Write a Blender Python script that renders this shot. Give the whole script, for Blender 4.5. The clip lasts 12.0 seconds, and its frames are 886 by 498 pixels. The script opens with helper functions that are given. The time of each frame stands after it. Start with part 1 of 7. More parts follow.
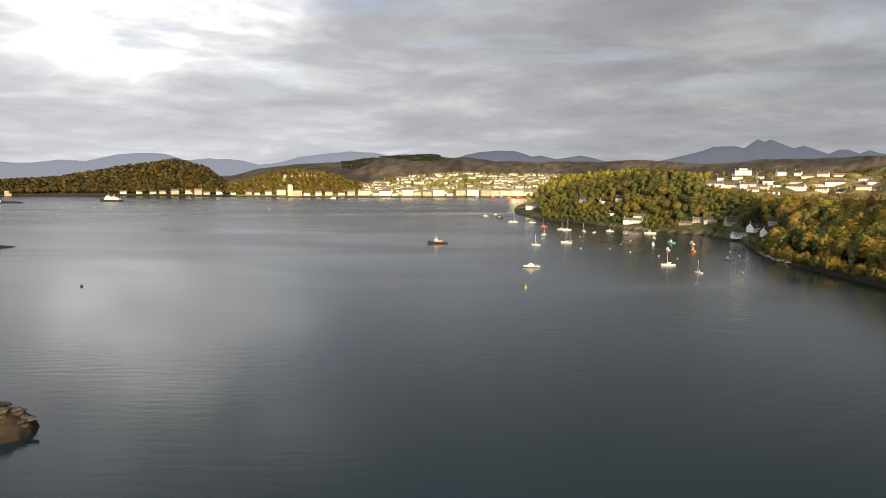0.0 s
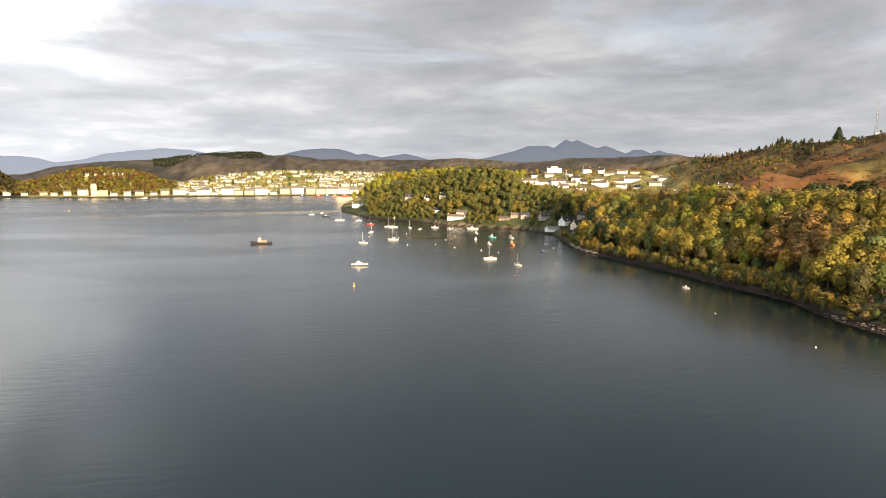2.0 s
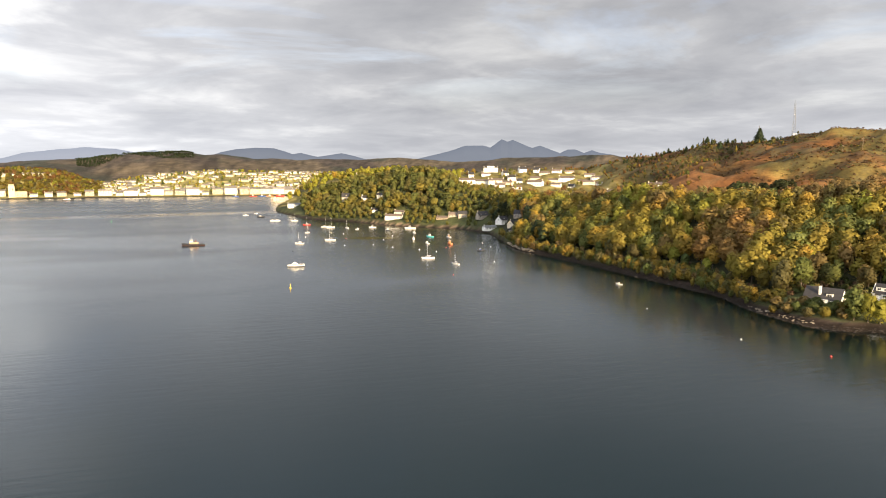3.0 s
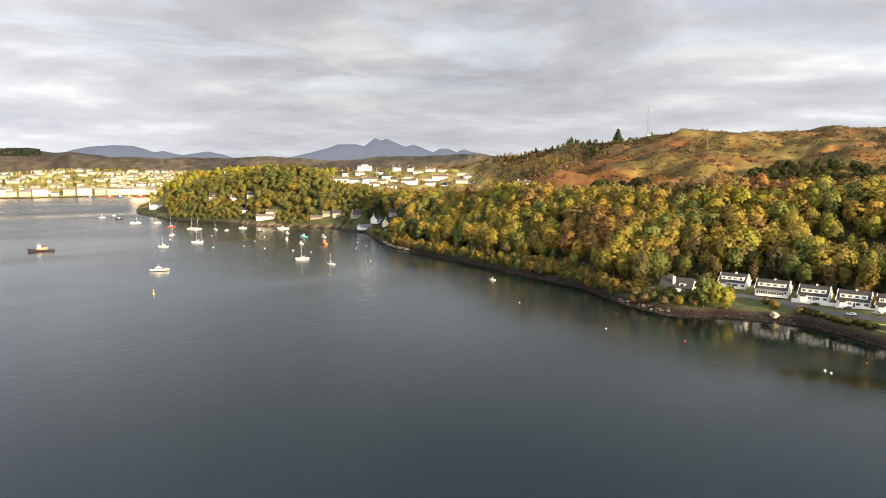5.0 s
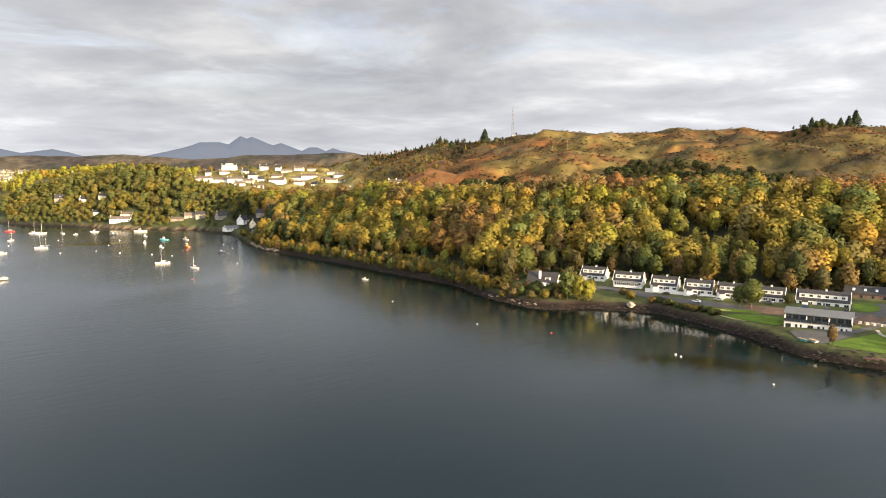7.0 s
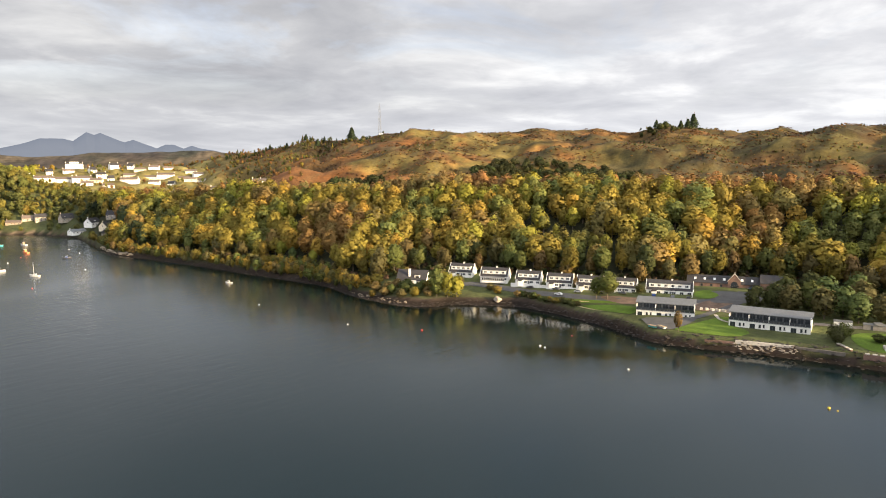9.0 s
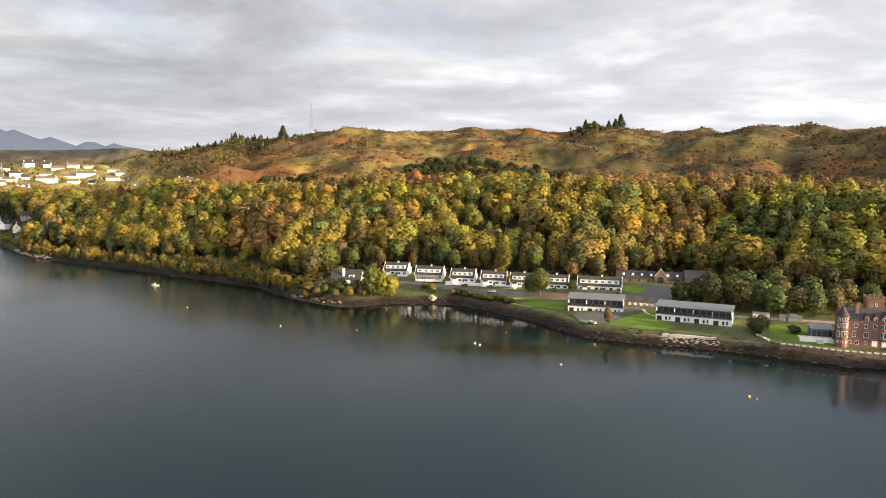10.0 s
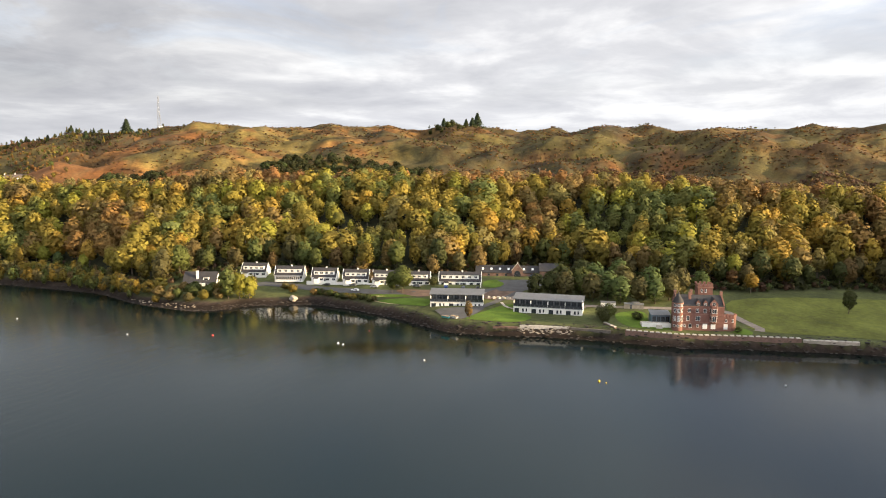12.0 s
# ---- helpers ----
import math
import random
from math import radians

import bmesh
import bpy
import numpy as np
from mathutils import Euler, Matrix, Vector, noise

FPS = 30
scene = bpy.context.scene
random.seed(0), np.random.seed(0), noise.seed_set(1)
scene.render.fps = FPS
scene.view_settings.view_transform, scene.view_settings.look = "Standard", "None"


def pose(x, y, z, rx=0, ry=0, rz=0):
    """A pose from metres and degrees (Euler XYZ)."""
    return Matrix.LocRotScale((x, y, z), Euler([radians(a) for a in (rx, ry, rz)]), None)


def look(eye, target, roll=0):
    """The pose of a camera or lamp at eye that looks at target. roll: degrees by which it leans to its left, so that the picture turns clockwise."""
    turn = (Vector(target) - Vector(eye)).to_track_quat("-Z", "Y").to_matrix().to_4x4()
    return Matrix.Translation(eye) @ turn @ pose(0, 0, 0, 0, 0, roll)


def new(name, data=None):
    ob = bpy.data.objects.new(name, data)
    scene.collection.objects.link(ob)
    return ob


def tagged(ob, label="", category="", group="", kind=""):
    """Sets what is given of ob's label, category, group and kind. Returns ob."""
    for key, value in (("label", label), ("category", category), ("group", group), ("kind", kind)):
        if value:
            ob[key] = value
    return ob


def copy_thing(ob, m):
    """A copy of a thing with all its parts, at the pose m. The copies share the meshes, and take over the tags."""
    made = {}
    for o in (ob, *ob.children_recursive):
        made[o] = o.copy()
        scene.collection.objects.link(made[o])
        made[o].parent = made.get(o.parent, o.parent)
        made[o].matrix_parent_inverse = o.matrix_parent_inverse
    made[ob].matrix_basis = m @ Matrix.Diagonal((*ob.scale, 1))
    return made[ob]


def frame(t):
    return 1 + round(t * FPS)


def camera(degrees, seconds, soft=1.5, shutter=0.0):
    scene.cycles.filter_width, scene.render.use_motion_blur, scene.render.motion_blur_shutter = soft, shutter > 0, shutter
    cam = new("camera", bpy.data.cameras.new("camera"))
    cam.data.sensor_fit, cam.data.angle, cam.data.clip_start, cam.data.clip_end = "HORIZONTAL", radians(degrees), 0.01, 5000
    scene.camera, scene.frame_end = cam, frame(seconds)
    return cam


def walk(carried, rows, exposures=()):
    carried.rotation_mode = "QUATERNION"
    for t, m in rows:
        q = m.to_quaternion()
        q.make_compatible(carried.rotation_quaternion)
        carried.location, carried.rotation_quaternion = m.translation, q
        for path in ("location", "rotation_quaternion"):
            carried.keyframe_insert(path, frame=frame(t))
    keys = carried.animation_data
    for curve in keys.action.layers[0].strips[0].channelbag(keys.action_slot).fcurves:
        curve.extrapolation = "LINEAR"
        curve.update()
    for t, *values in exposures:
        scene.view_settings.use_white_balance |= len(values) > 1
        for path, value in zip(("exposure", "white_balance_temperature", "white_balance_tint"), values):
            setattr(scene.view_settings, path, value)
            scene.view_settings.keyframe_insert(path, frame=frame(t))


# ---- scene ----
cam = camera(65.07, 12.0, soft=1.0)
PATH = [
    (0.0, pose(0.00, 0.00, 78.00, 83.54, 0.03, 0.23)),
    (0.5, pose(0.22, 0.94, 77.86, 83.48, 0.04, -3.78)),
    (1.0, pose(0.52, 1.99, 77.70, 83.42, 0.08, -8.58)),
    (1.5, pose(0.68, 2.46, 77.63, 83.40, 0.05, -11.53)),
    (2.0, pose(0.84, 2.87, 77.56, 83.38, 0.04, -13.99)),
    (2.5, pose(1.01, 3.28, 77.50, 83.35, 0.04, -16.55)),
    (3.0, pose(1.19, 3.67, 77.45, 83.34, 0.08, -19.13)),
    (5.0, pose(1.93, 4.88, 77.27, 83.23, 0.09, -29.41)),
    (5.5, pose(2.13, 5.13, 77.24, 83.20, 0.07, -32.08)),
    (6.0, pose(2.34, 5.36, 77.22, 83.17, 0.07, -34.74)),
    (6.5, pose(2.56, 5.56, 77.20, 83.16, 0.06, -37.36)),
    (7.0, pose(2.77, 5.74, 77.19, 83.14, 0.07, -39.99)),
    (9.0, pose(3.65, 6.22, 77.20, 83.02, 0.01, -50.78)),
    (9.5, pose(3.88, 6.29, 77.22, 82.96, -0.03, -53.56)),
    (10.0, pose(4.08, 6.34, 77.24, 82.91, -0.07, -56.19)),
    (10.5, pose(4.31, 6.38, 77.28, 82.86, -0.15, -59.09)),
    (11.0, pose(4.53, 6.40, 77.32, 82.82, -0.21, -61.98)),
    (11.5, pose(4.76, 6.41, 77.37, 82.76, -0.29, -64.87)),
    (12.0, pose(4.96, 6.41, 77.42, 82.72, -0.29, -67.56)),
]
walk(cam, PATH, exposures=[(0.0, 0.62), (1.0, 0.90), (3.0, 1.16), (6.5, 1.34), (12.0, 1.34)])

# ---- light: low afternoon sun from behind the first view, broken cloud ----
SUN_FROM = Vector((0.10, -0.97, 0.178)).normalized()
sun = new("sun", bpy.data.lights.new("sun", "SUN"))
sun.data.energy, sun.data.angle, sun.data.color = 5.6, radians(0.6), (1.0, 0.75, 0.43)
sun.matrix_world = look(SUN_FROM * 100, (0, 0, 0))

world = bpy.data.worlds.new("world")
scene.world = world
world.use_nodes = True
wn, wl = world.node_tree.nodes, world.node_tree.links
wn.clear()


def wmath(op, a, b=0.0, c=0.0, clamp=False):
    n = wn.new("ShaderNodeMath")
    n.operation, n.use_clamp = op, clamp
    for i, v in enumerate((a, b, c)):
        if isinstance(v, (int, float)):
            n.inputs[i].default_value = v
        else:
            wl.new(v, n.inputs[i])
    return n.outputs[0]


def wramp(value, *stops):
    n = wn.new("ShaderNodeValToRGB")
    el = n.color_ramp.elements
    while len(el) < len(stops):
        el.new(0.5)
    for e, (p, c) in zip(el, stops):
        e.position, e.color = p, (c if len(c) == 4 else (*c, 1))
    wl.new(value, n.inputs[0])
    return n.outputs[0]


def wnoise(vec, scale, detail, rough, distort=0.0):
    n = wn.new("ShaderNodeTexNoise")
    n.inputs["Scale"].default_value, n.inputs["Detail"].default_value = scale, detail
    n.inputs["Roughness"].default_value, n.inputs["Distortion"].default_value = rough, distort
    wl.new(vec, n.inputs["Vector"])
    return n.outputs["Fac"]


def wmix(fac, a, b, mode="MIX"):
    n = wn.new("ShaderNodeMix")
    n.data_type, n.blend_type = "RGBA", mode
    for s, v in ((n.inputs[0], fac), (n.inputs[6], a), (n.inputs[7], b)):
        if isinstance(v, (int, float)):
            s.default_value = v
        elif isinstance(v, tuple):
            s.default_value = (*v, 1)
        else:
            wl.new(v, s)
    return n.outputs[2]


sky = wn.new("ShaderNodeTexSky")
sky.sky_type, sky.sun_disc = "NISHITA", False
sky.sun_elevation = math.asin(SUN_FROM.z)
sky.sun_rotation = math.atan2(SUN_FROM.x, SUN_FROM.y)
coord = wn.new("ShaderNodeTexCoord")
sep = wn.new("ShaderNodeSeparateXYZ")
wl.new(coord.outputs["Generated"], sep.inputs[0])
dx, dy, dz = sep.outputs
# the cloud sheet lies flat overhead, so its pattern closes up toward the horizon
depth = wmath("DIVIDE", 1.0, wmath("ADD", wmath("MAXIMUM", dz, 0.0), 0.13))
sheet_at = wn.new("ShaderNodeCombineXYZ")
wl.new(wmath("MULTIPLY", dx, depth), sheet_at.inputs[0])
wl.new(wmath("MULTIPLY", dy, depth), sheet_at.inputs[1])
billow = wnoise(sheet_at.outputs[0], 1.05, 6, 0.56, 0.35)
broad = wnoise(sheet_at.outputs[0], 0.34, 3, 0.5, 0.2)
wisps = wnoise(sheet_at.outputs[0], 2.9, 5, 0.58, 0.5)


def toward(x, y, z, lo, hi):
    """A soft round region of the sky about one direction."""
    v = Vector((x, y, z)).normalized()
    d = wmath("ADD", wmath("ADD", wmath("MULTIPLY", dx, v.x), wmath("MULTIPLY", dy, v.y)), wmath("MULTIPLY", dz, v.z))
    n = wn.new("ShaderNodeMapRange")
    n.interpolation_type = "SMOOTHSTEP"
    n.inputs["From Min"].default_value, n.inputs["From Max"].default_value = lo, hi
    wl.new(d, n.inputs["Value"])
    return n.outputs[0]


low = wramp(dz, (0.06, (0, 0, 0)), (0.17, (1, 1, 1)))
# the thin, bright break in the cloud and the general brightening toward the sun's side
gap = wmath("MULTIPLY", wmath("MULTIPLY", toward(-0.37, 0.90, 0.27, 0.958, 0.999), low), wmath("ADD", wmath("MULTIPLY", billow, 3.2), -0.9))
side = toward(0.80, -0.55, 0.25, -0.9, 0.9)
light = wmath("ADD", wmath("ADD", wmath("MULTIPLY", billow, 1.15), wmath("MULTIPLY", broad, 0.50)), wmath("MULTIPLY", side, 0.03))
light = wmath("ADD", light, wmath("MULTIPLY", wmath("SUBTRACT", wisps, 0.5), 0.30))
light = wmath("ADD", light, wmath("MULTIPLY", gap, 0.46))
cloud = wramp(wmath("MULTIPLY", light, 0.62), (0.38, (0.250, 0.254, 0.272)), (0.53, (0.322, 0.324, 0.338)), (0.68, (0.47, 0.468, 0.468)), (0.90, (0.90, 0.88, 0.85)))
thin = wmath("MULTIPLY", low, wramp(wnoise(sheet_at.outputs[0], 0.80, 6, 0.6, 0.8), (0.50, (0, 0, 0)), (0.66, (0.9, 0.9, 0.9))))
haze = wramp(dz, (0.0, (1, 1, 1)), (0.10, (0, 0, 0)))
clouds = wmix(wmath("MULTIPLY", haze, 0.35), cloud, (0.36, 0.37, 0.395))
# cloud is darker overhead and far brighter round the hidden sun
glow = toward(-0.30, -0.88, 0.32, 0.05, 1.0)
zenith = wn.new("ShaderNodeMapRange")
zenith.inputs["From Min"].default_value, zenith.inputs["From Max"].default_value = 0.10, 0.55
zenith.inputs["To Min"].default_value, zenith.inputs["To Max"].default_value = 1.0, 0.90
wl.new(dz, zenith.inputs["Value"])
heavy = wmath("SUBTRACT", 0.98, wmath("MULTIPLY", toward(0.30, 0.72, 0.62, 0.60, 0.98), 0.34))
gain = wmath("MULTIPLY", wmath("MULTIPLY", zenith.outputs[0], heavy), wmath("ADD", 1.0, wmath("ADD", wmath("MULTIPLY", glow, 2.2), wmath("MULTIPLY", toward(-0.60, 0.80, 0.25, 0.45, 1.0), 0.32))))
lit = wn.new("ShaderNodeVectorMath")
lit.operation = "SCALE"
wl.new(clouds, lit.inputs[0])
wl.new(gain, lit.inputs["Scale"])
clouds = lit.outputs[0]
bg_sky, bg_cloud = wn.new("ShaderNodeBackground"), wn.new("ShaderNodeBackground")
bg_sky.inputs[1].default_value, bg_cloud.inputs[1].default_value = 0.10, 1.0
wl.new(wmix(1.0, sky.outputs[0], (1.10, 0.94, 1.06), "MULTIPLY"), bg_sky.inputs[0])
wl.new(clouds, bg_cloud.inputs[0])
blend = wn.new("ShaderNodeMixShader")
wl.new(wmath("SUBTRACT", 1.0, wmath("MULTIPLY", thin, 0.55)), blend.inputs[0])
wl.new(bg_sky.outputs[0], blend.inputs[1])
wl.new(bg_cloud.outputs[0], blend.inputs[2])
wout = wn.new("ShaderNodeOutputWorld")
wl.new(blend.outputs[0], wout.inputs[0])

# ---- materials ----
def material(name, colour=(0.5, 0.5, 0.5), rough=0.7, metal=0.0, vary=0.25, grain=0.0, bump=0.0, bump_scale=2.0, scale=0.5, attr="", obj_random=0.0, island=0.0, translucent=0.0, spec=0.5):
    """A surface with colour variation at two scales, roughness variation and fine relief, in metres."""
    m = bpy.data.materials.new(name)
    m.use_nodes = True
    nt, nl = m.node_tree.nodes, m.node_tree.links
    b = nt["Principled BSDF"]
    b.inputs["Metallic"].default_value, b.inputs["Specular IOR Level"].default_value = metal, spec
    co = nt.new("ShaderNodeTexCoord").outputs["Object"]

    def tex(s, detail=5.0, r=0.6):
        n = nt.new("ShaderNodeTexNoise")
        n.inputs["Scale"].default_value, n.inputs["Detail"].default_value, n.inputs["Roughness"].default_value = s, detail, r
        nl.new(co, n.inputs["Vector"])
        return n.outputs["Fac"]

    def rng(v, lo, hi, a=0.3, z=0.7):
        n = nt.new("ShaderNodeMapRange")
        n.inputs["From Min"].default_value, n.inputs["From Max"].default_value = a, z
        n.inputs["To Min"].default_value, n.inputs["To Max"].default_value = lo, hi
        nl.new(v, n.inputs["Value"])
        return n.outputs[0]

    def times(a, v):
        n = nt.new("ShaderNodeVectorMath")
        n.operation = "SCALE"
        nl.new(a, n.inputs[0])
        nl.new(v, n.inputs["Scale"])
        return n.outputs[0]

    if attr:
        src = nt.new("ShaderNodeAttribute")
        src.attribute_name = attr
        col = src.outputs["Color"]
    else:
        src = nt.new("ShaderNodeRGB")
        src.outputs[0].default_value = (*colour, 1)
        col = src.outputs[0]
    if vary:
        col = times(col, rng(tex(scale), 1 - vary, 1 + vary))
        col = times(col, rng(tex(scale * 9), 1 - vary * 0.6, 1 + vary * 0.6))
    if obj_random:
        col = times(col, rng(nt.new("ShaderNodeObjectInfo").outputs["Random"], 1 - obj_random, 1 + obj_random, 0, 1))
    if island:
        col = times(col, rng(nt.new("ShaderNodeNewGeometry").outputs["Random Per Island"], 1 - island, 1 + island, 0, 1))
    nl.new(col, b.inputs["Base Color"])
    nl.new(rng(tex(scale * 4), max(rough - 0.1, 0.02), min(rough + 0.1, 1)), b.inputs["Roughness"])
    if bump:
        n = nt.new("ShaderNodeBump")
        n.inputs["Distance"].default_value, n.inputs["Strength"].default_value = bump, 0.8
        nl.new(tex(bump_scale, 6), n.inputs["Height"])
        nl.new(n.outputs[0], b.inputs["Normal"])
    if translucent:
        t, mix = nt.new("ShaderNodeBsdfTranslucent"), nt.new("ShaderNodeMixShader")
        nl.new(col, t.inputs[0])
        mix.inputs[0].default_value = translucent
        nl.new(b.outputs[0], mix.inputs[1])
        nl.new(t.outputs[0], mix.inputs[2])
        nl.new(mix.outputs[0], nt["Material Output"].inputs[0])
    return m


def water_material():
    m = bpy.data.materials.new("sea_water")
    m.use_nodes = True
    nt, nl = m.node_tree.nodes, m.node_tree.links
    b = nt["Principled BSDF"]
    b.inputs["Base Color"].default_value = (0.006, 0.016, 0.022, 1)
    b.inputs["IOR"].default_value = 1.333
    # base colour darkens in calm water, painting in the dark shore's reflection
    lee_shade = nt.new("ShaderNodeMix")
    lee_shade.data_type = "RGBA"
    lee_shade.inputs[6].default_value, lee_shade.inputs[7].default_value = (0.008, 0.019, 0.025, 1), (0.003, 0.006, 0.005, 1)
    nl.new(lee_shade.outputs[2], b.inputs["Base Color"])
    co = nt.new("ShaderNodeTexCoord").outputs["Object"]

    def tex(sx, sy, detail, rough=0.55, distort=0.0, turn=0.0):
        mp = nt.new("ShaderNodeMapping")
        mp.inputs["Scale"].default_value, mp.inputs["Rotation"].default_value = (sx, sy, 1), (0, 0, turn)
        n = nt.new("ShaderNodeTexNoise")
        n.inputs["Scale"].default_value, n.inputs["Detail"].default_value = 1.0, detail
        n.inputs["Roughness"].default_value, n.inputs["Distortion"].default_value = rough, distort
        nl.new(co, mp.inputs[0])
        nl.new(mp.outputs[0], n.inputs["Vector"])
        return n.outputs["Fac"]

    def rng(v, a, z, lo, hi):
        n = nt.new("ShaderNodeMapRange")
        n.inputs["From Min"].default_value, n.inputs["From Max"].default_value = a, z
        n.inputs["To Min"].default_value, n.inputs["To Max"].default_value = lo, hi
        nl.new(v, n.inputs["Value"])
        return n.outputs[0]

    # wind lanes with wandering edges, and calm water in the lee of the shore
    lanes = tex(0.0016, 0.0052, 4, 0.5, 1.2, 0.35)
    lee = nt.new("ShaderNodeAttribute")
    lee.attribute_name = "lee"
    edge = nt.new("ShaderNodeMath")
    edge.operation = "ADD"
    nl.new(lee.outputs["Fac"], edge.inputs[0])
    nl.new(rng(tex(0.022, 0.022, 4), 0.3, 0.7, -0.16, 0.16), edge.inputs[1])
    wind = rng(edge.outputs[0], 0.42, 0.58, 1.0, 0.66)

    def both(v):
        n = nt.new("ShaderNodeMath")
        n.operation = "MULTIPLY"
        nl.new(v, n.inputs[0])
        nl.new(wind, n.inputs[1])
        return n.outputs[0]

    # roughness added with distance from the first eye, for waves too small to see
    eye_range = nt.new("ShaderNodeAttribute")
    eye_range.attribute_name = "eye_range"
    blur = nt.new("ShaderNodeMath")
    blur.operation = "ADD"
    nl.new(both(rng(lanes, 0.40, 0.60, 0.08, 0.15)), blur.inputs[0])
    nl.new(rng(eye_range.outputs["Fac"], 0.0, 1.0, 0.0, 0.16), blur.inputs[1])
    nl.new(blur.outputs[0], b.inputs["Roughness"])
    swell, chop = tex(0.07, 0.30, 3, 0.5, 0.3, 0.25), tex(0.7, 1.3, 3, 0.6, 0.2, 0.1)
    for waves, deep, lo, hi in ((swell, 0.48, 0.08, 0.24), (chop, 0.16, 0.10, 0.22)):
        n = nt.new("ShaderNodeBump")
        n.inputs["Distance"].default_value = deep
        nl.new(both(rng(lanes, 0.38, 0.62, lo, hi)), n.inputs["Strength"])
        nl.new(waves, n.inputs["Height"])
        if b.inputs["Normal"].links:
            nl.new(b.inputs["Normal"].links[0].from_socket, n.inputs["Normal"])
        nl.new(n.outputs[0], b.inputs["Normal"])
    nl.new(rng(edge.outputs[0], 0.35, 0.9, 0.0, 1.0), lee_shade.inputs[0])
    return m


WATER = water_material()
GROUND = material("ground_cover", rough=0.9, vary=0.42, scale=0.04, attr="cover", bump=1.3, bump_scale=0.14, spec=0.2)
LEAF = material("foliage", rough=0.75, vary=0.0, attr="tint", obj_random=0.15, island=0.10, translucent=0.33, spec=0.25)
BARK = material("bark", (0.11, 0.085, 0.06), 0.9, vary=0.3, scale=1.0, bump=0.05, bump_scale=6)

# ---- ground: one sheet, shaped by the shore, the benches, the wooded slope and the moor ----
def lattice(x, y, seed):
    """Smooth value noise on the plane, 0 to 1."""
    xi, yi = np.floor(x).astype(np.int64), np.floor(y).astype(np.int64)
    fx, fy = x - xi, y - yi
    fx, fy = fx * fx * (3 - 2 * fx), fy * fy * (3 - 2 * fy)

    def h(a, b):
        n = (a * 374761393 + b * 668265263 + seed * 974634777) & 0x7FFFFFFF
        n = ((n ^ (n >> 13)) * 1274126177) & 0x7FFFFFFF
        return ((n ^ (n >> 16)) & 0xFFFF) / 65535.0

    return (h(xi, yi) * (1 - fx) + h(xi + 1, yi) * fx) * (1 - fy) + (h(xi, yi + 1) * (1 - fx) + h(xi + 1, yi + 1) * fx) * fy


def rough(x, y, size, seed=0, octaves=4):
    total, amp = 0.0, 0.5
    for k in range(octaves):
        total = total + amp * (lattice(x / size, y / size, seed + k) - 0.5) * 2
        size, amp = size / 2.03, amp * 0.5
    return total


FINE = np.arange(-60, 150, 0.2)
KERNEL = np.exp(-0.5 * (np.arange(-12, 13) * 0.2 / 0.55) ** 2)
KERNEL /= KERNEL.sum()


def curve(rows, col=1):
    """A smooth function of the bearing (degrees east of the first view)."""
    v = np.interp(FINE, [r[0] for r in rows], [r[col] for r in rows])
    v = np.convolve(np.pad(v, 12, mode="edge"), KERNEL, mode="valid")
    return lambda az: np.interp(az, FINE, v)


# bearing, distance of the waterline
SHORE = [(5.4, 1310), (5.9, 1260), (7.2, 1125), (8.4, 1078), (10.4, 1035), (12, 1010), (15.5, 932), (18.3, 908), (20.8, 884), (22.5, 845), (23.6, 795), (24.5, 685), (25.2, 661), (29, 597), (32.7, 541), (34.8, 512), (38, 476), (40.8, 450), (43, 413), (44.3, 400), (46.8, 382), (49.6, 376),
         (51.1, 384), (54, 383), (57, 380), (60, 363), (63, 344), (65.3, 328), (66.9, 316), (70.4, 311), (79, 309), (82, 307), (86, 306), (93.6, 318), (99.6, 330), (108, 345), (125, 420), (150, 560)]
# bearing, width of the bank, its height
BANK = [(5, 14, 2.5), (24, 8, 2.5), (43, 12, 2.2), (52, 10, 3.5), (64, 9, 4.0), (68, 7, 4.2), (71, 3.6, 4.4), (98, 3.4, 4.6), (108, 8, 4.5), (150, 8, 4.5)]
# bearing, distance and height: foot of the slope, brow of the wood, hollow behind, moor crest
FOOT = [(5, 1345, 3), (7.2, 1175, 4), (10, 1085, 6), (15, 955, 5), (18, 940, 6), (21.5, 895, 6), (24, 812, 5), (25.2, 680, 4), (28.6, 634, 4), (34, 548, 4.5), (38, 520, 5), (41.5, 470, 5), (43, 434, 5), (45.6, 424, 6), (46.6, 440, 8), (48, 452, 8.5), (52, 440, 9.5), (57, 422, 9.5),
        (63, 408, 9.5), (67, 405, 10), (75, 428, 11), (82, 405, 10), (88, 392, 9.5), (92, 402, 9.5), (97, 425, 10), (108, 430, 10), (150, 640, 10)]
BROW = [(5, 1380, 6), (7.2, 1230, 9), (8.0, 1219, 19), (8.9, 1210, 31), (10.2, 1196, 37), (11.8, 1177, 44), (12.9, 1160, 52), (14, 1141, 60), (15.7, 1105, 64), (17.8, 1064, 66), (19.3, 1041, 66), (20.0, 1030, 57), (20.7, 1020, 39), (22, 1000, 36), (25, 900, 33), (29, 810, 34),
        (32, 740, 39), (35.2, 682, 47), (38.6, 635, 46), (46.0, 580, 47), (47.3, 574, 52), (51.4, 559, 57), (54.4, 549, 55), (67.9, 523, 54), (71.1, 526, 56), (73.8, 529, 52), (76.9, 527, 55), (85.5, 513, 52), (89.5, 506, 52), (93.4, 513, 49), (99.0, 520, 49), (108, 520, 47), (150, 740, 60)]
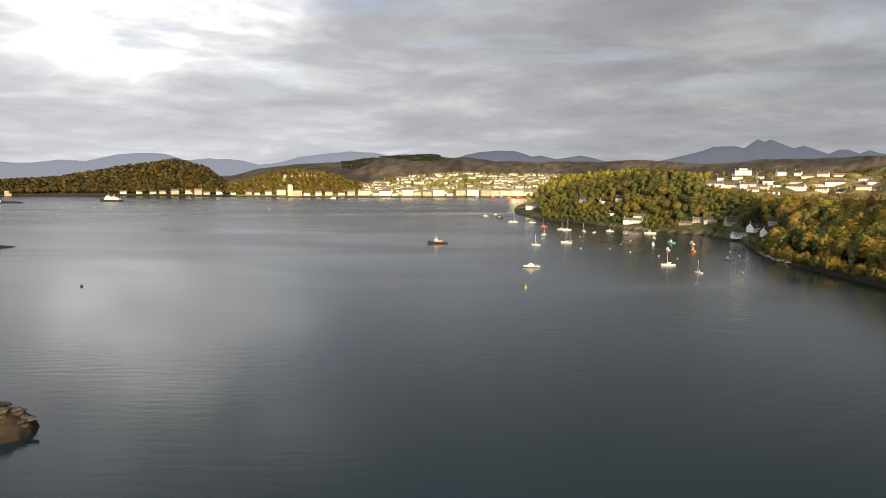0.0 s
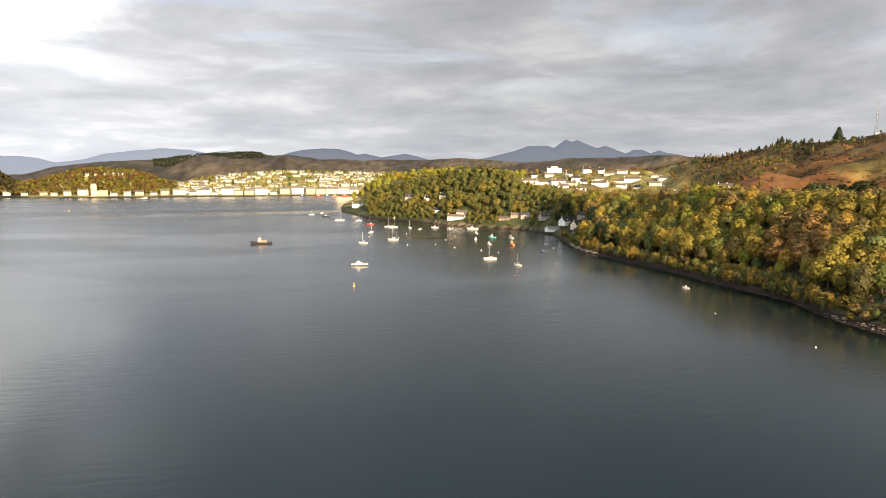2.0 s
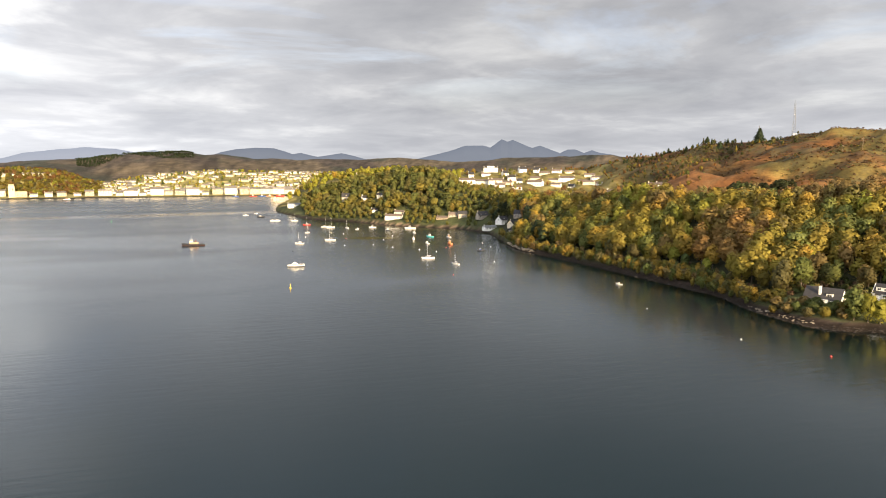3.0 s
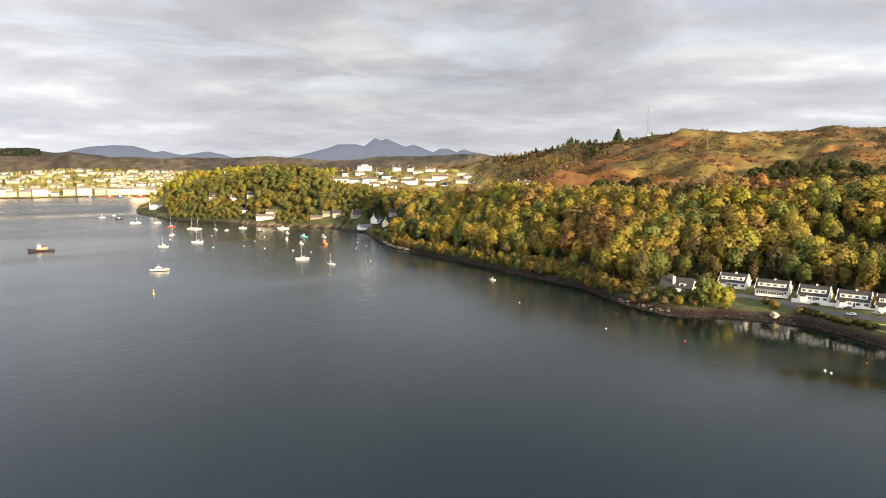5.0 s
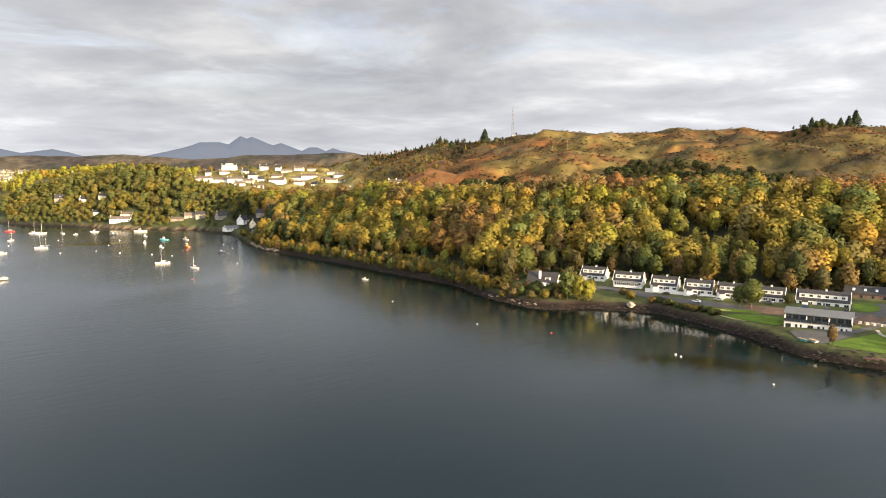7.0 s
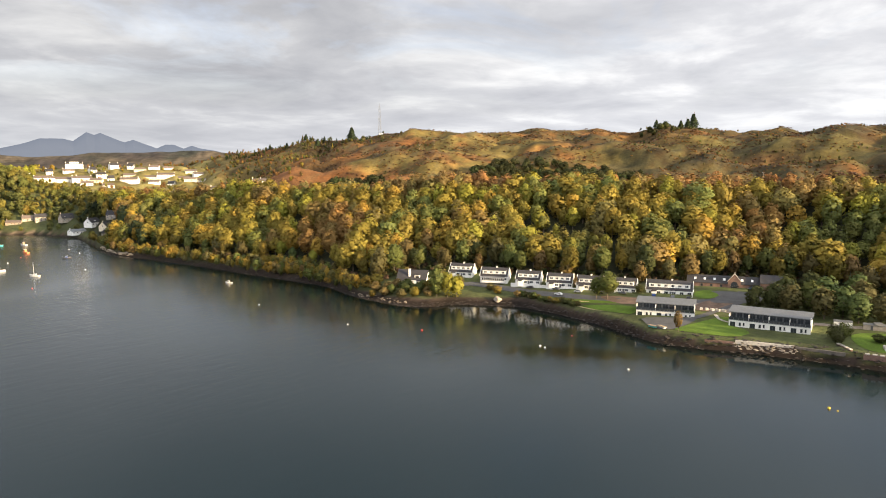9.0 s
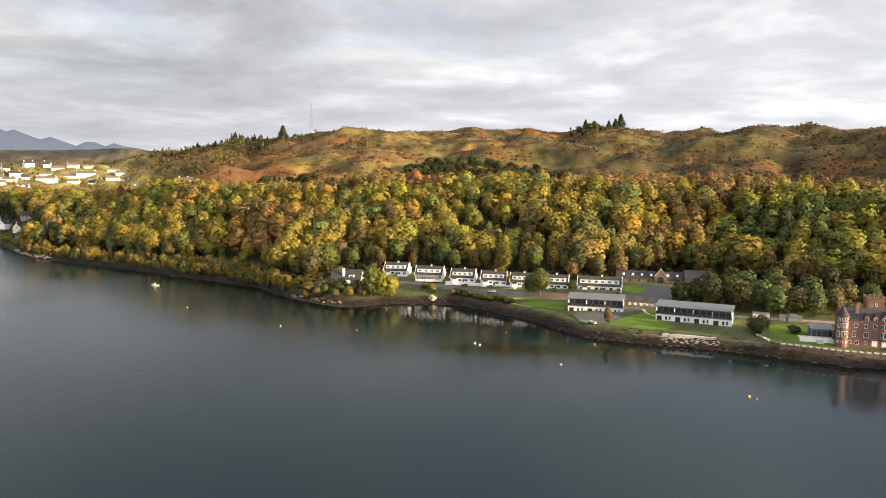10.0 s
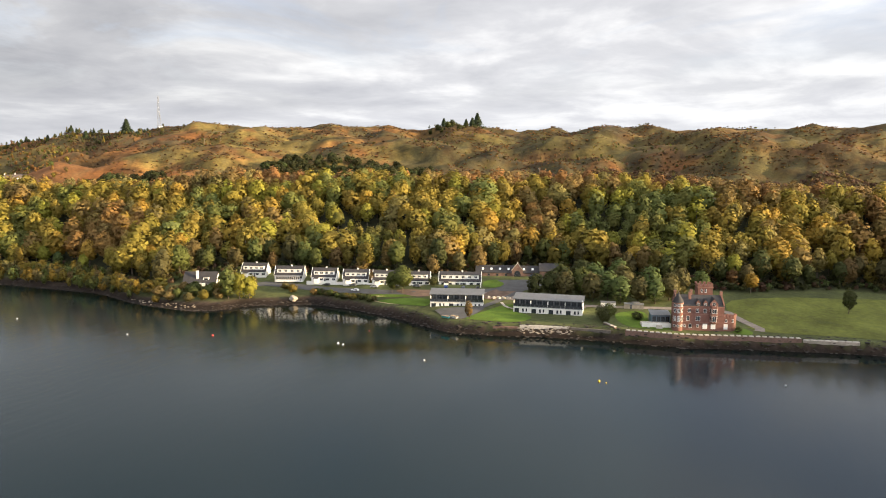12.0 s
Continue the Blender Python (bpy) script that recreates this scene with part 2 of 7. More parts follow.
HOLLOW = [(5, 1420, 2), (9, 1400, 30), (12, 1320, 50), (15, 1230, 52), (18, 1120, 52), (22, 1070, 51), (25, 1050, 50), (29, 1000, 48), (34, 880, 46), (38, 800, 50), (43, 740, 52), (47, 700, 54), (57, 670, 54), (67, 650, 52), (82, 650, 51), (97, 640, 52), (108, 640, 52), (150, 860, 60)]
CREST = [(5, 1500, 2), (9, 1600, 50), (15, 1500, 66), (18, 1320, 74), (22, 1240, 77), (27, 1300, 78), (32, 1320, 84), (33.4, 1310, 99), (35.3, 1287, 102), (36.8, 1263, 111), (38.7, 1225, 112), (40.9, 1182, 107), (43.1, 1149, 120), (45.1, 1130, 118), (46.3, 1122, 126), (49.5, 1106, 130),
         (53.3, 1100, 135), (55.5, 1100, 124), (58.6, 1100, 139), (62.8, 1100, 138), (64.4, 1100, 125), (66.2, 1099, 119), (68.1, 1095, 132), (72, 1090, 129), (77.6, 1077, 131), (80.4, 1060, 133), (82.3, 1049, 129), (87.1, 1030, 119), (88.5, 1024, 122), (93.5, 1007, 119), (94.9, 1004, 122), (99.3, 1000, 122), (150, 1200, 90)]
BACK = [(5, 1330), (7, 1470), (9.5, 1720), (12.5, 2600), (20, 4200)]
# the far side of the bay
TOWN_SHORE = [(-60, 2480), (-29, 2465), (-21.7, 2260), (-13, 2065), (-4, 2012), (7.4, 2012), (14, 1990), (60, 1990)]
TOWN_TOP = [(-60, 2650, 30), (-33, 2620, 34), (-29, 2640, 42), (-26.5, 2600, 66), (-23.7, 2544, 86), (-22.6, 2522, 89), (-21.4, 2500, 108), (-20.7, 2489, 100), (-20.3, 2483, 84), (-19.1, 2462, 82), (-18.5, 2450, 66), (-17.9, 2440, 18), (-16.7, 2425, 34), (-14.9, 2400, 49), (-13.7, 2391, 69), (-11.4, 2380, 71), (-9.3, 2382, 64), (-8.2, 2397, 46), (-7.5, 2407, 22), (-6, 2430, 34), (-4, 2450, 46),
            (0, 2480, 62), (3, 2500, 66), (8, 2500, 60), (14, 2500, 56), (60, 2500, 50)]
RIDGE = [(-60, 3400, 25), (-22, 3400, 30), (-16.2, 3397, 50), (-15.4, 3388, 82), (-14.1, 3367, 95), (-11.9, 3350, 106), (-10.3, 3350, 116), (-8.6, 3336, 100), (-7.6, 3325, 112), (-5.7, 3301, 135), (-3.6, 3300, 137), (-0.6, 3302, 152), (0.1, 3309, 124), (1.2, 3362, 146), (2.7, 3399, 134), (5.5, 3400, 134), (7.4, 3400, 118), (9.2, 3400, 125),
         (12.4, 3400, 109), (14.2, 3400, 106), (15.7, 3398, 123), (19.2, 3359, 110), (20.4, 3344, 103), (22.4, 3320, 115), (24, 3303, 127), (27.3, 3300, 120), (30.7, 3300, 130), (32.8, 3300, 134), (33.5, 3300, 114), (34.7, 3300, 123), (42, 3300, 80), (60, 3300, 40)]

f_shore, f_back = curve(SHORE), curve(BACK)
f_bw, f_bz = curve(BANK, 1), curve(BANK, 2)
f_foot, f_brow, f_hollow, f_crest = [(curve(k, 1), curve(k, 2)) for k in (FOOT, BROW, HOLLOW, CREST)]
f_tshore = curve(TOWN_SHORE)
f_ttop, f_ridge = [(curve(k, 1), curve(k, 2)) for k in (TOWN_TOP, RIDGE)]


def ease(r, a, b):
    t = np.clip((r - a) / np.maximum(b - a, 1e-3), 0, 1)
    return 0.35 * t + 0.65 * t * t * (3 - 2 * t)


def mound(x, y, cx, cy, rx, ry, turn, top, power=1.0):
    c, s = math.cos(radians(turn)), math.sin(radians(turn))
    u, v = ((x - cx) * c + (y - cy) * s) / rx, (-(x - cx) * s + (y - cy) * c) / ry
    k = np.clip(1 - (u * u + v * v), -1, 1)
    return top * np.sign(k) * np.abs(k) ** power


def height(x, y):
    """Ground level at (x, y); the sea stands at 0."""
    x, y = np.asarray(x, float), np.asarray(y, float)
    az, r = np.degrees(np.arctan2(x, y)), np.hypot(x, y)
    wob = rough(x, y, 26, 3)
    s = f_shore(az) + np.where((az > 58) & (az < 99), 0.7, 2.5) * wob
    z = np.where(r < s, -np.minimum(5, (s - r) * 0.10), 0.0)
    stops = [(s, 0 * az), (s + f_bw(az), f_bz(az)), (f_foot[0](az), f_foot[1](az)), (f_brow[0](az), f_brow[1](az)), (f_hollow[0](az), f_hollow[1](az)), (f_crest[0](az), f_crest[1](az)), (f_crest[0](az) + 420, f_crest[1](az) * 0.55), (f_crest[0](az) + 1500, f_crest[1](az) * 0.3)]
    for (ra, za), (rb, zb) in zip(stops[:-1], stops[1:]):
        z = z + (zb - za) * ease(r, ra, rb)
    slope = ease(r, f_foot[0](az), f_brow[0](az))
    moor = ease(r, f_brow[0](az) + 20, f_hollow[0](az) + 60)
    z = z + slope * 3.0 * rough(x, y, 60, 5) + moor * (17.0 * rough(x, y, 170, 7) + (26.0 - 10.0 * ease(r, f_crest[0](az) - 160, f_crest[0](az))) * np.abs(rough(x * 0.8, y * 0.8, 70, 9)) + 5.5 * rough(x, y, 36, 10) + 1.4 * rough(x, y, 15, 12, 2) - 6.5)
    z = z + np.where(r > s + 1, 0.35 * wob, 0) * (1 - slope)
    # a round bracken knoll below the moor's left shoulder
    z = z + 15 * np.exp(-((x - 512) / 30) ** 2 - ((y - 656) / 36) ** 2)
    z = z - ease(r, f_back(az), f_back(az) + 70) * (z + 4)
    z = np.where(az < 5.6, np.minimum(z, -4 + 0 * z), z)
    st = f_tshore(az) + 6 * rough(x, y, 90, 11)
    t = np.where(r < st, -np.minimum(5, (st - r) * 0.10), 0.0)
    stops = [(st, 0 * az), (st + 25, 3.5 + 0 * az), (st + 90, 6 + 0 * az), (f_ttop[0](az), f_ttop[1](az)), (f_ttop[0](az) + 260, f_ttop[1](az) * 0.72), (f_ridge[0](az), f_ridge[1](az)), (f_ridge[0](az) + 500, f_ridge[1](az) * 0.3)]
    for (ra, za), (rb, zb) in zip(stops[:-1], stops[1:]):
        t = t + (zb - za) * ease(r, ra, rb)
    t = t + ease(r, st + 90, st + 400) * 9 * rough(x, y, 260, 13) + ease(r, f_ttop[0](az) + 100, f_ridge[0](az)) * (20 * rough(x, y, 420, 15) + 14 * np.abs(rough(x, y, 170, 16)))
    t = np.where((az < -60) | (az > 60), -5, t)
    z = np.where((az < 4.5) | (az > 146), -5.0, z)
    z = np.maximum(z, t)
    # unseen island to the south-west, behind the first view, added to shade the shore
    q, p = x * 0.10 - y * 0.99, x * 0.99 + y * 0.10
    isle = 78 * (1 + 0.10 * np.clip((x - 250) / 200, 0, 1)) * np.exp(-((q - 400) / 120.0) ** 2) * np.clip((1500 - np.abs(p + 200)) / 500, 0, 1) * (1 + 0.12 * rough(x, y, 160, 17)) - 6
    z = np.where((y < -140) & (az > 108) | (y < -140) & (az < 0), np.maximum(z, isle), z)
    # low islets at the mouth of the bay
    for cx, cy, rx, ry, turn, top, steep in ((-151, 197, 28, 17, 10, 8.5, 0.55), (-463, 697, 26, 12, 30, 3.0, 1.0), (-1150, 1690, 150, 50, -8, 6, 0.6)):
        m = mound(x, y, cx, cy, rx, ry, turn, top, steep) + 1.2 * rough(x, y, 9, 19) * (np.hypot(x - cx, y - cy) < 1.4 * rx)
        z = np.maximum(z, m)
    return z


def level(x, y):
    return float(height(x, y))


def polar(az, r):
    return r * math.sin(radians(az)), r * math.cos(radians(az))


def build_ground():
    az = np.concatenate([np.arange(-40, 5, 0.4), np.arange(5, 112, 0.28), np.arange(112, 320, 2.5)])
    rr = np.concatenate([[0.03, 120], np.arange(180, 300, 4), np.arange(300, 460, 2.0), np.arange(460, 700, 5), np.arange(700, 1400, 9), np.arange(1400, 2000, 60), np.arange(2000, 2600, 16), np.arange(2600, 4900, 60), [4900]])
    A, R = np.meshgrid(np.radians(az), rr, indexing="ij")
    X, Y = R * np.sin(A), R * np.cos(A)
    Z = height(X, Y)
    na, nr = len(az), len(rr)
    me = bpy.data.meshes.new("ground")
    me.vertices.add(na * nr)
    me.vertices.foreach_set("co", np.stack([X, Y, Z], -1).astype(np.float32).ravel())
    i, j = np.meshgrid(np.arange(na), np.arange(nr - 1), indexing="ij")
    k = (i + 1) % na
    quads = np.stack([i * nr + j, i * nr + j + 1, k * nr + j + 1, k * nr + j], -1).reshape(-1, 4)
    me.loops.add(quads.size)
    me.loops.foreach_set("vertex_index", quads.ravel().astype(np.int32))
    me.polygons.add(len(quads))
    me.polygons.foreach_set("loop_start", np.arange(0, quads.size, 4, dtype=np.int32))
    me.polygons.foreach_set("use_smooth", np.ones(len(quads), bool))
    me.update(calc_edges=True)
    # what grows where
    deg, x, y, z = np.degrees(A), X, Y, Z
    n1, n2, n3 = rough(x, y, 120, 31), rough(x, y, 30, 33), rough(x, y, 9, 35)

    def blend(col, other, w):
        return col * (1 - w[..., None]) + np.array(other) * w[..., None]

    col = np.zeros((*x.shape, 3)) + np.array((0.075, 0.085, 0.03))
    moor = ease(R, f_brow[0](deg) + 5, f_brow[0](deg) + 40)
    col = blend(col, (0.112, 0.063, 0.022), moor)
    col = blend(col, (0.155, 0.066, 0.020), moor * np.clip(0.60 + 1.8 * (n1 + 0.8 * n2) - 0.3 * ease(R, f_hollow[0](deg), f_crest[0](deg)), 0, 1))
    col = blend(col, (0.108, 0.080, 0.023), moor * np.clip(2.0 * (rough(x, y, 150, 37) + 1.0 * rough(x, y, 24, 38)) + 0.05 * ease(R, f_hollow[0](deg) + 100, f_crest[0](deg)), 0, 1))
    col = blend(col, (0.055, 0.046, 0.022), moor * np.clip(3 * (rough(x, y, 55, 39) + 0.9 * n3) - 0.25, 0, 0.85))
    col = blend(col, (0.15, 0.125, 0.042), moor * np.clip((36 - deg) / 5, 0, 1))
    col = blend(col, (0.20, 0.088, 0.034), moor * 0.8 * np.exp(-((x - 510) / 34) ** 2 - ((y - 653) / 40) ** 2))
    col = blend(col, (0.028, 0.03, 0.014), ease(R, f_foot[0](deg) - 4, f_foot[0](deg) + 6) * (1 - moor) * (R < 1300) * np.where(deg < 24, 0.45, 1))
    col = blend(col, (0.095, 0.080, 0.024), 0.55 * moor * np.clip((deg - 56) / 10, 0, 1) * (R < 1400) * np.clip(0.7 + 2 * rough(x, y, 80, 43), 0, 1))
    # moor beyond bearing 58 darkened in colour for the shade it lies in
    col *= (1 - 0.2 * moor * np.clip((deg - 58) / 8, 0, 1) * (R < 1400))[..., None]
    far = (R > 1700) * 1.0
    # town ground lightened in colour to paint the sunlit haze over it
    col = blend(col, (0.23, 0.20, 0.075), far)
    # the far ridge is coloured dark, painting in the cloud shade on it
    back = ease(R, f_ttop[0](deg) + 120, f_ttop[0](deg) + 420) * far
    col = blend(col, (0.050, 0.040, 0.033), back)
    col = blend(col, (0.034, 0.036, 0.026), back * np.clip(3 * n1 + 0.3, 0, 1))
    col = blend(col, (0.084, 0.066, 0.044), back * np.clip(5 * rough(x, y, 220, 41) - 0.5, 0, 1))
    wood = far * (deg < -17) * (1 - back)
    col = blend(col, (0.05, 0.045, 0.018), wood)
    crag = (R < 900) & (deg < -20)
    col = blend(col, (0.046, 0.034, 0.023), crag * 1.0)
    col = blend(col, (0.040, 0.038, 0.016), crag * np.clip(1.5 * n3 + 0.3 * z - 1.4, 0, 1))
    # tide line: weed below, bare rock above
    rock = np.clip((3.1 + 0.9 * n3 + 0.9 * np.clip((deg - 43) / 20, 0, 1) * (R < 500) - z) / 0.8, 0, 1)
    col = blend(col, (0.040, 0.028, 0.021), rock)
    sand = np.clip((z - 0.5) / 0.4, 0, 1) * np.clip((2.6 + 0.6 * n3 - z) / 0.5, 0, 1) * np.clip((deg - 12) / 1.5, 0, 1) * np.clip((22.5 - deg) / 1.5, 0, 1) * (R < 1100)
    col = blend(col, (0.27, 0.19, 0.12), sand * 0.8)
    col = blend(col, (0.014, 0.009, 0.006), np.clip((2.2 + 0.8 * n3 - z) / 0.7, 0, 1) * (1 - sand))
    col *= np.maximum(0.35, 1 + (0.25 + 0.75 * moor) * n3 + 0.65 * moor * n2)[..., None]
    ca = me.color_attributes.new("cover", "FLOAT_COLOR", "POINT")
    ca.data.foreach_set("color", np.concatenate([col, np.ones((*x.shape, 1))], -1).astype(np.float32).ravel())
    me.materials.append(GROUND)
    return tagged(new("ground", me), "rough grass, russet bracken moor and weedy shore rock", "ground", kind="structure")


build_ground()


# middle, half length, half width and turn of each slick
SLICKS = [(250, 145, 34, 13, -60), (181, 755, 34, 12, -10), (-215, 560, 120, 34, 155), (-60, 1250, 260, 40, 5), (-330, 900, 220, 36, 170)]


def build_water():
    az = np.concatenate([np.arange(-40, 112, 0.5), np.arange(112, 320, 8)])
    rr = np.concatenate([[0.03, 100, 180], np.arange(200, 460, 5), np.arange(460, 900, 14), np.arange(900, 1400, 30), [1700, 2100, 3000, 4920]])
    A, R = np.meshgrid(np.radians(az), rr, indexing="ij")
    na, nr = len(az), len(rr)
    me = bpy.data.meshes.new("water")
    i, j = np.meshgrid(np.arange(na), np.arange(nr - 1), indexing="ij")
    k = (i + 1) % na
    quads = np.stack([i * nr + j, i * nr + j + 1, k * nr + j + 1, k * nr + j], -1).reshape(-1, 4)
    me.from_pydata(np.stack([R * np.sin(A), R * np.cos(A), 0 * R], -1).reshape(-1, 3).tolist(), [], quads.tolist() + [list(range(0, na * nr, nr))])
    deg = np.degrees(A)
    lee = np.clip(1 - (f_shore(deg) - R) / np.interp(deg, [5, 10, 27, 31, 34, 38, 43, 45, 50, 54, 58, 61, 66, 70, 100], [16, 90, 44, 56, 76, 90, 70, 44, 72, 104, 102, 86, 40, 36, 36]), 0, 1) * (deg > 5) * (deg < 110)
    # glassy slicks out in the bay
    for cx, cy, long, short, turn in SLICKS:
        c, v = math.cos(radians(turn)), math.sin(radians(turn))
        u, w = ((R * np.sin(A) - cx) * c + (R * np.cos(A) - cy) * v) / long, (-(R * np.sin(A) - cx) * v + (R * np.cos(A) - cy) * c) / short
        lee = np.maximum(lee, 1.1 * np.exp(-u * u - w * w))
    at = me.attributes.new("eye_range", "FLOAT", "POINT")
    at.data.foreach_set("value", (np.clip((R - 350) / 900, 0, 1) * (1 - lee)).astype(np.float32).ravel())
    at = me.attributes.new("lee", "FLOAT", "POINT")
    at.data.foreach_set("value", lee.astype(np.float32).ravel())
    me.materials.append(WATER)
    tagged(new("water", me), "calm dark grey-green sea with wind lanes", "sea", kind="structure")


build_water()


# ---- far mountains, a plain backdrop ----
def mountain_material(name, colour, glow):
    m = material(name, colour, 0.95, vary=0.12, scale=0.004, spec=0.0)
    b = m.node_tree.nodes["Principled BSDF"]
    # distance haze is painted in as an even emission over a dark base
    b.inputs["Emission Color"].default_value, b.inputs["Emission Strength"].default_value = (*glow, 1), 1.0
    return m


def mountains(name, label, r, rows, mat, seed, jag):
    """A thin stand-in ridge: rows of bearing and height fit its skyline to the view."""
    az = np.arange(rows[0][0], rows[-1][0], 0.05)
    top = np.interp(az, [a for a, _ in rows], [h for _, h in rows])
    top = top + jag * rough(az * 9, az * 0 + seed, 6, seed, 5)
    verts, faces, steps = [], [], [(-1.0, 0.0), (-0.62, 0.42), (-0.3, 0.78), (0.0, 1.0), (1.0, 0.2)]
    for i, (a, h) in enumerate(zip(az, top)):
        for j, (d, k) in enumerate(steps):
            verts.append((*polar(a, r + 120 * d), h * k))
    n = len(steps)
    for i in range(len(az) - 1):
        for j in range(n - 1):
            faces.append((i * n + j, (i + 1) * n + j, (i + 1) * n + j + 1, i * n + j + 1))
    me = bpy.data.meshes.new(name)
    me.from_pydata(verts, [], faces)
    me.polygons.foreach_set("use_smooth", np.ones(len(faces), bool))
    me.materials.append(mat)
    return tagged(new(name, me), label, "mountains", kind="structure")


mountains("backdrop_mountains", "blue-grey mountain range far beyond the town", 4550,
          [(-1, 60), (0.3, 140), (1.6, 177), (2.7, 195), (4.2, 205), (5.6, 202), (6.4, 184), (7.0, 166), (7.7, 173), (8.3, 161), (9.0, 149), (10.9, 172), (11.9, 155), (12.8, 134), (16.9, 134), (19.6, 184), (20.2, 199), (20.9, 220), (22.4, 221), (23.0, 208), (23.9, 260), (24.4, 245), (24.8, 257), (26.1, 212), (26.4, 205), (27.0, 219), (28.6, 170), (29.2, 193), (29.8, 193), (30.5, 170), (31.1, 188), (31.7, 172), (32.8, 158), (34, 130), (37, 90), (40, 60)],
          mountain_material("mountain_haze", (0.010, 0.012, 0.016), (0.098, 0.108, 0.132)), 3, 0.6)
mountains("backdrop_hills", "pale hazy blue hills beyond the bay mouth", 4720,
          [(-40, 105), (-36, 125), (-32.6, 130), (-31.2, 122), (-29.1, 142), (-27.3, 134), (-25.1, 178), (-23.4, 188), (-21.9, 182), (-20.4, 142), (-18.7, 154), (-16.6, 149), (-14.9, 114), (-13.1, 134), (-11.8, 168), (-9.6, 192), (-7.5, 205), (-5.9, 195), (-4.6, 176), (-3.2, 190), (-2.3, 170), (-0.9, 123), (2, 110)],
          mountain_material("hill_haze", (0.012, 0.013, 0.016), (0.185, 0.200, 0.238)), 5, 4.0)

# ---- where the houses of the plateau and the anchorage stand ----
VILLA_ROWS = [(398, 1030, 3), (426, 1046, 3), (445, 1024, 3), (428, 972, 0), (461, 980, 0), (452, 1000, 2), (497, 995, 3), (519, 1037, 2), (518, 1078, 1), (536, 1066, 4), (540, 1043, 2), (488, 1082, 4), (539, 1009, 2), (522, 971, 0), (556, 998, 3), (543, 962, 4), (572, 976, 2), (555, 929, 2), (576, 940, 0), (625, 1110, 2), (590, 962, 0), (514, 1010, 2), (479, 1010, 4), (459, 1100, 0), (484, 1050, 1), (462, 1062, 0), (420, 1150, 0)]
VILLA_BACKS = [(459, 715, 0), (465, 702, 2), (479, 702, 0), (483, 685, 2), (481, 662, 0), (485, 744, 0), (504, 726, 4), (506, 683, 0), (478, 768, 2), (482, 801, 0), (600, 1000, 2), (505, 1110, 2), (440, 1120, 4), (560, 1040, 0)]
VILLA_SITES = VILLA_ROWS + VILLA_BACKS
COTTAGE_SPOTS = [(343, 829, 15), (338, 751, 15), (344, 728, 12), (327, 697, 13), (326, 764, 16), (329, 868, 12), (319, 880, 12), (251, 934, 24), (262, 945, 14), (240, 1000, 9), (305, 885, 16), (218, 1100, 14), (240, 1058, 8), (257, 1030, 12), (402, 705, 15), (422, 690, 22), (372, 712, 12), (318, 690, 10), (152, 1225, 22), (335, 1160, 9)]
CLEARINGS = [(x, y, (15, 13, 17, 25, 9)[k], 15) for x, y, k in VILLA_SITES] + [(x, y, w - 2, 44 if k < 7 else 24) for k, (x, y, w) in enumerate(COTTAGE_SPOTS)] + [(*polar(22.45, 1195), 26, 40)]


def open_ground(x, y):
    """True outside each house and the strip toward the first eye, cleared to show it."""
    ok = np.ones(len(x), bool)
    for hx, hy, w, front in CLEARINGS:
        r = math.hypot(hx, hy)
        along, side = (x * hx + y * hy) / r - r, (x * hy - y * hx) / r
        ok &= ~((np.abs(side) < w / 2 + 2) & (along > -front) & (along < 14))
    return ok



# ---- trees ----
TINTS = dict(olive=(0.195, 0.152, 0.027), green=(0.105, 0.118, 0.030), lime=(0.225, 0.215, 0.030), gold=(0.275, 0.180, 0.030), russet=(0.190, 0.102, 0.036), brown=(0.165, 0.112, 0.040), dull=(0.140, 0.118, 0.042), birch=(0.115, 0.068, 0.042), forest=(0.092, 0.118, 0.036), conifer=(0.035, 0.05, 0.022), dark=(0.062, 0.068, 0.02))


def sheet(name, quads, tint, mats, trunks=None, soft=None):
    """One mesh of loose leaf clumps (n x 3 x 3, tint: n x 3) and, if given, trunk faces."""
    allq = quads if trunks is None or not len(trunks) else np.concatenate([quads, trunks])
    n = len(allq)
    me = bpy.data.meshes.new(name)
    me.vertices.add(n * 3)
    me.vertices.foreach_set("co", allq.astype(np.float32).ravel())
    me.loops.add(n * 3)
    me.loops.foreach_set("vertex_index", np.arange(n * 3, dtype=np.int32))
    me.polygons.add(n)
    me.polygons.foreach_set("loop_start", np.arange(0, n * 3, 3, dtype=np.int32))
    for m in mats:
        me.materials.append(m)
    if n > len(quads):
        me.polygons.foreach_set("material_index", (np.arange(n) >= len(quads)).astype(np.int32))
        tint = np.concatenate([tint, np.full((n - len(quads), 3), 0.1)])
    me.update(calc_edges=True)
    ca = me.color_attributes.new("tint", "FLOAT_COLOR", "POINT")
    ca.data.foreach_set("color", np.repeat(np.concatenate([tint, np.ones((n, 1))], 1), 3, 0).astype(np.float32).ravel())
    if soft is not None:
        # leaves shade with the swell of their crown
        face = np.cross(allq[:, 1] - allq[:, 0], allq[:, 2] - allq[:, 0])
        face /= np.maximum(np.linalg.norm(face, axis=1), 1e-9)[:, None]
        face[:len(soft)] = soft
        me.polygons.foreach_set("use_smooth", np.ones(n, bool))
        cn = me.attributes.new("custom_normal", "FLOAT_VECTOR", "POINT")
        cn.data.foreach_set("vector", np.repeat(face, 3, 0).astype(np.float32).ravel())
        me.update()
    return me


def unit(v):
    return v / np.maximum(np.linalg.norm(v, axis=-1), 1e-9)[..., None]


